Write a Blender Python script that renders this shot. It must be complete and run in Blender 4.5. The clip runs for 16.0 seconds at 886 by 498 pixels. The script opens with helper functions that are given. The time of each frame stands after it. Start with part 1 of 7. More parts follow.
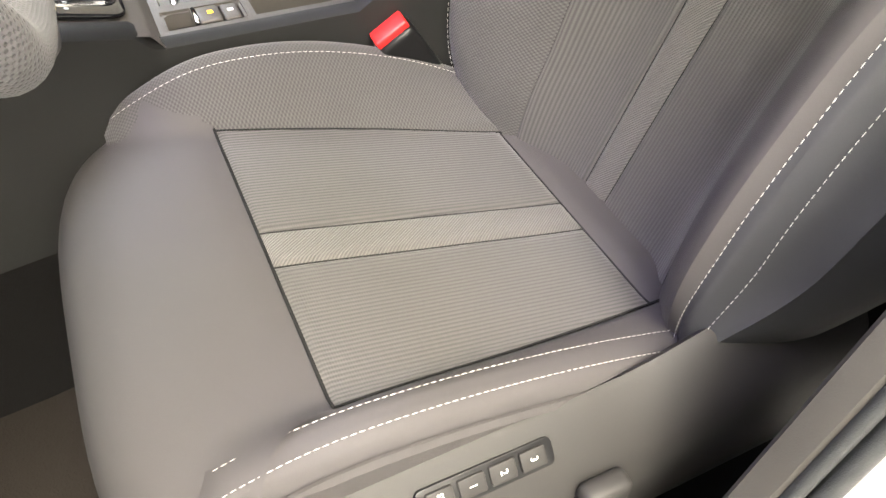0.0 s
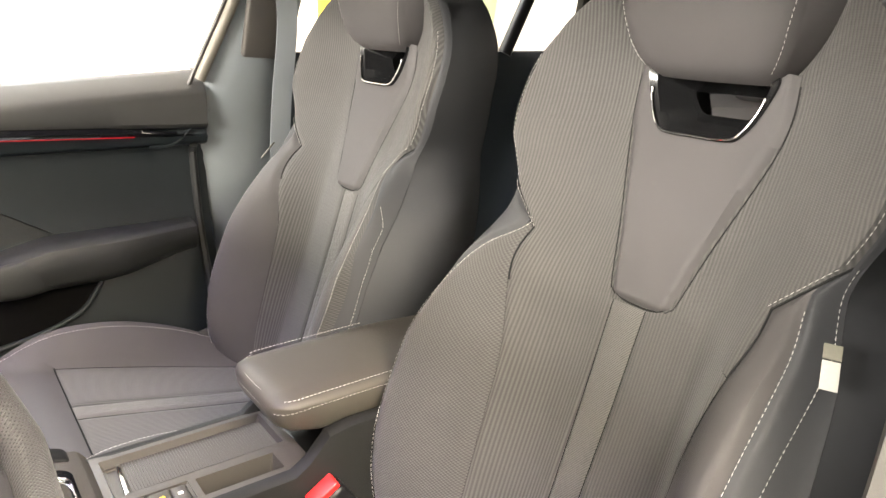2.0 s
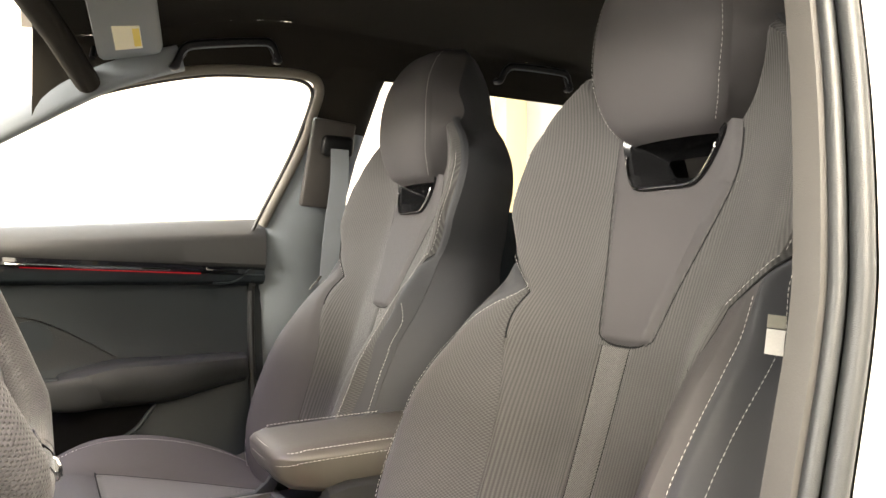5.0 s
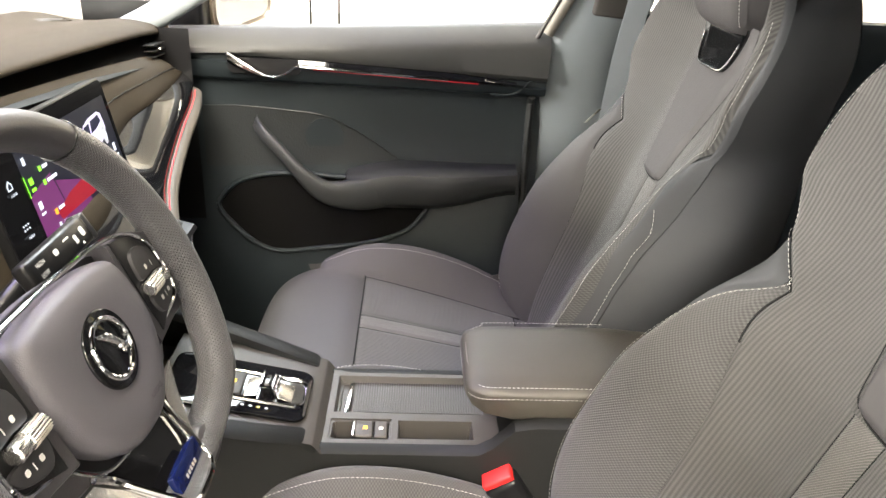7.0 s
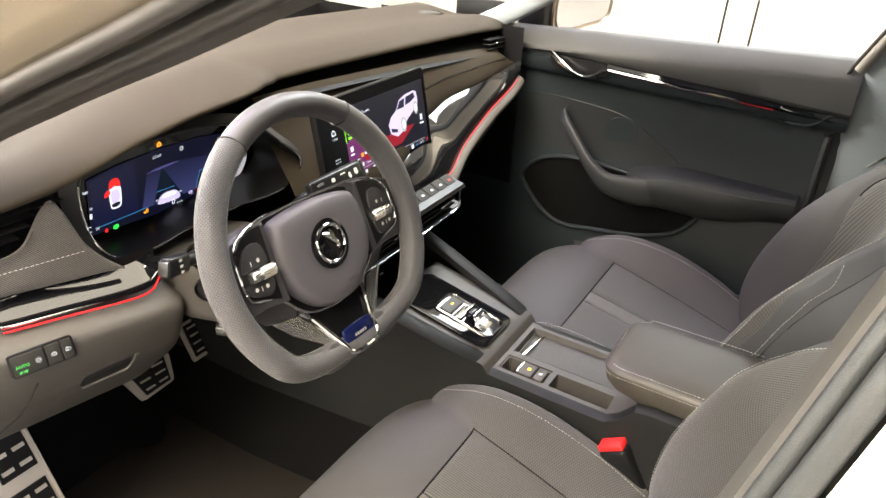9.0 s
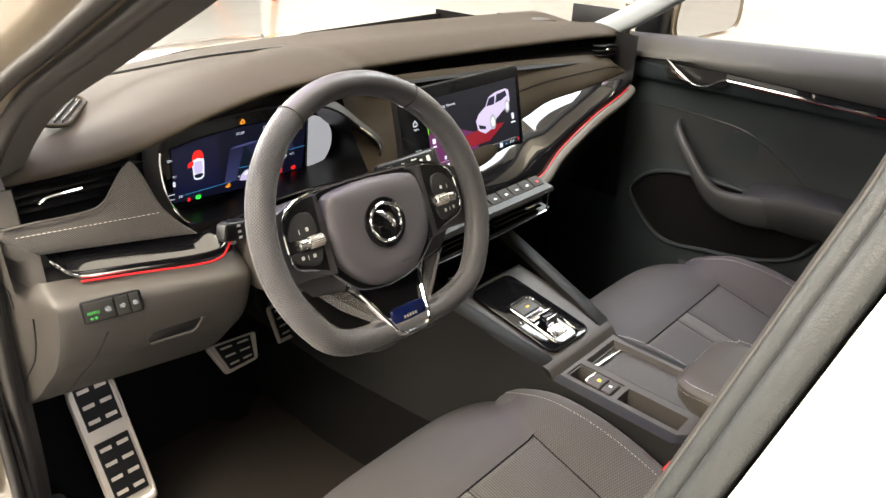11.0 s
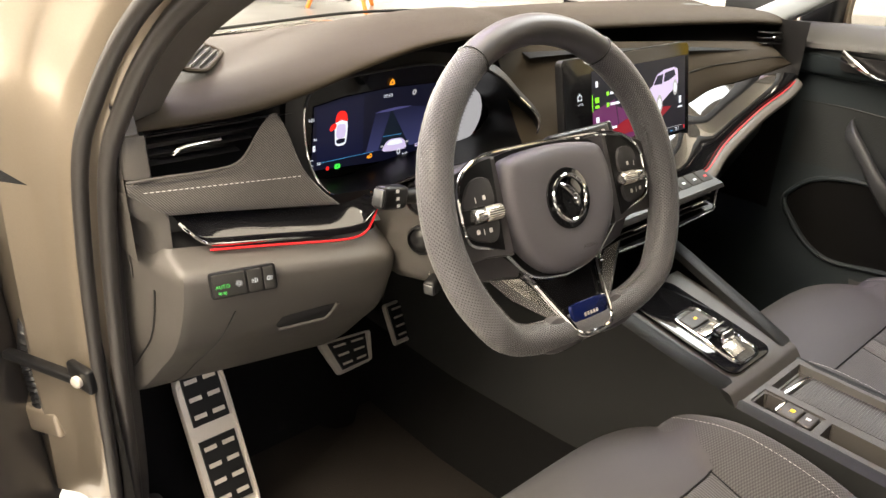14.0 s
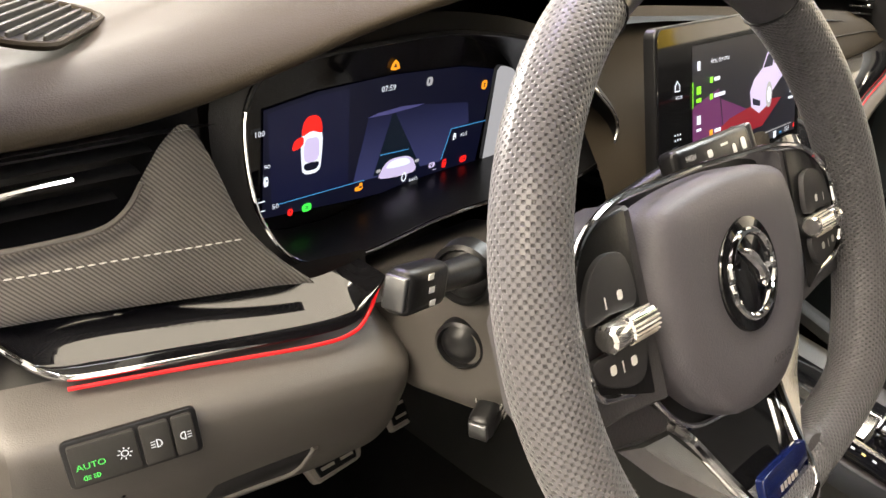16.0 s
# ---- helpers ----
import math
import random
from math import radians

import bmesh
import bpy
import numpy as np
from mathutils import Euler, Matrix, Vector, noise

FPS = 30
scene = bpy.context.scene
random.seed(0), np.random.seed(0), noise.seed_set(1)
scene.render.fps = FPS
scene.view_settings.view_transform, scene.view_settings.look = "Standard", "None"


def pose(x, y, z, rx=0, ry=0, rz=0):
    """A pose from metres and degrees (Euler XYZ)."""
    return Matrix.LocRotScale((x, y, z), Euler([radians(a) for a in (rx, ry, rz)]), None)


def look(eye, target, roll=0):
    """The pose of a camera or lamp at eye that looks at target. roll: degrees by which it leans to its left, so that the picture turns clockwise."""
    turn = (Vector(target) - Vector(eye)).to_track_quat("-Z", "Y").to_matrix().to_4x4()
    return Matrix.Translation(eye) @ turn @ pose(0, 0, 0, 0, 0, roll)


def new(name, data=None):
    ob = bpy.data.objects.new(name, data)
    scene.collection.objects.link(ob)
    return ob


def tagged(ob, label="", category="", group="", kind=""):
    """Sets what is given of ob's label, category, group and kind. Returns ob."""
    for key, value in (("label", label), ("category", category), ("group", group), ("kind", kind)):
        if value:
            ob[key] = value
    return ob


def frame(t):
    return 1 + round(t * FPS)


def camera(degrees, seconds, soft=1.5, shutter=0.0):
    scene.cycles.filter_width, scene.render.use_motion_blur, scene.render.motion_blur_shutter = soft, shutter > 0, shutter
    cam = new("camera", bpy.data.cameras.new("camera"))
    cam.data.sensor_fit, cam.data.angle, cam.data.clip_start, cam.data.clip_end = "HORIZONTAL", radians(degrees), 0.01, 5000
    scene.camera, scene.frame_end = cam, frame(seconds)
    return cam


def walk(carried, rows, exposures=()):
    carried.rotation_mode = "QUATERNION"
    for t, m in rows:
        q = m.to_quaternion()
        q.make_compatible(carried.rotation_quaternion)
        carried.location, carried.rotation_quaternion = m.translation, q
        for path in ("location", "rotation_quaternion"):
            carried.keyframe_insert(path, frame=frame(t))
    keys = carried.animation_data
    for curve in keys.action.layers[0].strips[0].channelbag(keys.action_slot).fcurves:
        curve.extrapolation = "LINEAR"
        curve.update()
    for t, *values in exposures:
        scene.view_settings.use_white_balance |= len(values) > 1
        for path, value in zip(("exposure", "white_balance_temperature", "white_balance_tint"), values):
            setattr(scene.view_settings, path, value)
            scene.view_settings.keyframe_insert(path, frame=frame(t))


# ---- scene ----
cam = camera(63.9, 16.0)
PATH = [
    (0, (-0.81, -0.071, 1.0), (0.424, -0.724, -0.432), 3.0),
    (0.5, (-0.859, -0.017, 1.08), (0.48, -0.796, -0.185), 2.2),
    (1, (-0.858, -0.013, 1.123), (0.564, -0.923, 0.05), 1.9),
    (1.5, (-0.839, -0.01, 1.154), (0.64, -1.05, 0.299), 2.0),
    (2, (-0.841, 0.002, 1.187), (0.681, -1.14, 0.571), 1.6),
    (2.5, (-0.873, 0.028, 1.172), (0.681, -1.186, 0.84), 1.3),
    (3, (-0.912, 0.042, 1.118), (0.651, -1.203, 1.033), 1.0),
    (3.2, (-0.931, 0.044, 1.097), (0.634, -1.201, 1.094), 0.9),
    (5.3, (-0.999, -0.058, 0.978), (0.78, -0.971, 0.925), 1.3),
    (5.5, (-0.984, -0.077, 0.995), (0.828, -0.909, 0.836), 1.7),
    (6, (-0.916, -0.131, 1.088), (0.937, -0.726, 0.629), 2.4),
    (6.5, (-0.847, -0.181, 1.187), (0.99, -0.536, 0.482), 3.0),
    (7, (-0.85, -0.219, 1.279), (0.953, -0.323, 0.421), 3.3),
    (7.5, (-0.916, -0.294, 1.311), (0.845, -0.111, 0.381), 3.2),
    (8, (-0.978, -0.379, 1.359), (0.724, 0.057, 0.403), 3.4),
    (8.5, (-1.016, -0.461, 1.4), (0.596, 0.22, 0.432), 3.2),
    (9, (-1.002, -0.532, 1.406), (0.512, 0.346, 0.438), 3.0),
    (9.5, (-0.98, -0.576, 1.396), (0.452, 0.442, 0.439), 2.8),
    (9.7, (-0.966, -0.589, 1.389), (0.434, 0.477, 0.44), 2.2),
    (12, (-0.937, -0.634, 1.324), (0.352, 0.608, 0.431), 1.6),
    (12.5, (-0.941, -0.638, 1.308), (0.34, 0.626, 0.434), 1.6),
    (13, (-0.942, -0.626, 1.281), (0.32, 0.663, 0.417), 1.8),
    (13.5, (-0.952, -0.552, 1.257), (0.274, 0.774, 0.397), 1.8),
    (14, (-0.946, -0.448, 1.23), (0.241, 0.911, 0.368), 1.7),
    (14.5, (-0.917, -0.348, 1.199), (0.256, 1.02, 0.33), 1.6),
    (15, (-0.879, -0.279, 1.172), (0.306, 1.076, 0.3), 1.4),
    (15.5, (-0.822, -0.196, 1.144), (0.385, 1.137, 0.27), 1.2),
    (16, (-0.746, -0.125, 1.137), (0.505, 1.168, 0.264), 1.4),
]
walk(cam, [(t, look(eye, target, roll)) for t, eye, target, roll in PATH], [(0, 0.95, 6300, 8), (1.5, 1.06, 6600, 9), (3, 0.97, 6750, 9), (5.5, 0.60, 6600, 9), (7, 0.82, 6350, 8), (9, 0.47, 6500, 9), (12, 0.16, 6500, 9), (13.5, 0.2, 6800, 10), (14.5, 0.28, 6800, 10), (16, 0.30, 6700, 10)])

# ---- light ----
world = bpy.data.worlds.new("showroom_air")
scene.world = world
world.use_nodes = True
world.node_tree.nodes["Background"].inputs[0].default_value = (0.9, 0.93, 1.0, 1)
world.node_tree.nodes["Background"].inputs[1].default_value = 0.12


def area_lamp(name, at, to, sx, sy, power, colour):
    d = bpy.data.lights.new(name, "AREA")
    d.shape, d.size, d.size_y, d.energy, d.color = "RECTANGLE", sx, sy, power, colour
    ob = new(name, d)
    ob.matrix_world = look(at, to)
    return ob


WARM, VIOLET = (1.0, 0.85, 0.64), (0.86, 0.86, 1.0)
area_lamp("ceiling_panel_lamp_door_side", (-2.0, -1.0, 3.9), (-0.5, 0.0, 0.7), 1.4, 1.8, 100, WARM)
area_lamp("ceiling_panel_lamp_door_front", (-2.7, 0.1, 3.4), (-0.4, -0.5, 0.8), 1.6, 1.8, 290, (1.0, 0.90, 0.76))
area_lamp("ceiling_panel_lamp_over_car", (-0.4, -0.3, 4.15), (-0.4, -0.29, 0.0), 3.4, 3.0, 200, (1.0, 0.88, 0.70))
area_lamp("ceiling_panel_lamp_front", (0.2, 1.9, 4.1), (0.0, -0.2, 0.5), 1.4, 0.9, 145, (0.64, 0.56, 1.0))
area_lamp("ceiling_panel_lamp_far_side", (2.5, 0.2, 3.95), (0.3, -0.3, 0.6), 1.6, 2.4, 270, (0.90, 0.97, 1.0))
area_lamp("ceiling_panel_lamp_west", (-5.0, 0.0, 3.9), (-3.2, -0.3, 0.6), 2.0, 5.0, 320, WARM)
# Added unseen lamp: brightens the north wall so its bounce reaches the headrests.
area_lamp("added_north_wall_lamp", (0.0, 9.6, 4.0), (0.0, 12.4, 1.4), 9.0, 1.0, 2600, (1.0, 0.95, 0.88))
area_lamp("ceiling_panel_lamp_east", (7.0, -1.5, 4.0), (8.9, -1.8, 1.6), 1.0, 9.0, 900, WARM)
# Added unseen fill from the west; that wall has no window.
area_lamp("added_west_fill_lamp", (-6.85, 3.2, 1.9), (-0.3, -0.6, 1.0), 3.2, 2.2, 180, (1.0, 0.95, 0.86))
# Added unseen fill, hung low to reach the backrests through the windscreen.
area_lamp("added_front_fill_lamp", (-0.8, 6.5, 3.0), (-0.2, -0.6, 1.05), 3.2, 1.2, 880, (1.0, 0.95, 0.88))
area_lamp("ceiling_panel_lamp_rear", (-0.6, -4.4, 3.9), (-0.2, -0.6, 1.0), 3.0, 2.0, 320, VIOLET)


# ---- materials ----
def material(name, colour, rough=0.6, metal=0.0, grain=0.0, scale=400.0, spread=0.12, coat=0.0, spec=0.5, patch=6.0):
    m = bpy.data.materials.new(name)
    m.use_nodes = True
    nt, ns = m.node_tree, m.node_tree.nodes
    bs = ns["Principled BSDF"]
    bs.inputs["Roughness"].default_value = rough
    bs.inputs["Metallic"].default_value = metal
    bs.inputs["Coat Weight"].default_value = coat
    bs.inputs["Specular IOR Level"].default_value = spec
    tc = ns.new("ShaderNodeTexCoord")
    n1 = ns.new("ShaderNodeTexNoise")
    n1.inputs["Scale"].default_value, n1.inputs["Detail"].default_value = patch, 3
    n2 = ns.new("ShaderNodeTexNoise")
    n2.inputs["Scale"].default_value, n2.inputs["Detail"].default_value = scale, 2
    nt.links.new(tc.outputs["Object"], n1.inputs["Vector"])
    nt.links.new(tc.outputs["Object"], n2.inputs["Vector"])
    add = ns.new("ShaderNodeMath")
    add.operation = "MULTIPLY_ADD"
    add.inputs[1].default_value = 0.45
    nt.links.new(n2.outputs["Fac"], add.inputs[0])
    half = ns.new("ShaderNodeMath")
    half.operation = "MULTIPLY"
    half.inputs[1].default_value = 0.55
    nt.links.new(n1.outputs["Fac"], half.inputs[0])
    nt.links.new(half.outputs[0], add.inputs[2])
    ramp = ns.new("ShaderNodeMapRange")
    ramp.inputs["From Min"].default_value, ramp.inputs["From Max"].default_value = 0.25, 0.75
    ramp.inputs["To Min"].default_value, ramp.inputs["To Max"].default_value = 1 - spread, 1 + spread
    nt.links.new(add.outputs[0], ramp.inputs["Value"])
    mul = ns.new("ShaderNodeVectorMath")
    mul.operation = "SCALE"
    mul.inputs[0].default_value = colour
    nt.links.new(ramp.outputs[0], mul.inputs["Scale"])
    nt.links.new(mul.outputs[0], bs.inputs["Base Color"])
    if grain:
        bump = ns.new("ShaderNodeBump")
        bump.inputs["Strength"].default_value, bump.inputs["Distance"].default_value = grain, 0.001
        nt.links.new(n2.outputs["Fac"], bump.inputs["Height"])
        nt.links.new(bump.outputs[0], bs.inputs["Normal"])
    return m


def weave(name, dark, light, pitch, kind="rib", rough=0.85, depth=0.6, cross=0.0022):
    """Cloth whose thread pattern follows the cloth's own metres in its UV map."""
    m = material(name, dark, rough, spec=0.25)
    nt, ns = m.node_tree, m.node_tree.nodes
    bs = ns["Principled BSDF"]
    bs.inputs["Sheen Weight"].default_value = 0.15
    uv = ns.new("ShaderNodeUVMap")
    sep = ns.new("ShaderNodeSeparateXYZ")
    nt.links.new(uv.outputs[0], sep.inputs[0])

    def wave(sock, period, phase=None):
        k = ns.new("ShaderNodeMath")
        k.operation = "MULTIPLY"
        k.inputs[1].default_value = 2 * math.pi / period
        nt.links.new(sock, k.inputs[0])
        s = ns.new("ShaderNodeMath")
        s.operation = "SINE"
        nt.links.new(k.outputs[0], s.inputs[0])
        return s.outputs[0]

    def mix(op, a, b):
        k = ns.new("ShaderNodeMath")
        k.operation = op
        for n, v in ((0, a), (1, b)):
            if isinstance(v, (int, float)):
                k.inputs[n].default_value = v
            else:
                nt.links.new(v, k.inputs[n])
        return k.outputs[0]

    if kind == "rib":
        rib = wave(sep.outputs[0], pitch)
        fine = wave(sep.outputs[1], cross)
        h = mix("ADD", mix("MULTIPLY", rib, 0.42), mix("MULTIPLY", fine, 0.06))
    elif kind == "holes":
        hole = mix("MULTIPLY", wave(sep.outputs[0], pitch), wave(sep.outputs[1], pitch))
        rise = ns.new("ShaderNodeMapRange")
        rise.interpolation_type = "SMOOTHSTEP"
        rise.inputs["From Min"].default_value, rise.inputs["From Max"].default_value = 0.05, 0.85
        rise.inputs["To Min"].default_value, rise.inputs["To Max"].default_value = 0.5, -0.5
        nt.links.new(hole, rise.inputs["Value"])
        h = rise.outputs[0]
    elif kind == "dots":
        h = mix("MULTIPLY", mix("MULTIPLY", wave(sep.outputs[0], pitch), wave(sep.outputs[1], pitch)), 0.5)
    else:
        diag = mix("ADD", sep.outputs[0], mix("MULTIPLY", sep.outputs[1], 0.8))
        h = mix("MULTIPLY", wave(diag, pitch), 0.45)
    h = mix("ADD", h, 0.5)
    cm = ns.new("ShaderNodeMix")
    cm.data_type = "RGBA"
    cm.inputs["A"].default_value, cm.inputs["B"].default_value = (*dark, 1), (*light, 1)
    nt.links.new(h, cm.inputs["Factor"])
    old = bs.inputs["Base Color"].links[0].from_node
    nt.links.new(cm.outputs["Result"], old.inputs[0])
    bump = ns.new("ShaderNodeBump")
    bump.inputs["Strength"].default_value, bump.inputs["Distance"].default_value = depth, 0.0012
    nt.links.new(h, bump.inputs["Height"])
    nt.links.new(bump.outputs[0], bs.inputs["Normal"])
    return m


def glow(name, colour, strength):
    m = bpy.data.materials.new(name)
    m.use_nodes = True
    bs = m.node_tree.nodes["Principled BSDF"]
    bs.inputs["Base Color"].default_value = (*[c * 0.3 for c in colour], 1)
    bs.inputs["Emission Color"].default_value = (*colour, 1)
    bs.inputs["Emission Strength"].default_value = strength
    return m


SOFT = material("soft_dash_foam", (0.027, 0.0212, 0.0143), 0.7, grain=0.35, scale=900, spec=0.14)
HARD = material("hard_grey_plastic", (0.052, 0.047, 0.042), 0.5, grain=0.25, scale=1200)
DOOR = material("door_card_plastic", (0.0160, 0.0208, 0.0238), 0.46, grain=0.25, scale=1100, spec=0.26)
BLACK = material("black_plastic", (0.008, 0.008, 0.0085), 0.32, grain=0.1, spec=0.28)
SIDE = material("seat_side_plastic", (0.021, 0.020, 0.019), 0.55, grain=0.25, scale=1200, spec=0.35)
GRIP = material("door_grip_plastic", (0.024, 0.025, 0.025), 0.48, grain=0.25, scale=1200, spec=0.35)
GLOSS = material("piano_black", (0.006, 0.006, 0.007), 0.05, spread=0.02)
CHROME = material("chrome", (0.85, 0.85, 0.86), 0.08, 1.0, spread=0.02)
STEEL = material("brushed_steel", (0.66, 0.61, 0.54), 0.38, 0.6, grain=0.2, scale=700)
# Slight violet in the leather colour stands in for violet light on the wheel.
LEATHER = material("wheel_leather", (0.054, 0.051, 0.055), 0.42, grain=0.25, scale=700)
PERF = weave("perforated_leather", (0.028, 0.027, 0.029), (0.076, 0.073, 0.078), 0.0042, "holes", 0.36, 0.7)
SMOOTH = material("smooth_seat_cloth", (0.054, 0.0505, 0.051), 0.66, grain=0.25, scale=1500, spec=0.3)
RIB = weave("ribbed_seat_cloth", (0.038, 0.0365, 0.0355), (0.078, 0.0745, 0.071), 0.0043, "rib", depth=0.4)
HONEY = weave("bolster_mesh_cloth", (0.033, 0.032, 0.032), (0.080, 0.077, 0.075), 0.0042, "dots", depth=0.5)
TWILL = weave("twill_strip_cloth", (0.058, 0.055, 0.053), (0.115, 0.109, 0.104), 0.003, "twill")
THREAD = material("white_thread", (0.45, 0.44, 0.41), 0.8)
SEAM = material("seam_groove_shade", (0.012, 0.012, 0.012), 0.9, spec=0.1)
CARPET = material("black_carpet", (0.004, 0.0038, 0.0038), 0.95, grain=0.8, scale=600, spec=0.1)
PAINT = material("bronze_grey_car_paint", (0.33, 0.275, 0.21), 0.28, 0.6, coat=1.0, spread=0.06)
RUBBER = material("rubber_seal", (0.030, 0.027, 0.025), 0.34)
SEAL = material("grey_seal_cloth", (0.026, 0.028, 0.029), 0.42, grain=0.3, scale=900)
BOLSTER = material("dark_bolster_cloth", (0.033, 0.034, 0.037), 0.6, grain=0.25, scale=1500, spec=0.35)
# Console flanks: HARD plastic with the footwell's shade put into its colour.
FLANK = material("shaded_console_plastic", (0.0105, 0.0107, 0.0105), 0.55, grain=0.25, scale=1000, spec=0.22)
LINER = material("dark_headliner_cloth", (0.03, 0.027, 0.022), 0.95, grain=0.4, scale=1500, spec=0.1)
PILLAR = material("pillar_trim_plastic", (0.19, 0.21, 0.225), 0.75, grain=0.2, scale=900)
RED = material("red_buckle_plastic", (0.75, 0.02, 0.02), 0.4)
WHITE = material("white_plastic", (0.8, 0.79, 0.76), 0.5)
WALL = material("white_wall_paint", (0.82, 0.81, 0.78), 0.8, spread=0.04, patch=1.0)
TILE = material("polished_grey_floor", (0.27, 0.265, 0.25), 0.2, spread=0.1, patch=2.0)
BELT = material("grey_seat_belt_webbing", (0.24, 0.26, 0.28), 0.7, grain=0.3, scale=1200)
REDGLOW = glow("red_ambient_light", (1.0, 0.004, 0.010), 0.45)


# ---- shape helpers ----
def smooth(pts, n=8, closed=False):
    """A Catmull-Rom line through the points, n steps to a span."""
    p = [Vector(q) for q in pts]
    out = []
    k = len(p)
    for i in range(k if closed else k - 1):
        a, b, c, d = (p[(i + o) % k] if closed else p[min(max(i + o, 0), k - 1)] for o in (-1, 0, 1, 2))
        for s in range(n):
            t = s / n
            out.append(0.5 * (2 * b + (c - a) * t + (2 * a - 5 * b + 4 * c - d) * t**2 + (3 * b - 3 * c + d - a) * t**3))
    if not closed:
        out.append(p[-1])
    return out


def curve1(table):
    """A smooth function through (x, y) pairs."""
    xs, ys = zip(*table)
    line = smooth([(x, y, 0) for x, y in zip(xs, ys)], 10)
    fx, fy = [q.x for q in line], [q.y for q in line]
    return lambda x: float(np.interp(x, fx, fy))


def step(a, b, x):
    t = min(max((x - a) / (b - a), 0), 1)
    return t * t * (3 - 2 * t)


def part(name, bm, mat, parent=None, label="", sharp=False):
    me = bpy.data.meshes.new(name)
    bmesh.ops.recalc_face_normals(bm, faces=bm.faces)
    for f in bm.faces:
        f.smooth = not sharp
    for e in bm.edges:
        if len(e.link_faces) == 2 and e.calc_face_angle(0) > 0.65:
            e.smooth = False
    bm.to_mesh(me)
    bm.free()
    for m in mat if isinstance(mat, (list, tuple)) else [mat]:
        me.materials.append(m)
    ob = new(name, me)
    if parent:
        ob.parent = parent
    if label:
        ob["label"] = label
    return ob


def thing(name, label, category, at=(0, 0, 0), group="", kind=""):
    ob = new(name)
    ob.location = at
    ob.empty_display_size = 0.05
    bpy.context.view_layer.update()
    return tagged(ob, label, category, group, kind)


def put(ob, parent):
    """Parents ob and keeps it where it stands."""
    ob.parent = parent
    ob.matrix_parent_inverse = Matrix.Translation(parent.location).inverted()
    return ob


def mesh(name, bm, mat, parent, label="", sharp=False):
    """A part built in the place's metres under a thing that stands elsewhere."""
    return put(part(name, bm, mat, None, label, sharp), parent)


def sheet(rows, uvs=None, bm=None, closed=False, thick=0.0):
    bm = bm or bmesh.new()
    layer = bm.loops.layers.uv.verify() if uvs else None
    vs = [[bm.verts.new(p) for p in r] for r in rows]
    for i in range(len(vs) - 1):
        m = len(vs[i])
        for j in range(m if closed else m - 1):
            k = (j + 1) % m
            try:
                f = bm.faces.new((vs[i][j], vs[i + 1][j], vs[i + 1][k], vs[i][k]))
            except ValueError:
                continue
            if uvs:
                for lp, (a, b) in zip(f.loops, ((i, j), (i + 1, j), (i + 1, k), (i, k))):
                    lp[layer].uv = uvs[a][b]
    return bm


def loft(rings, bm=None, caps=True):
    bm = bm or bmesh.new()
    vs = [[bm.verts.new(p) for p in r] for r in rings]
    for a, b in zip(vs, vs[1:]):
        for j in range(len(a)):
            k = (j + 1) % len(a)
            bm.faces.new((a[j], b[j], b[k], a[k]))
    if caps:
        bm.faces.new(vs[0])
        bm.faces.new(vs[-1][::-1])
    return bm


def tube(path, radius, n=10, closed=False, bm=None, flat=1.0, uv=False, up=(0, 0, 1)):
    """A round rod along a line; radius is a number or a function of 0 to 1; flat squeezes it across up."""
    bm = bm or bmesh.new()
    p = [Vector(q) for q in path]
    k = len(p)
    rows, uvs, run = [], [], 0.0
    side = None
    for i in range(k):
        a, b = p[(i - 1) % k if closed else max(i - 1, 0)], p[(i + 1) % k if closed else min(i + 1, k - 1)]
        t = (b - a).normalized()
        u = Vector(up)
        if abs(t.dot(u)) > 0.97:
            u = Vector((1, 0, 0))
        s = t.cross(u).normalized()
        if side and s.dot(side) < 0:
            s = -s
        side = s
        w = s.cross(t).normalized()
        r = radius(i / (k - 1)) if callable(radius) else radius
        rows.append([p[i] + s * r * math.cos(2 * math.pi * j / n) + w * r * flat * math.sin(2 * math.pi * j / n) for j in range(n)])
        run += (p[i] - p[i - 1]).length if i else 0
        uvs.append([(run, 2 * math.pi * (j if j < n else n) / n * r) for j in range(n)])
    if closed:
        rows.append(rows[0])
        uvs.append([(run + (p[0] - p[-1]).length, b) for _, b in uvs[0]])
    sheet(rows, uvs if uv else None, bm, closed=True)
    if not closed:
        for ring in (rows[0], rows[-1]):
            bm.faces.new([bm.verts.new(q) for q in ring])
    bmesh.ops.remove_doubles(bm, verts=bm.verts, dist=1e-6)
    return bm


def rbox(sx, sy, sz, r=0.004, m=None, segs=3, bm=None):
    b = bmesh.new()
    bmesh.ops.create_cube(b, size=1, matrix=Matrix.Diagonal((sx, sy, sz, 1)))
    if r:
        bmesh.ops.bevel(b, geom=b.edges[:], offset=min(r, 0.49 * min(sx, sy, sz)), segments=segs, affect="EDGES", profile=0.5)
    if m is not None:
        bmesh.ops.transform(b, matrix=m, verts=b.verts)
    if bm is None:
        return b
    me = bpy.data.meshes.new("tmp")
    b.to_mesh(me)
    b.free()
    bm.from_mesh(me)
    bpy.data.meshes.remove(me)
    return bm


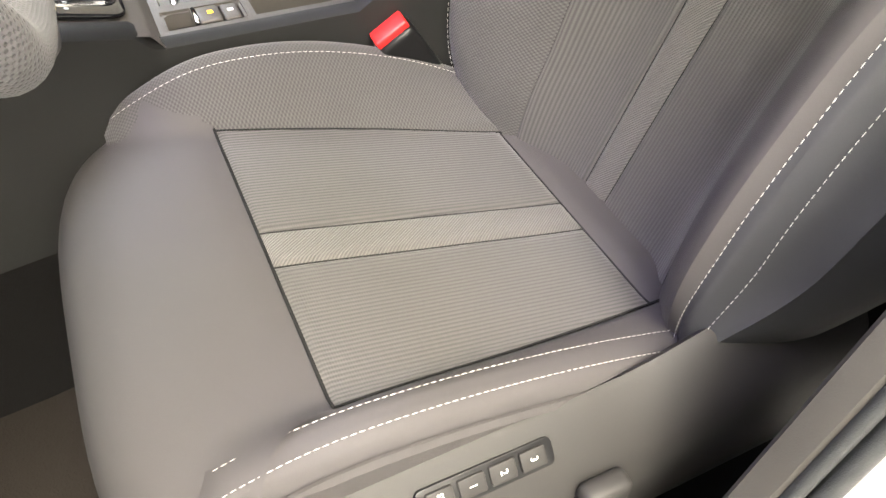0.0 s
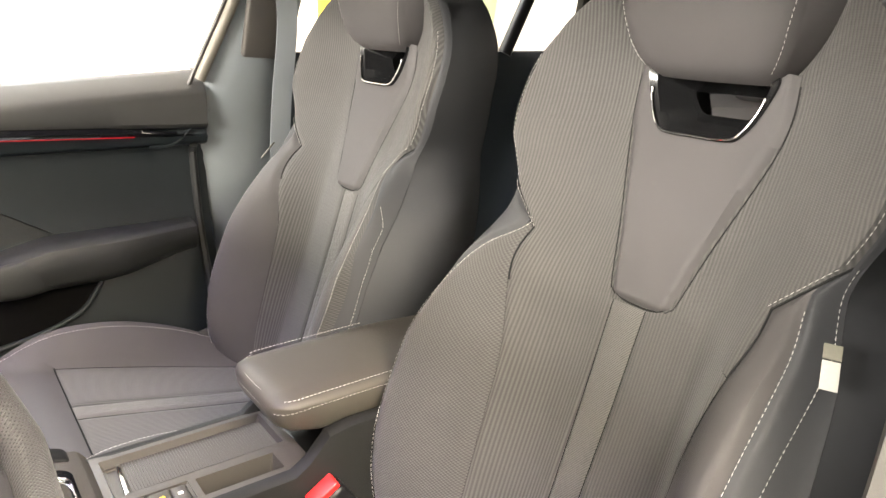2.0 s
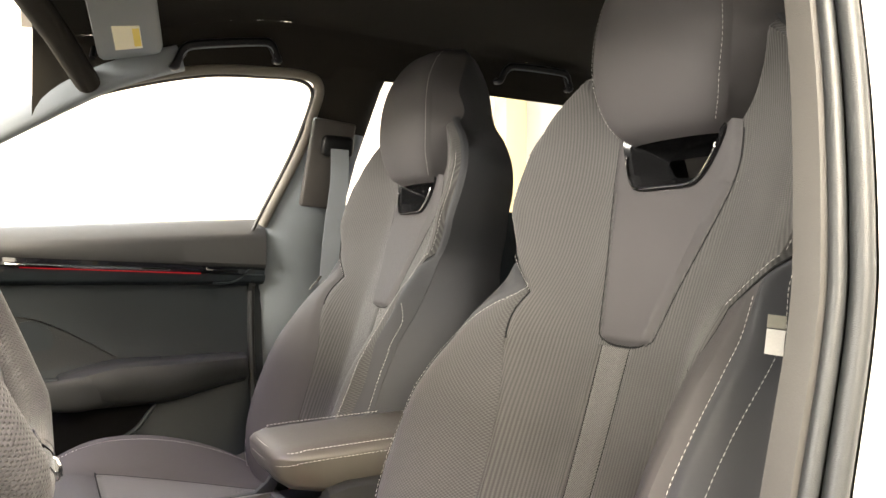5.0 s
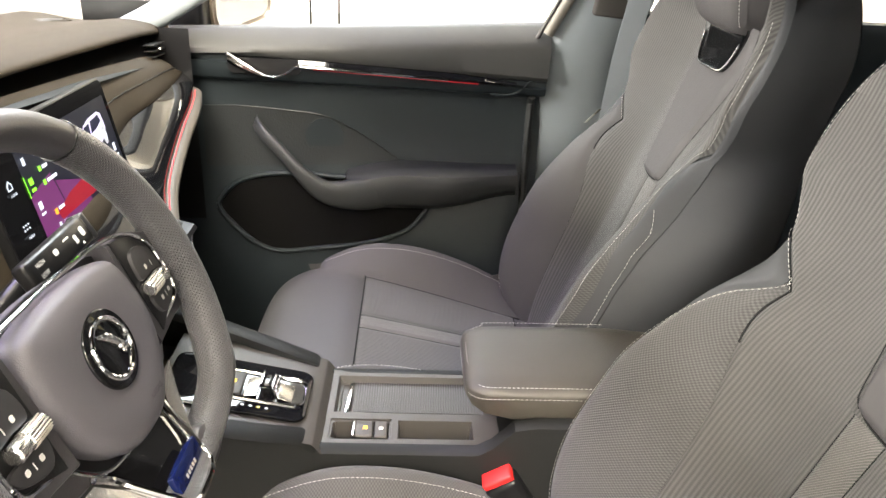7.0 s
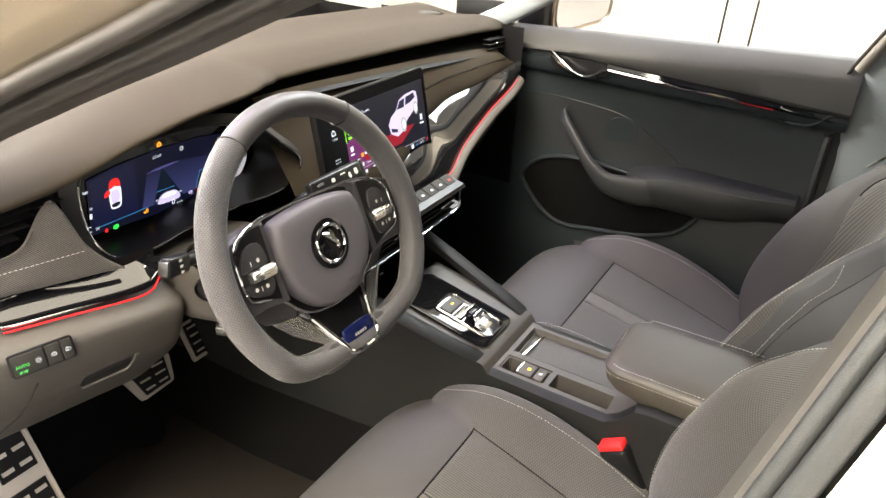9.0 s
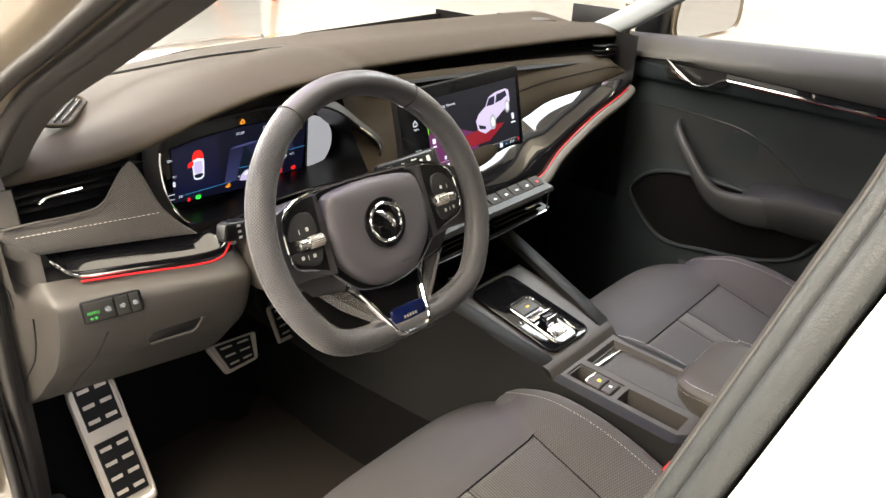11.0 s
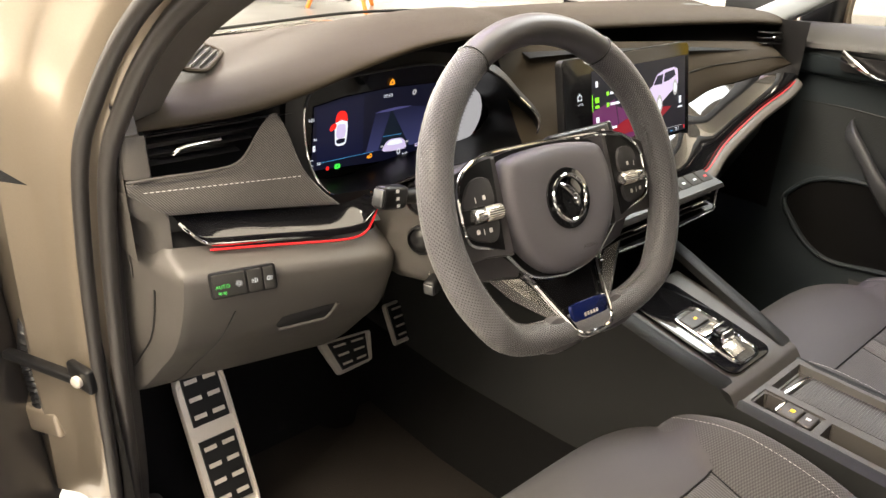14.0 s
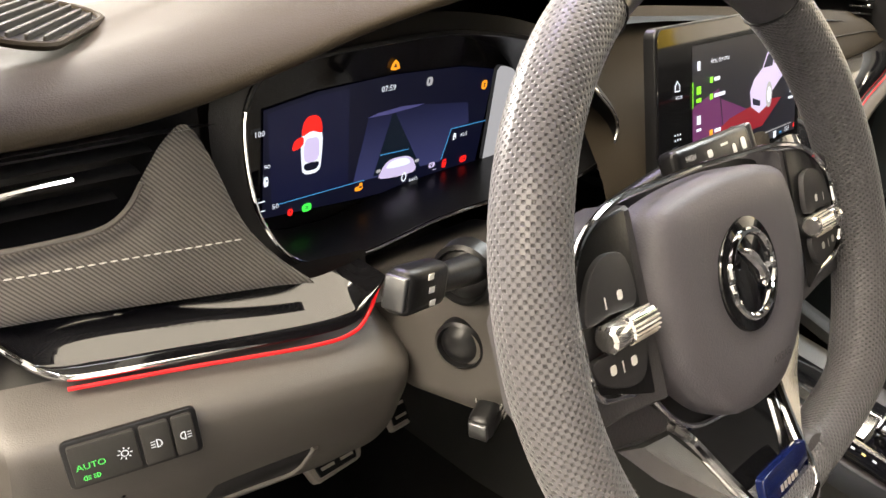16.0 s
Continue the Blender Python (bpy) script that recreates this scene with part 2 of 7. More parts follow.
def plate(outline, depth, m=None, r=0.0, bm=None):
    """A flat piece with an (x, y) outline, from z 0 to depth, its front edge rounded by r."""
    bm = bm or bmesh.new()
    ctr = Vector((sum(p[0] for p in outline) / len(outline), sum(p[1] for p in outline) / len(outline), 0))

    def ring(z, inset):
        out = []
        k = len(outline)
        for i in range(k):
            a, b, c = (Vector((*outline[(i + o) % k][:2], 0)) for o in (-1, 0, 1))
            t = (c - a).normalized()
            nrm = Vector((-t.y, t.x, 0))
            if nrm.dot(ctr - b) < 0:
                nrm = -nrm
            q = b + nrm * inset
            q.z = z
            out.append(m @ q if m is not None else q)
        return out

    rings = [ring(0, 0), ring(depth - r, 0)] + ([ring(depth - r * 0.3, r * 0.3), ring(depth, r)] if r else [ring(depth, 0)])
    return loft(rings, bm)


def rrect(w, h, r, n=5):
    out = []
    for cx, cy, a0 in ((w / 2 - r, h / 2 - r, 0), (-w / 2 + r, h / 2 - r, 90), (-w / 2 + r, -h / 2 + r, 180), (w / 2 - r, -h / 2 + r, 270)):
        for i in range(n + 1):
            a = radians(a0 + 90 * i / n)
            out.append((cx + r * math.cos(a), cy + r * math.sin(a)))
    return out


def dashes(path, length=0.0042, gap=0.0022, r=0.00042, bm=None):
    """Thread stitches laid along a line."""
    bm = bm or bmesh.new()
    p = [Vector(q) for q in path]
    cum = np.r_[0, np.cumsum([(b - a).length for a, b in zip(p, p[1:])])]

    def at(s):
        return Vector([float(np.interp(s, cum, [q[i] for q in p])) for i in range(3)])

    s = gap
    while s + length < cum[-1]:
        a, b = at(s), at(s + length)
        t = (b - a).normalized()
        u = t.orthogonal().normalized()
        v = t.cross(u)
        ends = []
        for q, k in ((a, 0.6), ((a + b) / 2, 1.0), (b, 0.6)):
            ends.append([bm.verts.new(q + (u * math.cos(g) + v * math.sin(g)) * r * k) for g in (0.8, 2.37, 3.94, 5.5)])
        for e, f in zip(ends, ends[1:]):
            for j in range(4):
                bm.faces.new((e[j], f[j], f[(j + 1) % 4], e[(j + 1) % 4]))
        bm.faces.new(ends[0])
        bm.faces.new(ends[-1][::-1])
        s += length + gap
    return bm


def text_mesh(words, size):
    """Letters lying in the xy plane, centred."""
    cu = bpy.data.curves.new("letters", "FONT")
    cu.body, cu.size, cu.align_x, cu.align_y, cu.resolution_u = words, size, "CENTER", "CENTER", 2
    ob = new("letters", cu)
    me = bpy.data.meshes.new_from_object(ob.evaluated_get(bpy.context.evaluated_depsgraph_get()))
    bm = bmesh.new()
    bm.from_mesh(me)
    bpy.data.objects.remove(ob)
    bpy.data.meshes.remove(me)
    bpy.data.curves.remove(cu)
    return bm


def flat(points, m, lift=0.0):
    """A flat outline in the xy plane of m."""
    bm = bmesh.new()
    bm.faces.new([bm.verts.new(m @ Vector((x, y, lift))) for x, y in points])
    return bm


# ---- front seats ----
back_y = lambda z: -0.53 - (z - 0.47) / 3
outline_u = curve1([(0.44, 0.2), (0.52, 0.236), (0.60, 0.262), (0.70, 0.272), (0.80, 0.265), (0.87, 0.250), (0.92, 0.232), (0.955, 0.224), (0.985, 0.230), (1.02, 0.244), (1.05, 0.252), (1.10, 0.254), (1.15, 0.242), (1.20, 0.206), (1.25, 0.152), (1.33, 0.124), (1.38, 0.100), (1.405, 0.080), (1.414, 0.05)])
back_depth = curve1([(0.44, 0.13), (0.9, 0.13), (1.05, 0.105), (1.1, 0.10), (1.2, 0.078), (1.3, 0.052), (1.38, 0.012), (1.4, -0.010)])
centre_u = curve1([(0.44, 0.134), (0.6, 0.132), (0.7, 0.134), (0.78, 0.139), (0.84, 0.152), (0.9, 0.168), (0.93, 0.165)])
seam_u = curve1([(0.44, 0.205), (0.55, 0.234), (0.65, 0.251), (0.75, 0.256), (0.81, 0.250), (0.85, 0.240), (0.88, 0.228), (0.906, 0.210), (0.94, 0.173), (0.985, 0.200), (1.02, 0.208)])
crest_f = curve1([(0.44, 0.06), (0.55, 0.13), (0.65, 0.154), (0.76, 0.150), (0.82, 0.134), (0.87, 0.111), (0.91, 0.088), (0.945, 0.068), (0.985, 0.060), (1.02, 0.066), (1.05, 0.074), (1.1, 0.074), (1.2, 0.07), (1.4, 0.07)])
middle_f = curve1([(0.44, 0.025), (0.6, 0.02), (0.75, 0.014), (0.88, 0.012), (1.0, 0.004), (1.08, 0.0), (1.14, 0.01), (1.2, 0.03), (1.3, 0.07), (1.4, 0.09)])
pillow_u = curve1([(1.13, 0.076), (1.15, 0.092), (1.18, 0.104), (1.24, 0.114), (1.32, 0.104), (1.38, 0.089), (1.402, 0.078), (1.414, 0.055)])
pillow_y = curve1([(1.13, -0.738), (1.145, -0.712), (1.2, -0.694), (1.28, -0.694), (1.34, -0.708), (1.385, -0.735), (1.404, -0.760), (1.414, -0.80)])
panel_u = curve1([(0.868, 0.016), (0.871, 0.028), (0.876, 0.038), (0.886, 0.046), (0.95, 0.063), (1.07, 0.098), (1.14, 0.10)])
HOLE0, HOLE1 = 1.066, 1.132
hole_u = curve1([(1.066, 0.046), (1.08, 0.058), (1.132, 0.08)])


outer_seam_u = curve1([(0.44, 0.195), (0.6, 0.211), (0.8, 0.213), (0.9, 0.209), (0.96, 0.198), (1.02, 0.21)])
outboard = {"sign": -1}


def back_at(u, z, lift=0.0):
    """The front of the backrest: deep side bolsters below, winged shoulders above."""
    w, c, m = outline_u(z), crest_f(z), middle_f(z)
    door_side = u * outboard["sign"] > 0
    a, b, e = (0.085, 0.203, 0.200) if door_side else (0.05, min(0.240, w - 0.020), min(0.244, w - 0.016))
    low = m + (c - m) * step(a, b, abs(u)) - 0.06 * step(e, w + 0.006, abs(u)) * step(0.5, 0.62, z)
    high = m + (c - m) * step(0.09, w, abs(u)) - 0.03 * step(w - 0.02, w + 0.004, abs(u))
    k = step(0.87, 0.985, z)
    return Vector((u, back_y(z) + low * (1 - k) + high * k + lift, z + lift / 3))


def back_patch(z0, z1, left, right, nu=16, nz=40, lift=0.0, roll=0.006, edge=0.010, ends=(1, 1), sides=(1, 1)):
    """A sewn piece of the backrest: it dips into the seam at its rim."""
    rows, uvs = [], []
    for i in range(nz + 1):
        s = i / nz
        z = z0 + (z1 - z0) * s
        a, b = left(z), right(z)
        row, uvr = [], []
        for j in range(nu + 1):
            t = j / nu
            t = t + 0.12 * math.sin(2 * math.pi * t) / (2 * math.pi) * -1
            u = a + (b - a) * t
            d = 1.0
            if sides[0]:
                d = min(d, u - a)
            if sides[1]:
                d = min(d, b - u)
            if ends[0]:
                d = min(d, z - z0)
            if ends[1]:
                d = min(d, z1 - z)
            dip = roll * (1 - step(0, edge, d))
            row.append(back_at(u, z, lift - dip))
            uvr.append((u, z))
        rows.append(row)
        uvs.append(uvr)
    return sheet(rows, uvs)


FRAME = material("satin_black_frame_plastic", (0.010, 0.010, 0.0105), 0.2, spec=0.5)


def front_seat(cx, out, name, label, tall=False, longer=0.0):
    seat = thing(name, label, "car seat", (cx, -0.3, 0.27), "front seats")

    def add(pname, bm, mat, lab="", owner=None):
        bmesh.ops.translate(bm, verts=bm.verts, vec=(cx, 0, 0))
        return mesh(pname, bm, mat, owner or seat, lab)

    outboard["sign"] = out
    # backrest cloth
    wing_in = 0.0085
    rim_u = lambda z: centre_u(z) if z < 0.93 else (0.165 + (z - 0.93) / 0.055 * (outline_u(0.985) - wing_in - 0.165) if z < 0.985 else outline_u(z) - wing_in)
    strip = curve1([(0.45, 0.019), (0.6, 0.020), (0.868, 0.024)])
    sb = -out * 0.014
    add("backrest_rib", back_patch(0.45, 0.868, lambda z: -rim_u(z), lambda z: sb - strip(z), 30, 60, ends=(1, 0), roll=0.0035, edge=0.006), RIB, "ribbed grey cloth")
    add("backrest_rib", back_patch(0.45, 0.868, lambda z: sb + strip(z), rim_u, 30, 60, ends=(1, 0), roll=0.0035, edge=0.006), RIB, "ribbed grey cloth")
    add("backrest_strip", back_patch(0.45, 0.868, lambda z: sb - strip(z), lambda z: sb + strip(z), 10, 60, ends=(1, 0), roll=0.0035, edge=0.006), TWILL, "fine twill centre strip")
    add("backrest_upper", back_patch(0.868, HOLE0, lambda z: -rim_u(z), rim_u, 56, 60, ends=(0, 0)), RIB, "ribbed grey cloth")
    for sgn in (-1, 1):
        inner = lambda z: hole_u(z)
        outer = lambda z: outline_u(z) - wing_in
        brim = lambda z: outline_u(z) - 0.001
        sides = (outer, brim) if sgn > 0 else (lambda z: -brim(z), lambda z: -outer(z))
        add("wing_edge", back_patch(0.975, 1.25, *sides, 8, 50, ends=(0, 0), roll=0.002, edge=0.003), BOLSTER, "smooth dark wing edge")
        sides = (inner, outer) if sgn > 0 else (lambda z: -outer(z), lambda z: -inner(z))
        add("backrest_shoulder", back_patch(HOLE0, HOLE1, *sides, 24, 14, ends=(0, 0), sides=(sgn < 0, sgn > 0)), RIB)
        inw = curve1([(1.132, 0.084), (1.18, 0.118), (1.25, 0.150)])
        sides = (inw, outer) if sgn > 0 else (lambda z: -outer(z), lambda z: -inw(z))
        add("backrest_wing", back_patch(HOLE1, 1.25, *sides, 16, 16, ends=(0, 0)), RIB)
        s1 = lambda z, o=sgn == out: min(max((outer_seam_u if o else seam_u)(z), rim_u(z) + 0.0005), outline_u(z) - 0.002)
        sides = (rim_u, s1) if sgn > 0 else (lambda z: -s1(z), lambda z: -rim_u(z))
        add("bolster_mesh", back_patch(0.45, 0.975, *sides, 14, 56, ends=(1, 0)), SMOOTH if sgn == out else HONEY, "smooth inner bolster cloth" if sgn == out else "fine mesh cloth")
        edge_u = lambda z: outline_u(z) - 0.001
        sides = (s1, edge_u) if sgn > 0 else (lambda z: -edge_u(z), lambda z: -s1(z))
        add("bolster_face", back_patch(0.45, 0.984, *sides, 14, 60, ends=(1, 0), sides=(sgn > 0, sgn < 0)), BOLSTER, "smooth dark bolster cloth")
        s2 = lambda z, o=sgn == out: min(max(s1(z), 0.206) + 0.024 + 0.02 * step(0.92, 1.0, z) if o else s1(z) + 0.012, outline_u(z) - 0.004)
        bm = dashes([back_at(sgn * (s1(z) + (0.003 if sgn == out else -0.007)), z, 0.0008) for z in np.linspace(0.46, 0.945, 60)])
        dashes([back_at(sgn * s2(z), z, 0.0012) for z in np.linspace(0.46, 0.985 if sgn == out else 0.9, 60)], bm=bm)
        dashes([back_at(sgn * (outline_u(z) - wing_in - 0.004), z, 0.0010) for z in np.linspace(0.985, 1.17, 50)], bm=bm)
        dashes([back_at(sgn * (rim_u(z) - 0.004), z, 0.0010) for z in np.linspace(0.93, 0.984, 16)], bm=bm)
        tagged(add("stitching", bm, THREAD, "white seam stitching"), kind="stuff")
        # head restraint side
        hin = lambda z: pillow_u(z) - 0.002
        hout = curve1([(1.132, 0.086), (1.18, 0.12), (1.25, 0.150), (1.33, 0.124), (1.38, 0.100), (1.405, 0.080), (1.414, 0.055)])
        rows = []
        for z in np.linspace(1.132, 1.412, 32):
            row = []
            for t in np.linspace(0, 1, 10):
                u = hin(z) + (hout(z) - hin(z)) * t
                y = pillow_y(z) - 0.012 + (back_at(hout(z), min(z, 1.25)).y - (max(z - 1.25, 0)) / 3 - pillow_y(z)) * t**1.1
                row.append(Vector((sgn * u, y, z)))
            rows.append(row)
        add("head_restraint_side", sheet(rows), SMOOTH)
    # smooth keystone panel under the opening, in two arms beside it
    bm = back_patch(0.868, HOLE0, lambda z: -panel_u(z), panel_u, 24, 60, lift=0.007, roll=0.009, edge=0.012, ends=(1, 0))
    add("keystone_panel", bm, SMOOTH, "smooth grey insert panel")
    for sgn in (-1, 1):
        sides = (hole_u, panel_u) if sgn > 0 else (lambda z: -panel_u(z), lambda z: -hole_u(z))
        add("keystone_arm", back_patch(HOLE0, 1.14, *sides, 6, 10, lift=0.007, roll=0.006, edge=0.01, ends=(0, 0), sides=(sgn < 0, sgn > 0)), SMOOTH)
    # pillow
    rows = []
    for z in np.linspace(1.128, 1.413, 40):
        w = pillow_u(z)
        rows.append([Vector((w * t, pillow_y(z) + 0.014 * (1 - t * t) - 0.014 * abs(t) ** 12, z)) for t in np.sin(np.linspace(-math.pi / 2, math.pi / 2, 29))])
    add("head_pillow", sheet(rows), SMOOTH, "padded smooth head pillow")
    bm = bmesh.new()
    for sgn in (-1, 1):
        dashes([Vector((sgn * (pillow_u(z) - 0.006), pillow_y(z) - 0.0035, z)) for z in np.linspace(1.14, 1.40, 50)], bm=bm)
    tagged(add("pillow_stitching", bm, THREAD, "white seam stitching"), kind="stuff")
    # frame of the opening
    ring = smooth([(-0.082, 1.134), (-0.072, 1.098), (-0.058, 1.072), (-0.042, 1.062), (0, 1.061), (0.042, 1.062), (0.058, 1.072), (0.072, 1.098), (0.082, 1.134), (0.05, 1.138), (-0.05, 1.138)], 5, True)
    front = [back_at(p.x, p.y, 0.012) for p in ring]
    inner = [back_at(p.x * 0.88, 1.098 + (p.y - 1.098) * 0.86, 0.008) for p in ring]
    deep = [back_at(p.x * 0.62, 1.094 + (p.y - 1.098) * 0.34, 0.008) + Vector((0, -0.055, 0)) for p in ring]
    outer = [q + Vector((0, -0.012, 0)) for q in front]
    add("opening_frame", sheet([outer, front, inner, deep], closed=True), FRAME, "gloss black frame of the opening")
    bm = tube([back_at(p.x * 0.97, 1.098 + (p.y - 1.098) * 0.97, 0.0135) for p in smooth([(-0.075, 1.112), (-0.071, 1.096), (-0.058, 1.072), (-0.042, 1.063), (0, 1.062), (0.042, 1.063), (0.058, 1.072), (0.071, 1.096), (0.075, 1.112)], 6)], 0.0014, 8)
    add("opening_bezel", bm, CHROME, "thin chrome bezel")
    # side walls and back shell
    zs = [z for z in np.linspace(0.44, 1.412, 72)]
    for sgn in (-1, 1):
        rows = []
        for z in zs:
            w = outline_u(z)
            a = back_at(sgn * (w - 0.001), z, -0.001)
            if z > 1.18:
                zz = min(z, 1.41)
                h = Vector((sgn * hout(zz), pillow_y(zz) - 0.012 + back_at(hout(zz), min(zz, 1.25)).y - max(zz - 1.25, 0) / 3 - pillow_y(zz), z))
                a = a.lerp(h, step(1.18, 1.25, z))
            depth = back_depth(z)
            b = Vector((sgn * (w * 0.9 + 0.024 * (1 - step(0.9, 1.1, z))), back_y(z) - depth + 0.02, z))
            row = []
            for t in np.linspace(0, 1, 10):
                q = a.lerp(b, t)
                q.x += sgn * (0.006 + 0.022 * (1 - step(0.86, 1.0, z))) * math.sin(math.pi * t)
                row.append(q)
            rows.append(row)
        add("backrest_side", sheet(rows), BOLSTER)
        for z0, z1, full in ((0.44, HOLE0, 1), (HOLE0, HOLE1, 0), (HOLE1, 1.412, 1)):
            rows = []
            for z in np.linspace(z0, z1, 24):
                w = outline_u(z) * 0.9 + 0.024 * (1 - step(0.9, 1.1, z))
                depth = back_depth(z)
                i0 = 0 if full else hole_u(z)
                rows.append([Vector((sgn * (i0 + (w - i0) * t), back_y(z) - depth + 0.02 - 0.02 * math.cos(t * 1.5), z)) for t in np.linspace(0, 1, 8)])
            add("back_shell", sheet(rows), BLACK)
    # cushion
    cz = curve1([(-0.56, 0.468), (-0.46, 0.480), (-0.3, 0.515), (-0.13, 0.552), (-0.06, 0.556), (-0.02, 0.546)])
    iw = curve1([(-0.56, 0.14), (-0.46, 0.150), (-0.3, 0.168), (-0.13, 0.181), (0.05, 0.2)])
    bh = curve1([(-0.56, 0.0), (-0.47, 0.035), (-0.36, 0.075), (-0.25, 0.088), (-0.15, 0.07), (-0.07, 0.03), (-0.01, 0.0)])

    def seat_at(u, y, lift=0.0):
        e = iw(y)
        z = cz(y) + (0.36 * bh(y) * step(e - 0.015, 0.205, abs(u)) if u * out > 0 and not tall else 0.85 * bh(y) * step(e - 0.012, 0.236, abs(u)))
        over = max(abs(u) - (0.212 if u * out > 0 and not tall else 0.232), 0)
        z -= over * over * 38
        return Vector((u, y, z + lift))

    def seat_patch(y0, y1, left, right, nu=20, ny=30, roll=0.006, edge=0.010, bend=0.0):
        rows, uvs = [], []
        for i in range(ny + 1):
            y = y0 + (y1 - y0) * i / ny
            a, b = left(y), right(y)
            row, uvr = [], []
            for j in range(nu + 1):
                u = a + (b - a) * j / nu
                d = min(u - a, b - u, y - y0, y1 - y)
                yy = y + bend * (1 - (u / 0.2) ** 2) * (1 - abs(2 * i / ny - 1))
                row.append(seat_at(u, yy, -roll * (1 - step(0, edge, d))))
                uvr.append((u, y))
            rows.append(row)
            uvs.append(uvr)
        return sheet(rows, uvs)

    sc = lambda y: out * (0.003 + 0.010 * (-0.132 - y) / 0.328)
    niw = lambda y: -iw(y)
    add("cushion_insert", seat_patch(-0.46, -0.132, niw, lambda y: sc(y) - 0.0225, 22, 50, 0.004, 0.008), RIB, "ribbed grey cloth")
    add("cushion_insert", seat_patch(-0.46, -0.132, lambda y: sc(y) + 0.0225, iw, 22, 50, 0.004, 0.008), RIB, "ribbed grey cloth")
    add("cushion_strip", seat_patch(-0.46, -0.132, lambda y: sc(y) - 0.0225, lambda y: sc(y) + 0.0225, 8, 50, 0.004, 0.006), TWILL, "fine twill centre strip")
    add("cushion_rear_band", seat_patch(-0.58, -0.46, niw, iw, 20, 10), SMOOTH)
    for sgn in (-1, 1):
        ow = lambda y, o=sgn == out and not tall: (0.234 if o else 0.255) - 0.012 * step(-0.12, 0.0, y) - (0.006 if o else 0.02) * step(-0.4, -0.56, y)
        si = lambda y: iw(y) - 0.012 * step(-0.14, -0.10, y)
        sides = (si, ow) if sgn > 0 else (lambda y: -ow(y), lambda y: -si(y))
        add("cushion_bolster", seat_patch(-0.56, -0.03, *sides, 24, 50), HONEY if sgn != out else SMOOTH, "dark cloth cushion bolster")
        bm = dashes([seat_at(sgn * (0.196 if sgn == out and not tall else 0.222), y, 0.001) for y in np.linspace(-0.53, -0.04, 60)])
        if sgn == out and not tall:
            dashes([seat_at(sgn * 0.217, y, 0.001) for y in np.linspace(-0.53, -0.04, 60)], bm=bm)
        tagged(add("cushion_stitching", bm, THREAD, "white seam stitching"), kind="stuff")
    # dark tubes laid in the seams between the pieces of cloth for groove shade
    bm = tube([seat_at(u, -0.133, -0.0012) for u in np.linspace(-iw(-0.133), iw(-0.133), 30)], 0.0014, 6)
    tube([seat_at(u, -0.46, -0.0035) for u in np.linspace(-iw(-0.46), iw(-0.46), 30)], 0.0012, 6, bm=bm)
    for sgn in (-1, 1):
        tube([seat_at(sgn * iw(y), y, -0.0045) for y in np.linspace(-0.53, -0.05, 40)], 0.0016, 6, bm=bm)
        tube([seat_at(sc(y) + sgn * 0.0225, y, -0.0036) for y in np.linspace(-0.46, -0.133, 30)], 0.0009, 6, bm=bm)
    tagged(add("cushion_seams", bm, SEAM, "dark tubes for the shade in the sewn seams"), kind="stuff")
    bm = bmesh.new()
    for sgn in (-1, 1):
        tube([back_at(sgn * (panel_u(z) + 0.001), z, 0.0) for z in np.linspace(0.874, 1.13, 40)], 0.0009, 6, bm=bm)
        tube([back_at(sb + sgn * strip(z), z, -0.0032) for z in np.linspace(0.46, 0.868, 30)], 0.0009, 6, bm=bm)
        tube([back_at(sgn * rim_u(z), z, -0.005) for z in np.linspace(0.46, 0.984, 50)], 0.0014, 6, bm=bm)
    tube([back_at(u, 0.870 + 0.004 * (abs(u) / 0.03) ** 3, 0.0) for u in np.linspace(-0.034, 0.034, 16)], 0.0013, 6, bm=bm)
    tagged(add("backrest_seams", bm, SEAM, "dark tubes for the shade in the sewn seams"), kind="stuff")
    # nose of the cushion, rolled down at the front
    nose = smooth([(-0.132, 0.548), (-0.10, 0.558), (-0.05, 0.559), (0.0, 0.549), (0.032, 0.524), (0.046, 0.47), (0.036, 0.40), (0.012, 0.36)], 5)
    rows = []
    for p in [Vector((q.x + longer * step(-0.12, -0.03, q.x), q.y, 0)) for q in nose]:
        w = 0.192 + 0.048 * step(-0.12, -0.02, p.x) - 0.02 * step(0.5, 0.38, p.y)
        row = []
        for t in np.linspace(-1, 1, 33):
            k = abs(t) ** 4
            rise = (seat_at(t * w, min(p.x, -0.01)).z - cz(min(p.x, -0.01))) if p.y > 0.53 else 0.0
            row.append(Vector((t * w * (1.0 + 0.03 * (1 - k)), p.x - 0.045 * k * step(-0.10, 0.02, p.x), p.y + rise + 0.002 * k * step(0.0, -0.1, p.x) - 0.012 * k * step(-0.06, 0.0, p.x))))
        rows.append(row)
    add("cushion_nose", sheet(rows), SMOOTH, "smooth front of the cushion")
    # skirt and base
    for sgn in (-1, 1):
        rows = []
        for y in np.linspace(-0.56, 0.0, 30):
            edge = 0.231 if sgn == out and not tall else 0.251
            top = seat_at(sgn * edge, min(y, -0.03))
            row = []
            for t in np.linspace(0, 1, 8):
                row.append(Vector((sgn * (edge + 0.004 * math.sin(t * 3) - (0.012 if sgn == out else 0.032) * t), y - 0.03 * step(-0.1, 0.02, y) * t, top.z * (1 - t) + 0.45 * t)))
            rows.append(row)
        add("cushion_side", sheet(rows), SMOOTH)
    bm = rbox(0.46, 0.46, 0.10, 0.02, pose(0, -0.30, 0.36))
    rbox(0.05, 0.52, 0.05, 0.006, pose(-0.19, -0.28, 0.28), bm=bm)
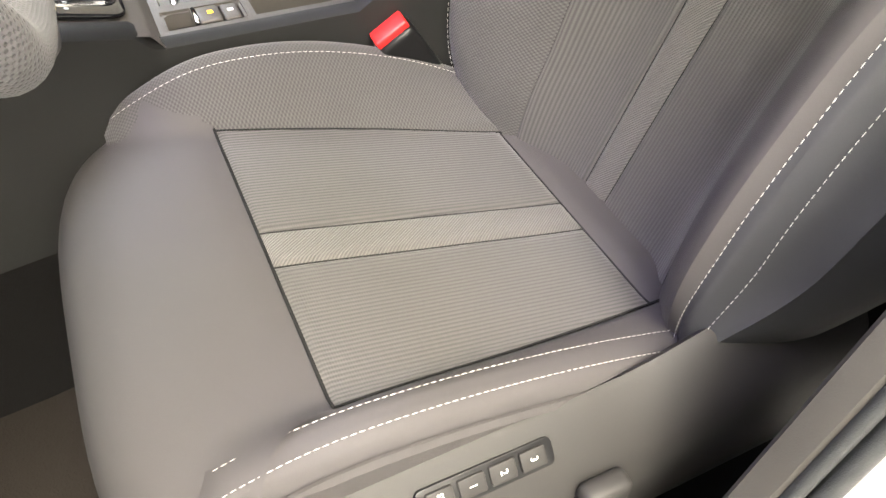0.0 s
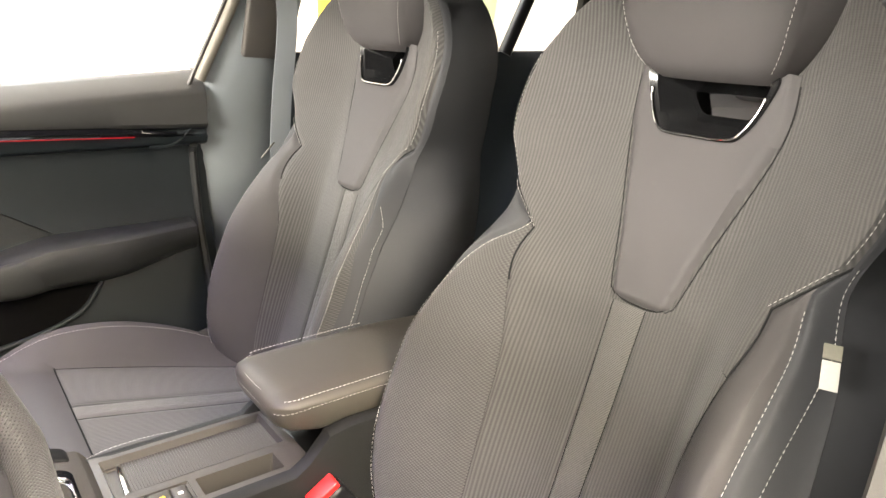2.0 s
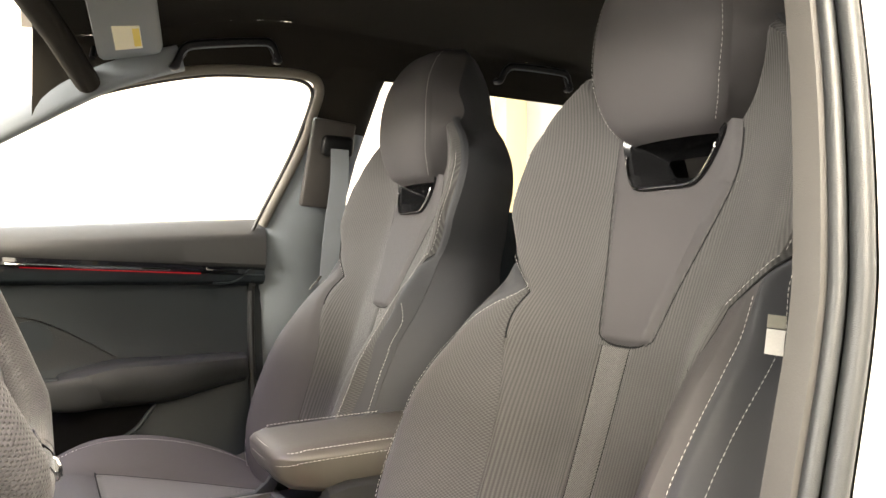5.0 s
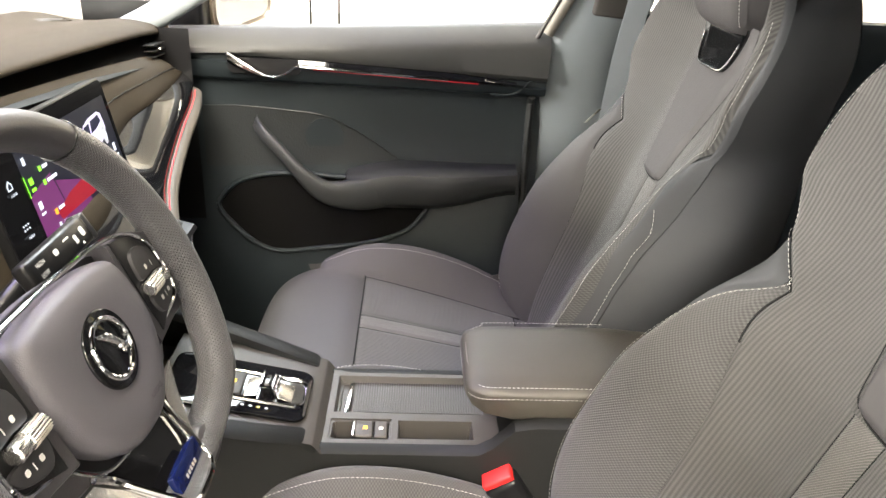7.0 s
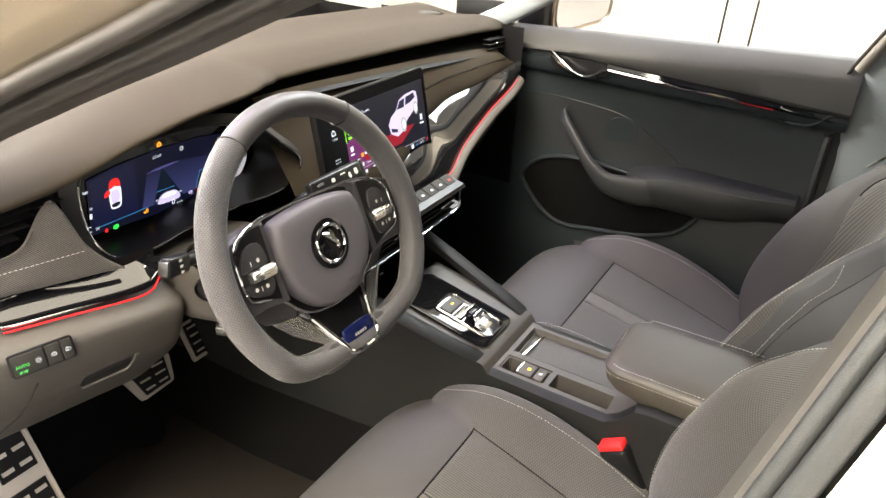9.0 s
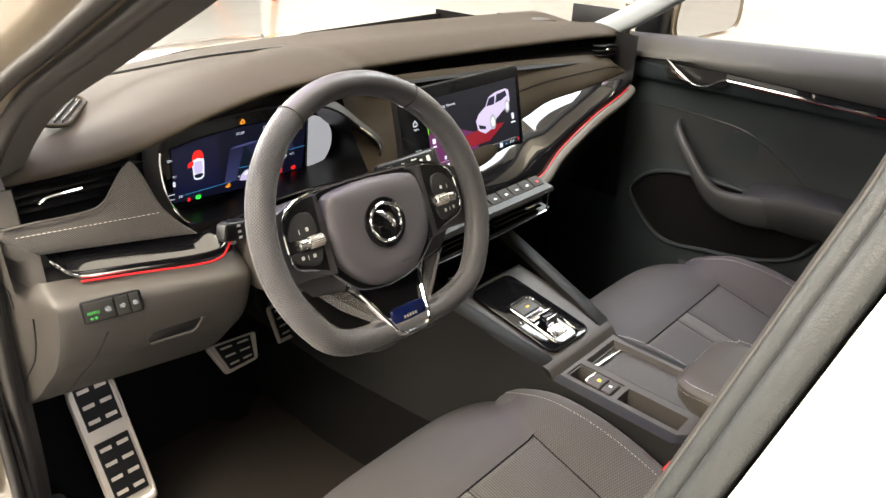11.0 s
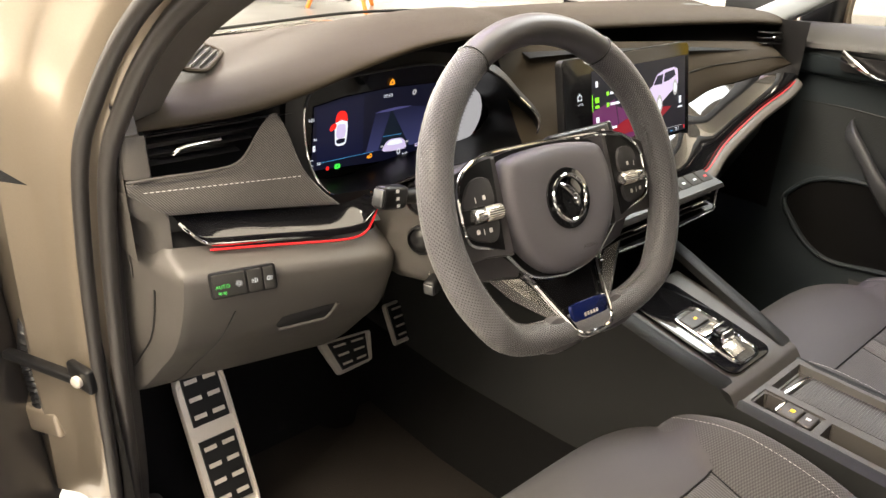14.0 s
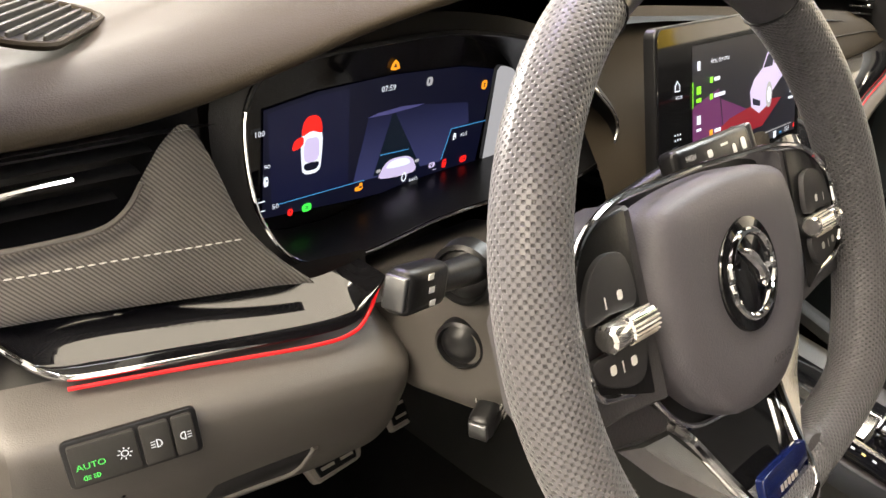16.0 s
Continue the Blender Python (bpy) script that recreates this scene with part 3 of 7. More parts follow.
    rbox(0.05, 0.52, 0.05, 0.006, pose(0.19, -0.28, 0.28), bm=bm)
    add("seat_base", bm, BLACK, "black seat rails and base")
    bm = rbox(0.42, 0.40, 0.08, 0.03, pose(0, -0.24, 0.44))
    add("cushion_core", bm, BLACK)
    # pale hinge cover between cushion and backrest
    hx = 0.237
    hinge = [Vector((-out * hx, y, z)) for y, z in ((-0.452, 0.500), (-0.494, 0.540), (-0.545, 0.535), (-0.535, 0.452), (-0.49, 0.455))]
    add("hinge_cover", loft([[q + Vector((out * 0.03, 0, 0)) for q in hinge], hinge, [q.lerp(Vector((-out * hx, -0.505, 0.50)), 0.15) + Vector((-out * 0.005, 0, 0)) for q in hinge]]), BELT, "pale grey hinge cover")
    # label sewn into the outer seam
    ex, ey = Vector((out * 0.81, -0.58, -0.10)).normalized(), Vector((-out * 0.08, -0.68, 0.73))
    ez = ex.cross(ey).normalized()
    ey = ez.cross(ex)
    m = Matrix(((ex.x, ey.x, ez.x, out * 0.247), (ex.y, ey.y, ez.y, -0.592), (ex.z, ey.z, ez.z, 0.906), (0, 0, 0, 1)))
    tag = add("airbag_tag", rbox(0.015, 0.026, 0.0012, 0.0005, m), material("pale_tag_cloth", (0.42, 0.41, 0.38), 0.8), "white fabric airbag tag")
    add("tag_fold", rbox(0.0155, 0.014, 0.0014, 0.0005, m @ pose(0.0, 0.021, 0.0005)), material("grey_tag_cloth", (0.14, 0.135, 0.11), 0.8), "grey folded end of the tag", tag)
    # outboard side trim
    rows = []
    for y in np.linspace(-0.60, 0.0, 40):
        k = step(0.0, -0.10, y)
        hi = 0.515 + 0.006 * step(-0.05, -0.3, y) + 0.035 * step(-0.34, -0.52, y)
        rows.append([Vector((out * u, y, z)) for u, z in ((0.222, hi - 0.03), (0.225, hi - 0.002), (0.230, hi + 0.004), (0.237, hi + 0.001), (0.270, hi - 0.040), (0.284, hi - 0.070), (0.288, 0.40), (0.275, 0.345), (0.25, 0.33))])
    add("side_trim", sheet(rows), SIDE, "grey plastic seat side trim")
    if out < 0:
        m = Matrix.Translation((-0.2510, -0.224, 0.5025)) @ pose(0, 0, 0, 0, -50, 0) @ pose(0, 0, 0, 0, 0, 90)
        add("memory_bezel", plate(rrect(0.115, 0.024, 0.006), 0.003, m, 0.001), BLACK)
        for i in range(4):
            key = add("memory_key", plate([(p[0] - 0.039 + 0.026 * i, p[1]) for p in rrect(0.022, 0.016, 0.002)], 0.0055, m, 0.001), SIDE, "memory key")
            bm = text_mesh(("3", "2", "1", "SET")[i], 0.009 if i < 3 else 0.007)
            bmesh.ops.transform(bm, matrix=m @ Matrix.Translation((-0.039 + 0.026 * i, 0, 0.0058)) @ pose(0, 0, 0, 0, 0, 90), verts=bm.verts)
            add("key_letter", bm, WHITE, "", key)
        add("adjuster_knob", rbox(0.022, 0.045, 0.034, 0.008, pose(-0.286, -0.315, 0.462)), SIDE, "seat adjuster knob")
    return seat


CX_D, CX_P = -0.357, 0.343
front_seat(CX_D, -1, "front_seat", "dark grey cloth driver's sport seat with white stitching")
front_seat(CX_P, 1, "front_seat", "dark grey cloth passenger sport seat beside the console", True, 0.03)

# ---- showroom ----
floor_thing = thing("showroom_floor", "polished grey showroom floor", "floor", kind="structure")
bm = bmesh.new()
bmesh.ops.create_grid(bm, x_segments=1, y_segments=1, size=14)
mesh("floor_slab", bm, TILE, floor_thing)
for n, (x, y, rz, w) in {"east": (9, 1, 90, 24), "west": (-7, 1, 90, 24), "north": (1, 12.5, 0, 20), "south": (1, -10, 0, 20)}.items():
    tagged(part("wall_" + n, rbox(w, 0.2, 4.2, 0, pose(x, y, 2.1, 0, 0, rz)), WALL, sharp=True), "white painted showroom wall", "wall", kind="structure")
tagged(part("ceiling", rbox(20, 26, 0.2, 0, pose(1, 1, 4.3)), WALL, sharp=True), "white showroom ceiling", "ceiling", kind="structure")

# ---- shell of the car ----
rows = []
for y in np.linspace(-2.0, 0.95, 46):
    z = 0.255 + 0.42 * step(0.55, 0.95, y)
    rows.append([Vector((x, y, z + (0.14 * (1 - step(0.1, 0.17, abs(x)))))) for x in np.linspace(-0.74, 0.76, 40)])
tagged(part("car_floor", sheet(rows), CARPET), "black carpeted car floor", "car floor", kind="structure")

roof_z = lambda x, y: 1.55 - 0.11 * step(-0.55, 0.0, y) - 0.05 * step(-1.2, -2.2, y) - 0.035 * (abs(x) / 0.6) ** 2.5
rows = [[Vector((x, y, roof_z(x, y))) for x in np.linspace(-0.6, 0.6, 30)] for y in np.linspace(-2.1, -0.02, 34)]
tagged(part("headliner", sheet(rows), LINER), "dark brown-grey cloth headliner", "headliner", kind="structure")
rows = [[Vector((x * 1.12, y, roof_z(x, y) + 0.05 - 0.02 * (abs(x) / 0.6) ** 4)) for x in np.linspace(-0.6, 0.6, 30)] for y in np.linspace(-2.2, -0.0, 34)]
tagged(part("roof_skin", sheet(rows), PAINT), "bronze grey painted car roof", "car roof", kind="structure")


def pillar(name, line, w, d, mat, label, towards):
    rows = []
    pts = smooth(line, 6)
    for i, p in enumerate(pts):
        a, b = pts[max(i - 1, 0)], pts[min(i + 1, len(pts) - 1)]
        t = (b - a).normalized()
        s = t.cross(Vector(towards)).normalized()
        n = s.cross(t).normalized()
        rows.append([p + s * w / 2 * math.copysign(abs(math.cos(g)) ** 0.6, math.cos(g)) + n * d / 2 * math.copysign(abs(math.sin(g)) ** 0.6, math.sin(g)) for g in np.linspace(0, 2 * math.pi, 24, endpoint=False)])
    return tagged(part(name, loft(rows), mat), label, "car pillar", kind="structure")


# driver's door opening
A_LINE = [(-0.762, 0.49, 0.30), (-0.760, 0.444, 0.45), (-0.757, 0.392, 0.72), (-0.751, 0.326, 0.95), (-0.731, 0.286, 1.045), (-0.705, 0.20, 1.135), (-0.680, 0.05, 1.213), (-0.672, -0.1, 1.280), (-0.668, -0.3, 1.368), (-0.645, -0.5, 1.435), (-0.625, -0.65, 1.46)]
a_pts = smooth(A_LINE, 8)
tagged(part("door_seal", tube(a_pts, 0.010, 12, up=(1, 0, 0)), RUBBER), "black rubber door seal round the opening", "door seal", kind="structure")
tagged(part("door_seal", tube([p + Vector((-0.022, 0.014, 0.008)) for p in a_pts], 0.009, 12, up=(1, 0, 0)), RUBBER), "black rubber door seal round the opening", "door seal", kind="structure")
low_pts, top_pts = [p for p in a_pts if p.z < 0.90], [p for p in a_pts if p.z > 0.85]
jamb = ((0.0, 0.012, 0.004), (-0.014, 0.022, 0.012), (-0.028, 0.035, 0.020), (-0.035, 0.05, 0.028), (-0.040, 0.085, 0.045), (-0.050, 0.100, 0.053))
tagged(part("door_jamb", sheet([[p + Vector(o) for p in low_pts] for o in jamb + ((-0.075, 0.13, 0.055), (-0.09, 0.45, 0.055))]), PAINT), "bronze grey painted door jamb", "car body", kind="structure")
rows = [[p + Vector(o) for p in top_pts] for o in jamb + ((-0.08, 0.15, 0.075), (-0.09, 0.25, 0.11))]
tagged(part("a_pillar", sheet(rows), PAINT), "bronze grey painted windscreen pillar and door jamb", "car pillar", kind="structure")
rows = []
for o in ((0.0, 0.006, 0.0), (0.012, 0.012, -0.010), (0.026, 0.022, -0.020), (0.040, 0.034, -0.028), (0.050, 0.06, -0.020), (0.055, 0.10, 0.03)):
    rows.append([p + Vector(o) for p in smooth(A_LINE[3:], 8)])
tagged(part("a_pillar_trim", sheet(rows), HARD), "dark grey plastic windscreen pillar trim", "pillar trim", kind="structure")
rows = []
for o in ((0.0, 0.0, 0.0), (0.014, 0.01, 0.0), (0.03, 0.03, 0.0), (0.03, 0.2, 0.0)):
    rows.append([p + Vector(o) for p in smooth(A_LINE[:5], 8)])
tagged(part("kick_panel", sheet(rows), HARD), "brown-grey plastic kick panel by the footrest", "trim panel", kind="structure")
B_LINE = [(-0.706, -0.318, 0.36), (-0.697, -0.386, 0.6), (-0.690, -0.445, 0.8), (-0.685, -0.486, 0.93), (-0.677, -0.504, 1.0), (-0.657, -0.531, 1.1), (-0.632, -0.557, 1.20), (-0.613, -0.574, 1.27), (-0.603, -0.575, 1.33), (-0.600, -0.558, 1.38), (-0.600, -0.52, 1.41)]
b_pts = smooth(B_LINE, 8)
rows = []
for o in ((0.004, -0.03, 0), (0.001, -0.006, 0), (-0.003, 0.0, 0), (-0.014, -0.001, 0), (-0.022, -0.003, 0), (-0.026, -0.009, 0), (-0.026, -0.03, 0)):
    rows.append([p + Vector(o) for p in b_pts])
# Same trim as the far pillar, darkened to offset the strong door-side light.
PILLAR_B = material("shaded_pillar_plastic", (0.038, 0.036, 0.033), 0.55, grain=0.2, scale=900, spec=0.4)
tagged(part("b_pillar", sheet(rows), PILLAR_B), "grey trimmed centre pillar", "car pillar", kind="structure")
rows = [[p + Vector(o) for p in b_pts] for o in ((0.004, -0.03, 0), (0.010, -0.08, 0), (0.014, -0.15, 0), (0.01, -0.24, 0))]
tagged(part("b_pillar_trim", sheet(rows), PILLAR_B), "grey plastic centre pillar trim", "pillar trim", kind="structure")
tagged(part("door_seal", tube([p + Vector((-0.029, -0.011, 0)) for p in b_pts], 0.006, 10, up=(1, 0, 0)), SEAL), "grey rubber door seal round the opening", "door seal", kind="structure")
tagged(part("door_seal", tube([p + Vector((-0.040, -0.022, 0)) for p in b_pts], 0.008, 10, up=(1, 0, 0)), SEAL), "grey rubber door seal round the opening", "door seal", kind="structure")
low = [p for p in b_pts if p.z < 1.0]
rows = [[p + Vector(o) for p in low] for o in ((-0.080, -0.060, 0), (-0.090, -0.14, 0), (-0.098, -0.5, 0), (-0.10, -1.3, 0))]
tagged(part("rear_body_side", sheet(rows), PAINT), "bronze grey painted rear body side", "car body", kind="structure")
high = [p for p in b_pts if p.z > 0.97]
rows = [[p + Vector(o) for p in high] for o in ((-0.080, -0.055, 0), (-0.080, -0.40, 0), (-0.076, -0.9, 0))]
tagged(part("rear_window_pane", sheet(rows), GLOSS), "dark tinted rear door window", "car window", kind="structure")
# Added white sheet that fills the plain white area beyond the pillar.
rows = [[p + Vector(o) for p in b_pts] for o in ((-0.046, -0.031, 0), (-0.054, -0.032, 0), (-0.072, -0.036, 0), (-0.092, -0.050, 0), (-0.100, -0.10, 0), (-0.112, -0.5, 0), (-0.116, -0.9, 0))]
tagged(part("added_white_sheet", sheet(rows), WHITE), "plain white sheet added beside the closed rear door", "paper sheet")
pillar("door_sill", [(-0.755, -0.6, 0.30), (-0.755, 0.0, 0.29), (-0.755, 0.52, 0.31)], 0.10, 0.09, HARD, "grey plastic door sill", (0, 0, 1))

for sx, x0 in ((1, 0.762), (-1, -0.772)):
    rows = [[Vector((x0, y, z)) for y in (0.40, 0.7, 1.0)] for z in (0.24, 0.6, 1.0)]
    tagged(part("kick_panel", sheet(rows), CARPET), "black footwell side lining", "trim panel", kind="structure")
rows = [[Vector((x, y, z)) for x, y in ((0.80, -0.44), (0.805, -0.55), (0.80, -0.78))] for z in (0.28, 0.7, 1.0)]
tagged(part("pillar_foot_panel", sheet(rows), BLACK), "dark panel behind the door edge", "trim panel", kind="structure")

# passenger side pillars and rear side
edge_z = curve1([(-2.1, 1.39), (-1.67, 1.418), (-1.58, 1.427), (-1.02, 1.425), (-0.8, 1.424), (-0.572, 1.403), (-0.344, 1.378), (-0.144, 1.315), (0.0, 1.245)])
rows = []
for t in np.linspace(0, 1, 9):
    rows.append([Vector((0.6 + 0.065 * t ** 0.7, y, roof_z(0.6, y) + (min(edge_z(y), roof_z(0.6, y)) - roof_z(0.6, y)) * t ** 1.4)) for y in np.linspace(-2.1, -0.02, 40)])
tagged(part("roof_edge_lining", sheet(rows), LINER), "dark roof edge lining over the windows", "trim", kind="structure")
side_z = curve1([(-2.1, 1.40), (-0.65, 1.46), (-0.5, 1.435), (-0.3, 1.368), (-0.1, 1.280), (0.0, 1.235)])
side_x = curve1([(-2.1, -0.62), (-0.65, -0.625), (-0.5, -0.645), (-0.3, -0.668), (-0.1, -0.672), (0.0, -0.676)])
rows = []
for t in np.linspace(0, 1, 7):
    rows.append([Vector((-0.6 + (side_x(y) + 0.012 + 0.6) * t, y, roof_z(0.6, y) + (side_z(y) - roof_z(0.6, y)) * t ** 1.3)) for y in np.linspace(-2.1, -0.12, 34)])
tagged(part("roof_edge_lining", sheet(rows), LINER), "dark roof edge lining over the door", "trim", kind="structure")
win = smooth([(0.77, -0.47, 0.98), (0.752, -0.507, 1.067), (0.715, -0.575, 1.222), (0.69, -0.612, 1.335), (0.68, -0.616, 1.380), (0.675, -0.585, 1.401), (0.672, -0.50, 1.399), (0.672, -0.344, 1.380), (0.675, -0.144, 1.317), (0.70, 0.02, 1.235), (0.745, 0.29, 1.07)], 6)
tagged(part("window_seal", tube(win, 0.005, 10), RUBBER), "dark rubber window seal", "window seal", kind="structure")
tagged(part("window_frame", tube([p + Vector((-0.008, -0.016 if p.y < -0.45 else 0.0, 0.012 if p.z > 1.3 else 0.0)) for p in win if p.z > 1.045], 0.012, 12), material("beige_frame_trim", (0.17, 0.155, 0.125), 0.5, grain=0.2)), "beige window frame trim", "window frame", kind="structure")
pil = lambda z: (float(np.interp(z, (0.3, 0.9, 1.03, 1.22, 1.40, 1.44), (0.79, 0.785, 0.752, 0.712, 0.674, 0.665))), float(np.interp(z, (0.3, 0.9, 1.03, 1.22, 1.40, 1.44), (-0.50, -0.50, -0.512, -0.590, -0.625, -0.63))), float(np.interp(z, (0.3, 0.9, 1.03, 1.22, 1.40, 1.44), (-0.72, -0.72, -0.72, -0.755, -0.805, -0.82))))
for z0, z1, mat, name, label in ((0.30, 1.007, PILLAR, "b_pillar", "light grey lower centre pillar trim"), (1.006, 1.285, PILLAR, "b_pillar", "grey trimmed centre pillar with belt guide"), (1.285, 1.445, LINER, "b_pillar_top", "dark cloth-covered top of the centre pillar")):
    rows = []
    for z in np.linspace(z0, z1, 12):
        x, ya, yb = pil(z)
        rows.append([Vector((x + 0.02 - 0.034 * math.sin(math.pi * t) ** 0.45, ya + (yb - ya) * t, z)) for t in np.linspace(0, 1, 14)])
    tagged(part(name, sheet(rows), mat), label, "car pillar", kind="structure")
pillar("a_pillar_trim", [(0.755, 0.42, 1.0), (0.745, 0.29, 1.07), (0.70, 0.03, 1.235), (0.655, -0.16, 1.35), (0.63, -0.3, 1.405)], 0.055, 0.05, PILLAR, "grey plastic windscreen pillar trim", (1, 0, 0))
tagged(part("windscreen_header", tube([(-0.64, -0.12, 1.30), (-0.5, -0.06, 1.385), (-0.3, 0.0, 1.41), (0, 0.02, 1.415), (0.3, 0.0, 1.41), (0.5, -0.06, 1.385), (0.64, -0.12, 1.33)], 0.025, 12), LINER), "dark windscreen header trim", "trim", kind="structure")
for sx in (1, -1):
    rows = [[Vector((sx * x, y, z)) for y in np.linspace(-2.1, -0.68, 20)] for x, z in ((0.70, 0.3), (0.73, 0.6), (0.745, 0.9), (0.72, 1.0), (0.70, 1.08), (0.71, 1.105), (0.76, 1.105))]
    tagged(part("rear_door_card", sheet(rows), DOOR), "dark grey rear door card", "door card", kind="structure")
    pillar("quarter_divider", [(sx * 0.705, -1.352, 1.10), (sx * 0.66, -1.485, 1.43)], 0.035, 0.03, BLACK, "black quarter window divider", (1, 0, 0))
    pillar("rear_pillar", [(sx * 0.71, -1.72, 1.0), (sx * 0.66, -1.71, 1.3), (sx * 0.6, -1.73, 1.44)], 0.22, 0.05, LINER, "dark rear pillar trim", (1, 0, 0))
rows = [[Vector((x, -2.1, z)) for x in np.linspace(-0.74, 0.74, 6)] for z in (0.3, 1.1)]
tagged(part("tailgate_trim", sheet(rows), BLACK), "black tailgate trim", "trim", kind="structure")

# bonnet seen through the windscreen
rows = [[Vector((x, 0.95 - 0.42 * x * x + t * 1.0, 1.0 - 0.10 * t - 0.16 * t * t - 0.10 * x * x)) for x in np.linspace(-0.78, 0.78, 30)] for t in np.linspace(0, 1, 20)]
tagged(part("bonnet", sheet(rows), PAINT), "bronze grey painted bonnet", "bonnet", kind="structure")

# ---- passenger door ----
door = thing("passenger_door", "dark grey door card with chrome handle and red light strip", "car door", (0.8, -0.1, 0.3))
sill_z = lambda y: 1.032 - 0.055 * (y - 0.06)
blade_z = lambda y: 0.955 + 0.042 * (y - 0.03)
ledge_z = lambda y: 0.912 + 0.013 * (y - 0.1)
door_x = curve1([(-0.78, 0.70), (-0.6, 0.715), (-0.48, 0.735), (-0.36, 0.77), (-0.26, 0.783), (-0.14, 0.787), (0.0, 0.787)])


def door_rows(y):
    """Heights and depths of the door's upper moulding: crease, ledge, recess under the blade, pad, sill."""
    s, b, g = sill_z(y), blade_z(y), ledge_z(y)
    return [(g - 0.012, 0.786), (g - 0.003, 0.784), (g, 0.774), (g + 0.004, 0.762), (g + 0.010, 0.757), (b - 0.008, 0.753), (b - 0.004, 0.760), (b + 0.006, 0.760), (b + 0.012, 0.750), (b + 0.02, 0.7435), (s - 0.048, 0.742), (s - 0.040, 0.7435), (s - 0.032, 0.749), (s - 0.016, 0.764), (s - 0.004, 0.777), (s, 0.782), (s + 0.003, 0.795)]


def door_at(y, z, out=0.0):
    rows = door_rows(y)
    if z < rows[0][0]:
        return Vector((door_x(z - sill_z(y)) - out, y, z))
    return Vector((float(np.interp(z, *zip(*rows))) - out, y, z))


ys = np.linspace(-0.525, 0.46, 50)
rows = [[door_at(y, sill_z(y) + h) for y in ys] for h in (-0.76, -0.7, -0.6, -0.5, -0.4, -0.3, -0.25, -0.2, -0.165)]
rows += [[Vector((door_rows(y)[i][1], y, door_rows(y)[i][0])) for y in ys] for i in range(17)]
mesh("door_card", sheet(rows[:18]), DOOR, door)
# The pad is the card's plastic, lightened for the sheen from the window.
mesh("upper_pad", sheet(rows[17:]), material("lightened_door_plastic", (0.036, 0.036, 0.034), 0.5, grain=0.3, scale=1000, spec=0.45), door, "upper door pad, colour lightened for window sheen")
# rear end face and moulded edge strip of the door
mesh("door_end", sheet([[r[0] + Vector((o, 0, 0)) for r in rows] for o in (0.0, 0.03, 0.06)]), DOOR, door)
mesh("door_edge_strip", tube([door_at(-0.497, z, 0.004) for z in np.linspace(0.45, 0.905, 30)], 0.009, 8), GRIP, door, "grey moulded edge strip")
mesh("edge_curve", tube(smooth([(0.762, -0.40, 0.9065), (0.758, -0.44, 0.908), (0.756, -0.465, 0.918), (0.757, -0.485, 0.938), (0.757, -0.50, 0.944)], 6), 0.003, 8), DOOR, door, "moulded crease at the door's rear edge")
# black and chrome trim blade under the sill
taper = lambda y: 0.25 + 0.75 * step(-0.465, -0.30, y)
bm = sheet([[Vector((x, y, blade_z(y) + dz * taper(y))) for y in np.linspace(-0.455, 0.03, 40)] for dz, x in ((0.015, 0.752), (0.013, 0.743), (0.004, 0.738), (-0.004, 0.741), (-0.006, 0.758))])
mesh("trim_blade", bm, GLOSS, door, "gloss black trim blade")
bm = sheet([[Vector((x, y, blade_z(y) + dz)) for y in np.linspace(-0.30, 0.035, 30)] for dz, x in ((0.0015, 0.7375), (-0.001, 0.7355), (-0.0045, 0.7385))])
mesh("chrome_blade", bm, CHROME, door, "thin chrome blade")
mesh("light_strip", tube([Vector((0.7535, y, blade_z(y) - 0.0075)) for y in np.linspace(-0.37, 0.0, 30)], 0.0013, 8), glow("dim_red_light", (1.0, 0.01, 0.03), 0.22), door, "red glowing light strip")
# inside handle: a bright blade that dips and sweeps back into the trim
mesh("handle_dish", plate([(p[0], p[1]) for p in rrect(0.16, 0.034, 0.015)], 0.004, Matrix(((0, 0, -1, 0.748), (-1, 0, 0, 0.105), (0, 1, 0, 0.951), (0, 0, 0, 1)))), BLACK, door)
hp = smooth([(0.738, 0.182, 0.967), (0.732, 0.165, 0.960), (0.726, 0.138, 0.949), (0.722, 0.112, 0.938), (0.721, 0.092, 0.933), (0.723, 0.073, 0.933), (0.729, 0.053, 0.942), (0.735, 0.038, 0.952), (0.738, 0.026, 0.955)], 6)
rows = []
for i, p in enumerate(hp):
    k = i / (len(hp) - 1)
    hi = 0.0085 * (1 - step(0.0, 0.5, k)) + 0.0032
    rows.append([p + Vector((dx, 0, dz * hi)) for dx, dz in ((0.004, 1.0), (-0.002, 1.15), (-0.005, 0.6), (-0.0045, -0.5), (0.0, -1.0), (0.004, -0.7))])
mesh("door_handle", loft(rows), material("satin_chrome", (0.55, 0.545, 0.54), 0.16, 1.0), door, "chrome inside door handle")
# speaker panel and its seam
spk = smooth([(0.26, 0.846), (0.18, 0.850), (0.08, 0.845), (-0.01, 0.836), (-0.06, 0.818), (-0.12, 0.785), (-0.194, 0.738)], 6)
mesh("panel_seam", tube([door_at(p.x, p.y, 0.001) for p in spk], 0.0016, 6), BLACK, door)
low = [(p.x, p.y - 0.002) for p in spk]
rows = []
for t in np.linspace(0, 1, 10):
    rows.append([door_at(a, b + (0.705 + 0.03 * step(0.1, -0.2, a) - b) * t, 0.0015) for a, b in low])
mesh("speaker_panel", sheet(rows), material("ribbed_speaker_panel", (0.0125, 0.0145, 0.0155), 0.55, grain=0.6, scale=260, spec=0.35), door, "dark ribbed speaker panel")
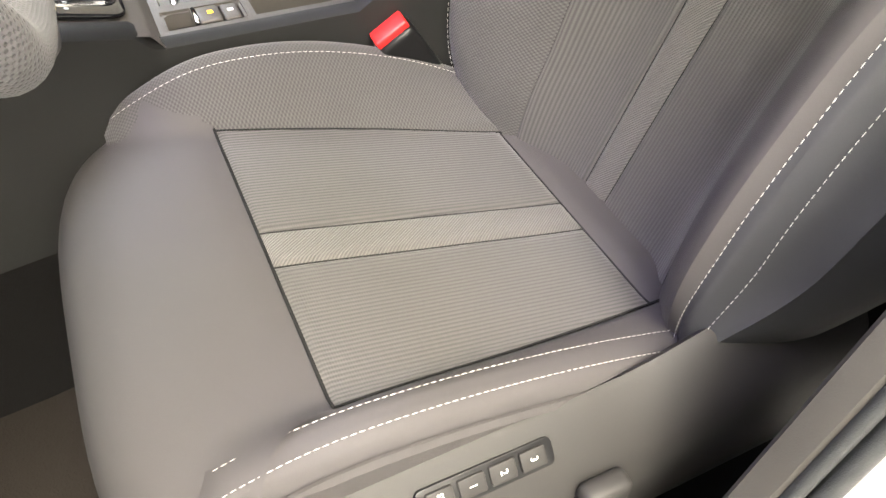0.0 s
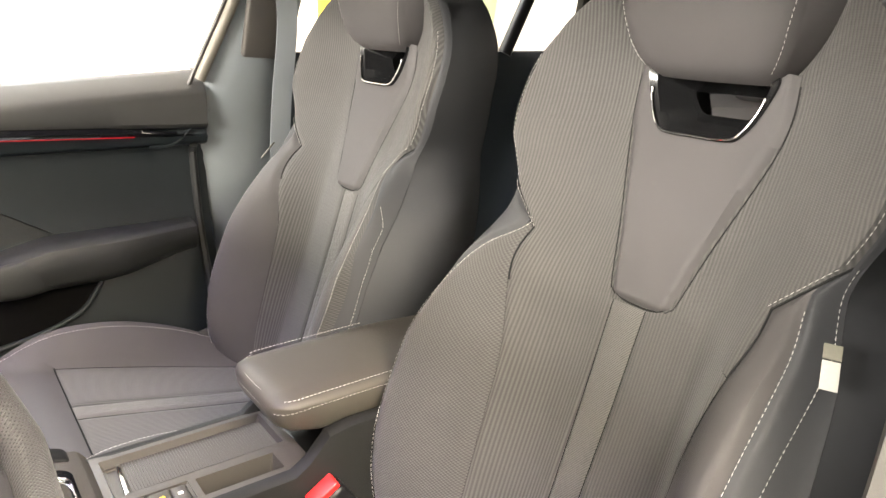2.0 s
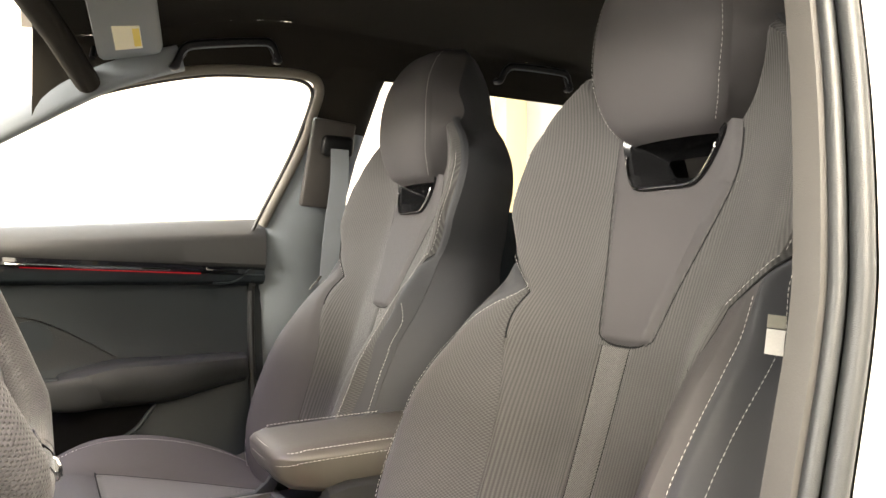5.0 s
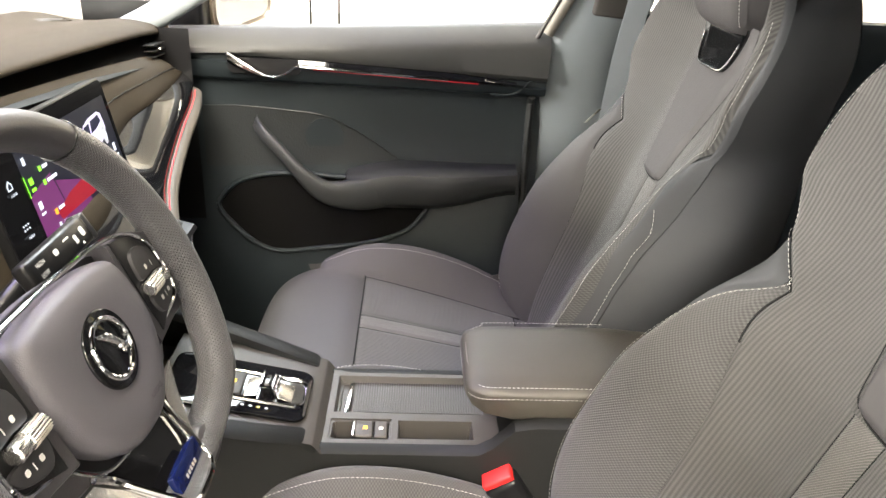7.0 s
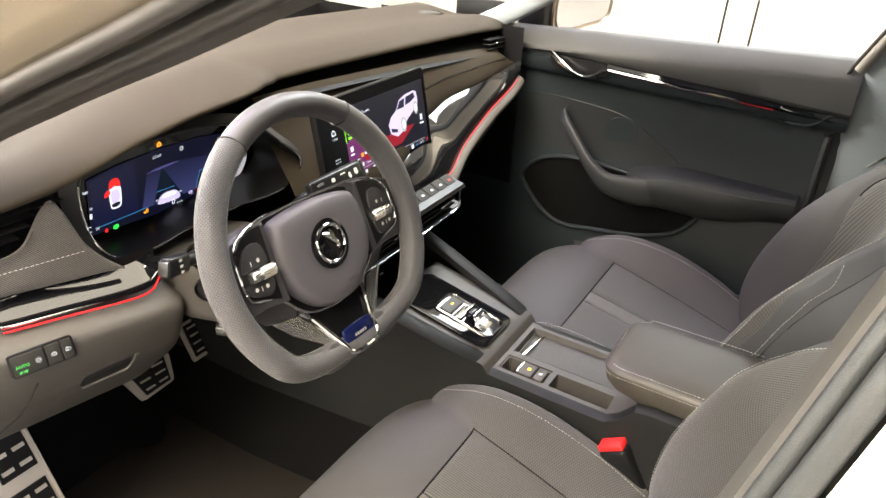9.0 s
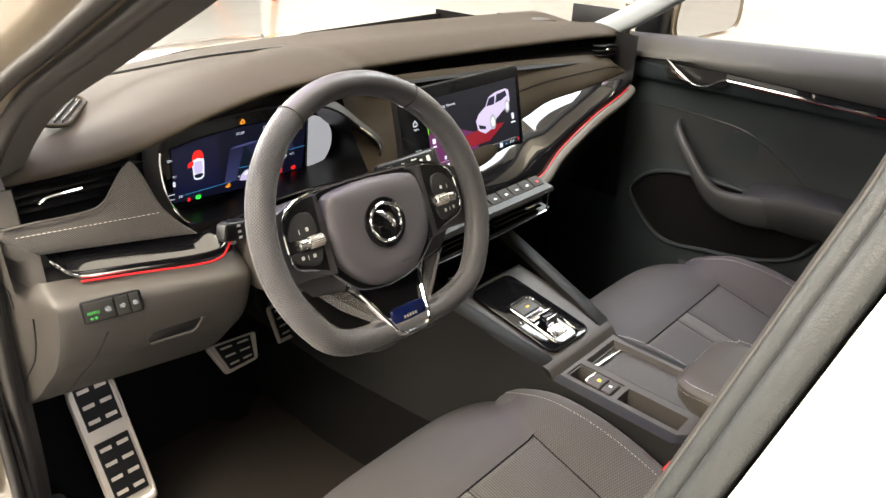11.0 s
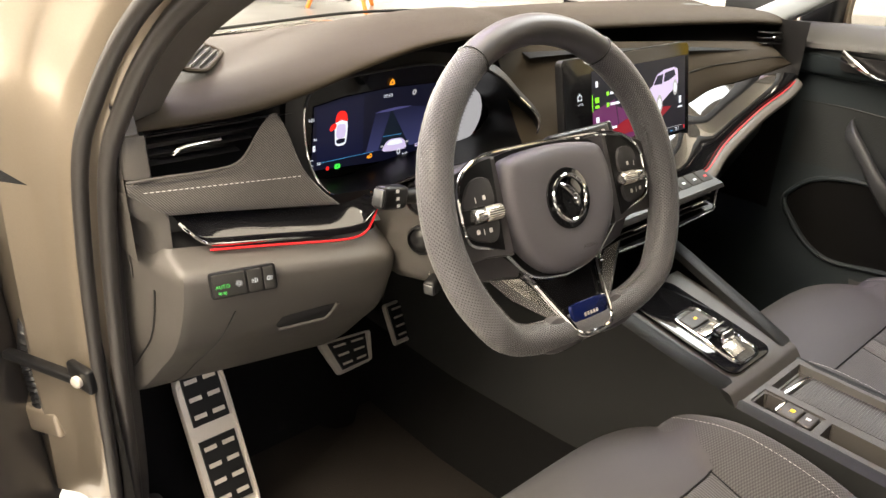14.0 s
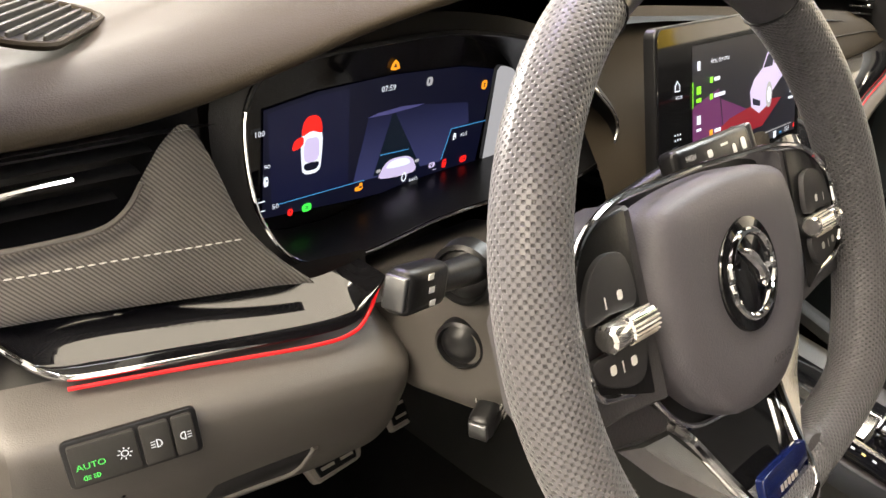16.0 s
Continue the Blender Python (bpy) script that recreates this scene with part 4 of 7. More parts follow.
mesh("speaker", plate([(0.045 * math.cos(a), 0.045 * math.sin(a)) for a in np.linspace(0, 6.283, 32, endpoint=False)], 0.003, Matrix(((0, 0, -1, 0.7835), (-1, 0, 0, -0.02), (0, 1, 0, 0.785), (0, 0, 0, 1)))), DOOR, door, "round black speaker grille")
# pull handle running into the armrest
pull = smooth([(0.755, 0.135, 0.826), (0.715, 0.115, 0.815), (0.695, 0.07, 0.775), (0.68, 0.02, 0.725), (0.68, -0.03, 0.687), (0.688, -0.09, 0.678), (0.70, -0.15, 0.680), (0.722, -0.21, 0.684)], 6)
rows = []
for i, p in enumerate(pull):
    t = (pull[min(i + 1, len(pull) - 1)] - pull[max(i - 1, 0)]).normalized()
    s = Vector((1, 0, 0))
    w = t.cross(s).normalized()
    k = i / (len(pull) - 1)
    hw, hd = 0.013 + 0.024 * step(0.3, 0.8, k), 0.010 + 0.006 * step(0.3, 0.8, k)
    rows.append([p + s * hd * math.copysign(abs(math.cos(g)) ** 0.7, math.cos(g)) + w * hw * math.copysign(abs(math.sin(g)) ** 0.7, math.sin(g)) for g in np.linspace(0, 6.283, 20, endpoint=False)])
mesh("pull_handle", loft(rows), GRIP, door, "grey pull handle")
rows = [[Vector((0.755, -0.06, 0.69))] * 9]
for y in np.linspace(-0.075, -0.475, 24):
    k = step(-0.08, -0.2, y)
    near = 1 - 0.25 * step(-0.11, -0.075, y)
    xo = 0.682 + 0.035 * step(-0.3, -0.49, y)
    zt, zb = 0.716 + 0.018 * k, 0.640 + 0.03 * step(-0.25, -0.48, y)
    rows.append([Vector((0.80 + (x - 0.80) * near, y, 0.69 + (z - 0.69) * near)) for x, z in ((0.80, zt + 0.004), (0.74, zt + 0.002), (xo + 0.02, zt), (xo + 0.006, zt - 0.006), (xo, zt - 0.022), (xo + 0.004, zb + 0.022), (xo + 0.02, zb + 0.004), (xo + 0.05, zb - 0.004), (0.80, zb - 0.012))])
mesh("door_armrest", sheet(rows), GRIP, door, "padded door armrest")
# pocket
pk = smooth([(0.225, 0.62), (0.21, 0.655), (0.165, 0.69), (0.08, 0.708), (-0.05, 0.705), (-0.2, 0.69), (-0.272, 0.66), (-0.25, 0.61), (-0.21, 0.572), (-0.124, 0.541), (0.0, 0.522), (0.084, 0.512), (0.14, 0.53), (0.19, 0.575)], 5, True)
mesh("pocket_lip", tube([Vector((0.735 - 0.012 * step(0.70, 0.55, p.y), p.x, p.y)) for p in pk], 0.006, 8, True), DOOR, door, "moulded rim of the door pocket")
rows = [[Vector((0.735 - 0.012 * step(0.70, 0.55, p.y), p.x, p.y)) for p in pk], [Vector((0.765, p.x * 0.97, 0.61 + (p.y - 0.61) * 0.95)) for p in pk]]
bm = sheet(rows, closed=True)
mesh("pocket_wall", bm, BLACK, door)
# Flat black cap just behind the rim stands in for the pocket's shade.
bm = bmesh.new()
bm.faces.new([bm.verts.new(q) for q in [Vector((0.738 - 0.01 * step(0.7, 0.55, p.y), p.x, p.y)) for p in pk]])
mesh("pocket_shade_cap", bm, CARPET, door, "black cap standing in for shade inside the door pocket")

# ---- window of the door, mirror ----
mirror = thing("door_mirror", "beige metallic door mirror with dark inner side", "wing mirror", (0.93, 0.25, 1.03))
MIR = Matrix(((0.892, 0, -0.452, 0.945), (-0.452, 0, -0.892, 0.190), (0, 1, 0, 1.085), (0, 0, 0, 1)))
mface = smooth([(-0.095, -0.075, 0), (0.03, -0.072, 0), (0.085, -0.058, 0), (0.098, -0.02, 0), (0.092, 0.05, 0), (0.07, 0.075, 0), (-0.05, 0.078, 0), (-0.088, 0.06, 0)], 5, True)
rows = []
for k, s in ((0.0, 0.96), (0.006, 1.06), (-0.03, 1.10), (-0.08, 0.95), (-0.11, 0.6)):
    rows.append([MIR @ Vector((p.x * s, p.y * s, k)) for p in mface])
mesh("housing", loft(rows), PAINT, mirror, "beige metallic housing")
mesh("mirror_glass", plate([(p.x * 0.94, p.y * 0.94) for p in mface], 0.002, MIR @ Matrix.Translation((0, 0, 0.003))), material("mirror_silver", (0.9, 0.9, 0.9), 0.02, 1.0, spread=0.01), mirror, "silvered mirror glass")
mesh("mirror_foot", rbox(0.07, 0.085, 0.10, 0.015, pose(0.845, 0.285, 1.045, 0, 0, -10)), BLACK, mirror, "black inner side of the mirror")
tagged(part("quarter_post", tube([(0.775, 0.322, 1.0), (0.76, 0.318, 1.06), (0.74, 0.31, 1.10)], 0.009, 10), PAINT), "beige painted post of the window corner", "window post", kind="structure")
tagged(part("window_corner", rbox(0.01, 0.16, 0.09, 0.002, pose(0.768, 0.41, 1.03)), BLACK), "black window corner panel", "window corner", kind="structure")

# ---- centre console ----
console = thing("centre_console", "grey plastic centre console with gear selector and tray", "car console", (0, -0.2, 0.27))


def pocket_panel(x0, x1, y0, y1, top, pockets):
    """A panel with rectangular pockets sunk into it; top(y) is its height."""
    xs = sorted({x0, x1, *[v for p in pockets for v in p[:2]]})
    ys = sorted({y0, y1, *[v for p in pockets for v in p[2:4]]})
    bm = bmesh.new()
    quad = lambda *q: bm.faces.new([bm.verts.new(v) for v in q])
    for a, b in zip(xs, xs[1:]):
        for c, d in zip(ys, ys[1:]):
            if any(p[0] <= a and b <= p[1] and p[2] <= c and d <= p[3] for p in pockets):
                continue
            quad((a, c, top(c)), (b, c, top(c)), (b, d, top(d)), (a, d, top(d)))
    for a, b, c, d, dep in pockets:
        e = 0.004
        lo = [(a + e, c + e, top(c) - dep), (b - e, c + e, top(c) - dep), (b - e, d - e, top(d) - dep), (a + e, d - e, top(d) - dep)]
        hi = [(a, c, top(c)), (b, c, top(c)), (b, d, top(d)), (a, d, top(d))]
        for i in range(4):
            quad(hi[i], hi[(i + 1) % 4], lo[(i + 1) % 4], lo[i])
        quad(*lo)
    bmesh.ops.remove_doubles(bm, verts=bm.verts, dist=1e-5)
    rim = [e for e in bm.edges if len(e.link_faces) == 2 and e.calc_face_angle(0) > 0.5]
    bmesh.ops.bevel(bm, geom=rim, offset=0.003, segments=2, affect="EDGES")
    return bm


ct = lambda y: 0.613
mesh("console_top", pocket_panel(-0.082, 0.09, -0.36, -0.112, ct, [(-0.014, 0.074, -0.345, -0.122, 0.014), (-0.069, -0.031, -0.204, -0.122, 0.040), (-0.070, -0.031, -0.322, -0.216, 0.050)]), HARD, console, "", True)
# rolling lid of fine slats, with a bright bar
bm = bmesh.new()
for i in range(52):
    rbox(0.084, 0.0036, 0.004, 0.0003, pose(0.030, -0.148 - i * 0.0038, 0.6015), segs=1, bm=bm)
tagged(mesh("roller_slats", bm, HARD, console, "fine ribbed roller cover"), kind="stuff")
mesh("roller_bar", rbox(0.078, 0.007, 0.005, 0.002, pose(0.030, -0.141, 0.606, 0, 0, -3)), CHROME, console, "chrome pull bar")
brake = mesh("brake_switch", rbox(0.034, 0.026, 0.022, 0.003, pose(-0.050, -0.168, 0.604)), HARD, console, "parking brake switch")
mesh("switch_cap", rbox(0.034, 0.007, 0.022, 0.003, pose(-0.050, -0.1535, 0.606)), CHROME, brake, "chrome switch tip")
mesh("switch_lamp", rbox(0.006, 0.006, 0.0006, 0, pose(-0.050, -0.170, 0.6155)), glow("amber_lamp", (1, 0.6, 0.02), 1.5), brake, "yellow lit symbol")
hold = mesh("hold_switch", rbox(0.034, 0.019, 0.022, 0.003, pose(-0.050, -0.192, 0.603)), HARD, console, "auto hold switch")
mesh("switch_symbol", rbox(0.005, 0.006, 0.0006, 0, pose(-0.050, -0.192, 0.6145)), WHITE, hold)
# body with flanks
rows = []
for y, xl, xr, z in ((-0.66, -0.108, 0.108, 0.672), (-0.40, -0.108, 0.108, 0.672), (-0.372, -0.106, 0.106, 0.665), (-0.345, -0.099, 0.102, 0.628), (-0.325, -0.097, 0.10, 0.614), (-0.112, -0.096, 0.10, 0.613), (-0.10, -0.098, 0.102, 0.616), (-0.085, -0.104, 0.104, 0.634), (-0.02, -0.118, 0.116, 0.652), (0.12, -0.14, 0.14, 0.692), (0.26, -0.155, 0.155, 0.735), (0.36, -0.165, 0.165, 0.765), (0.9, -0.17, 0.17, 0.78)):
    wl = 0.016 if y < -0.1 else 0.028
    rows.append([Vector((x, y, zz)) for x, zz in ((xl - 0.024 - 0.02 * step(-0.3, 0.0, y), 0.445), (xl - 0.016 - 0.02 * step(-0.3, 0.0, y), 0.50), (xl - 0.004 - 0.008 * step(-0.3, 0.0, y), z - 0.06), (xl - 0.003, z - 0.018), (xl - 0.001, z - 0.005), (xl + 0.006, z), (xl + wl, z), (xl + wl + 0.004, z - (0.006 if y < -0.09 else 0.002)), (xl + wl + 0.008, z - (0.022 if y < -0.09 else 0.013)))])
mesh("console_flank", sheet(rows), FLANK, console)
foot = [[Vector((q.x + dx, q.y, zz)) for q, (dx, zz) in zip((r[0],) * 3, ((0.006, 0.455), (0.001, 0.42), (-0.035, 0.25)))] for r in rows]
mesh("carpet_foot", sheet(foot), CARPET, console, "black carpet at the foot of the console")
mesh("carpet_foot", sheet([[Vector((-q.x + 0.004, q.y, q.z)) for q in r] for r in foot]), CARPET, console, "black carpet at the foot of the console")
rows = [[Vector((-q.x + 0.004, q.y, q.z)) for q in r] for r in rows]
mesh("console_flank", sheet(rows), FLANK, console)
mesh("console_well", rbox(0.19, 0.34, 0.02, 0.004, pose(0, -0.53, 0.60)), BLACK, console)
gz = lambda y: 0.630 + 0.19 * (y + 0.09)
# gear selector panel
rows = [[Vector((x, y, gz(y) - 0.002)) for x in np.linspace(-0.10, 0.10, 6)] for y in np.linspace(-0.10, 0.12, 8)]
rows.insert(0, [Vector((q.x, -0.104, 0.622)) for q in rows[0]])
rows.insert(0, [Vector((q.x, -0.113, 0.6095)) for q in rows[0]])
mesh("selector_surround", sheet(rows), HARD, console)
GEAR = Matrix.Translation((-0.008, 0.012, gz(0.012))) @ pose(0, 0, 0, 10.7)
mesh("selector_panel", plate(rrect(0.115, 0.20, 0.018), 0.004, GEAR, 0.0015), GLOSS, console, "gloss black selector panel")
gf = [(p[0], p[1] - 0.031) for p in rrect(0.063, 0.126, 0.015)]
rows = [[GEAR @ Vector((p[0] * k, -0.031 + (p[1] + 0.031) * j, z)) for p in gf] for k, j, z in ((1.03, 1.015, 0.004), (1.02, 1.01, 0.0075), (0.97, 0.985, 0.0085), (0.90, 0.95, 0.0055), (0.89, 0.945, 0.001))]
mesh("selector_frame", sheet([r + r[:1] for r in rows]), CHROME, console, "chrome selector frame")
SATIN_SILVER = material("satin_silver", (0.50, 0.47, 0.42), 0.2, 0.9)
mesh("selector_dish", plate([(p[0] * 0.90, -0.031 + (p[1] + 0.031) * 0.95) for p in gf], 0.0042, GEAR), GLOSS, console, "gloss black selector dish")
button = mesh("start_button", rbox(0.050, 0.026, 0.005, 0.002, GEAR @ pose(0, 0.008, 0.0055)), HARD, console, "grey start button")
mesh("button_lamp", rbox(0.007, 0.004, 0.0006, 0, GEAR @ pose(0.002, 0.008, 0.0084)), glow("amber_symbol", (1, 0.6, 0.02), 1.0), button)
lever = mesh("gear_lever", rbox(0.030, 0.017, 0.020, 0.004, GEAR @ pose(0.0, -0.038, 0.013, -14)), GLOSS, console, "short gloss black gear rocker")
mesh("lever_cap", rbox(0.031, 0.005, 0.019, 0.002, GEAR @ pose(0.0, -0.0495, 0.015, -24)), CHROME, lever, "chrome rocker face")
mesh("lever_rib", rbox(0.0315, 0.004, 0.004, 0.0015, GEAR @ pose(0.0, -0.030, 0.0235, -14)), CHROME, lever, "chrome rocker edge")
mesh("lever_ramp", rbox(0.044, 0.018, 0.002, 0.0008, GEAR @ pose(-0.002, -0.018, 0.0062, -12)), SATIN_SILVER, console, "bright ramp ahead of the rocker")
mesh("lever_ramp", rbox(0.036, 0.022, 0.002, 0.0008, GEAR @ pose(-0.004, -0.066, 0.0066, 10)), SATIN_SILVER, console, "bright ramp behind the rocker")
for i, dx in enumerate((-0.012, -0.004, 0.004, 0.012)):
    mesh("gear_mark", rbox(0.003, 0.004, 0.0004, 0, GEAR @ pose(-0.042, -0.045 + 0.011 * i, 0.0043)), glow("gear_mark_light", (1, 0.75, 0.2) if i == 1 else (0.7, 0.7, 0.7), 0.8), console)
# cubby ahead of the selector
mesh("cubby", sheet([[Vector((x, y, gz(y) - d)) for x in (-0.10, -0.06, 0, 0.06, 0.10)] for y, d in ((0.12, 0.0), (0.135, 0.03), (0.32, 0.045), (0.40, -0.06))]), BLACK, console, "dark charging cubby")
for dx in (-0.02, 0.015):
    mesh("socket_mark", rbox(0.012, 0.004, 0.0008, 0, pose(dx, 0.20, gz(0.20) - 0.034, 10)), WHITE, console)
# armrest
rows = []
for y, s, lo, hi in ((-0.304, 0.62, 0.694, 0.708), (-0.307, 0.76, 0.686, 0.713), (-0.315, 0.89, 0.674, 0.718), (-0.332, 0.97, 0.662, 0.721), (-0.37, 1.0, 0.653, 0.722), (-0.45, 1.0, 0.650, 0.723), (-0.56, 1.0, 0.650, 0.724), (-0.64, 1.0, 0.650, 0.724)):
    ring = []
    for px, pz in rrect(2, 2, 0.42, 5):
        taper = 1 - 0.16 * step(0.2, -1, pz)
        ring.append(Vector((-0.012 + 0.086 * s * px * taper, y, (lo + hi) / 2 + pz * (hi - lo) / 2)))
    rows.append(ring)
mesh("armrest", loft(rows), material("armrest_leather", (0.058, 0.052, 0.043), 0.5, grain=0.2, scale=1100), console, "padded grey armrest")
line = smooth([(-0.0985, -0.64, 0.708), (-0.0985, -0.36, 0.706), (-0.0945, -0.332, 0.703), (-0.086, -0.315, 0.701), (-0.066, -0.306, 0.700), (0, -0.3035, 0.700), (0.046, -0.306, 0.700), (0.062, -0.315, 0.701), (0.0705, -0.332, 0.703), (0.0745, -0.36, 0.706), (0.0745, -0.64, 0.708)], 8)
mesh("armrest_stitching", dashes(line, 0.004, 0.002), THREAD, console, "white seam stitching")
line2 = [Vector((p.x * 0.94, p.y - 0.006, p.z + 0.0145)) for p in line]
mesh("armrest_stitching", dashes(line2, 0.004, 0.002, 0.0006), THREAD, console, "white seam stitching")
mesh("armrest_hinge", rbox(0.15, 0.2, 0.02, 0.005, pose(-0.005, -0.50, 0.64)), BLACK, console)

# ---- belt buckles ----
def buckle(at, turn, label):
    b = thing("belt_buckle", label, "belt buckle", at, "belt buckles")
    m = Matrix.Translation(at) @ turn
    mesh("buckle_body", rbox(0.034, 0.050, 0.085, 0.008, m @ pose(0, 0, -0.047)), BLACK, b)
    mesh("release_button", rbox(0.024, 0.044, 0.012, 0.003, m @ pose(0, 0, -0.002)), RED, b, "red release button")
    mesh("buckle_stalk", rbox(0.02, 0.032, 0.16, 0.006, m @ pose(0, 0, -0.16)), BLACK, b)
    return b


buckle((-0.118, -0.352, 0.592), pose(0, 0, 0, -34, -6, 0), "red and black seat belt buckle beside the driver's seat")
buckle((0.112, -0.39, 0.600), pose(0, 0, 0, -34, 6, 0), "red and black seat belt buckle beside the passenger seat")

# ---- dashboard ----
dash = thing("dashboard", "dark grey dashboard with gloss black trim and red light line", "dashboard", (0, 0.5, 0.6))
lip_z = curve1([(-0.745, 1.008), (-0.635, 1.014), (-0.574, 1.024), (-0.518, 1.042), (-0.459, 1.063), (-0.39, 1.079), (-0.30, 1.083), (-0.22, 1.079), (-0.16, 1.066), (-0.10, 1.062), (-0.04, 1.060), (0.25, 1.047), (0.545, 1.030), (0.67, 1.018), (0.74, 1.01)])
lip_y = curve1([(-0.745, 0.306), (-0.6, 0.272), (-0.5, 0.243), (-0.39, 0.218), (-0.28, 0.225), (-0.20, 0.262), (-0.15, 0.292), (-0.10, 0.30), (0.3, 0.30), (0.6, 0.302), (0.74, 0.315)])
wind_y = lambda x: 0.95 - 0.42 * x * x
rows = []
for x in np.linspace(-0.74, 0.735, 110):
    ly, lz = lip_y(x), lip_z(x)
    hood = step(-0.6, -0.42, x) * (1 - step(-0.22, -0.12, x))
    h = 0.004 * hood
    wy = wind_y(x)
    sec = smooth([(wy, 0.985, 0), (wy - 0.06, 1.010, 0), ((wy + ly) / 2 + 0.08, 1.045 + 0.4 * h, 0), (ly + 0.16, lz + 0.022 + h - 0.008 * hood, 0), (ly + 0.08, lz + 0.029 + h * 0.6 - 0.010 * hood, 0), (ly + 0.03, lz + 0.023 - 0.007 * hood, 0), (ly + 0.008, lz + 0.015 - 0.003 * hood, 0), (ly + 0.001, lz + 0.008, 0), (ly + 0.005, lz + 0.002, 0), (ly + 0.03, lz - 0.001, 0), (ly + 0.10, lz - 0.008, 0)], 3)
    rows.append([Vector((x, p.x, p.y)) for p in sec])
mesh("top_pad", sheet(rows), SOFT, dash, "soft grained dash top")
mesh("top_pad_end", loft([[q for q in rows[0]], [q + Vector((0.01, 0, 0)) for q in rows[0]]]), SOFT, dash)
mesh("hood_seam", tube(smooth([(-0.66, 0.56, 1.0635), (-0.5, 0.50, 1.0785), (-0.35, 0.47, 1.0895), (-0.22, 0.47, 1.086), (-0.15, 0.52, 1.073), (-0.1, 0.62, 1.052)], 8), 0.0024, 6), BLACK, dash)
# defroster outlet
for cx, cy, cz, rz, label in ((-0.600, 0.436, 1.056, 56, ""), (0.60, 0.52, 1.040, -38, "")):
    m = pose(cx, cy, cz, 0, 0, rz) @ pose(0, 0, 0, 14 if cx < 0 else -3, 0, 0)
    mesh("defroster_frame", tube([m @ Vector((p[0], p[1], 0.003)) for p in rrect(0.15, 0.06, 0.026)], 0.003, 8, True), SOFT, dash)
    mesh("defroster_dark", plate(rrect(0.15, 0.06, 0.026), 0.003, m), BLACK, dash)
    for i in range(6):
        mesh("defroster_slat", rbox(0.135 - 0.012 * abs(i - 2.5), 0.0022, 0.006, 0.0006, m @ pose(0, -0.022 + 0.0088 * i, 0.004), segs=1), HARD, dash)

base_y = lambda x: 0.245 - 0.25 * (x + 0.5)
dl = lambda x, z, out=0.0: Vector((x, base_y(x) - out, z))
# outlet at the driver's end
mesh("outlet_cavity", sheet([[Vector((x, base_y(x) + 0.05, z)) for x in np.linspace(-0.735, -0.55, 10)] for z in (0.93, 1.03)]), BLACK, dash)
mesh("outlet_surround", sheet([[dl(x, zt * (1 - k) + (zt - 0.012) * k, -0.012 * k * 4) for x, zt in zip(np.linspace(-0.735, -0.56, 12), [1.006 + 0.012 * i / 11 for i in range(12)])] for k in (0, 0.5, 1)]), BLACK, dash)
for z0, z1, x1 in ((0.9745, 0.981, -0.618), (0.986, 0.994, -0.604), (0.998, 1.006, -0.596)):
    bm = loft([[dl(x, z0 + (z1 - z0) * (x + 0.713) / (x1 + 0.713) + dz, -dy) for dy, dz in ((0.002, 0.0), (0.008, 0.0016), (0.020, 0.002), (0.020, -0.002), (0.008, -0.0016))] for x in np.linspace(-0.713, x1, 8)])
    mesh("outlet_slat", bm, BLACK, dash, "slim outlet slat")
mesh("outlet_tab", tube(smooth([dl(-0.688, 0.986, 0.002), dl(-0.680, 0.9935, 0.006), dl(-0.66, 0.997, 0.007), dl(-0.640, 0.9985, 0.006)], 5), 0.0028, 8, flat=0.8), CHROME, dash, "chrome outlet tab")
rows = [[dl(x, z, o) for z in np.linspace(0.963, 1.010, 8)] for x, o in ((-0.741, -0.03), (-0.740, -0.008), (-0.737, 0.0), (-0.730, 0.003), (-0.714, 0.003), (-0.712, 0.0), (-0.712, -0.02))]
mesh("outlet_end_frame", sheet(rows), HARD, dash, "satin grey outlet end")
rows = [[dl(x, z, o) for z, o in ((1.010, 0.004), (1.012, 0.006), (1.040, 0.0), (1.046, -0.01))] for x in (-0.740, -0.735, -0.728, -0.72)]
mesh("dash_tip", sheet(rows), HARD, dash)
mesh("outlet_strip", tube(smooth([dl(-0.738, 0.9605, 0.004), dl(-0.70, 0.9625, 0.004), dl(-0.663, 0.963, 0.004), dl(-0.632, 0.966, 0.004), dl(-0.617, 0.975, 0.004), dl(-0.606, 0.990, 0.003)], 6), 0.0018, 8), HARD, dash, "thin outlet strip")
# woven panel
top_z = curve1([(-0.738, 0.957), (-0.70, 0.960), (-0.663, 0.961), (-0.635, 0.963), (-0.617, 0.972), (-0.604, 0.990), (-0.59, 1.010), (-0.576, 1.019), (-0.565, 0.998), (-0.55, 0.952), (-0.53, 0.922), (-0.511, 0.902)])
bot_z = curve1([(-0.738, 0.945), (-0.72, 0.928), (-0.705, 0.916), (-0.646, 0.911), (-0.511, 0.899)])
rows, uvs = [], []
for x in np.linspace(-0.738, -0.511, 60):
    a, b = bot_z(x), top_z(x)
    rows.append([dl(x, a + (b - a) * t, 0.007 * math.sin(math.pi * min(max(t, 0), 1)) ** 0.5 - 0.004) for t in np.linspace(0, 1, 14)])
    uvs.append([(x, a + (b - a) * t) for t in np.linspace(0, 1, 14)])
CLOTH = weave("dash_twill_cloth", (0.035, 0.033, 0.031), (0.13, 0.12, 0.11), 0.0028, "twill", depth=0.5)
mesh("woven_panel", sheet(rows, uvs), CLOTH, dash, "woven grey cloth trim with stitching")
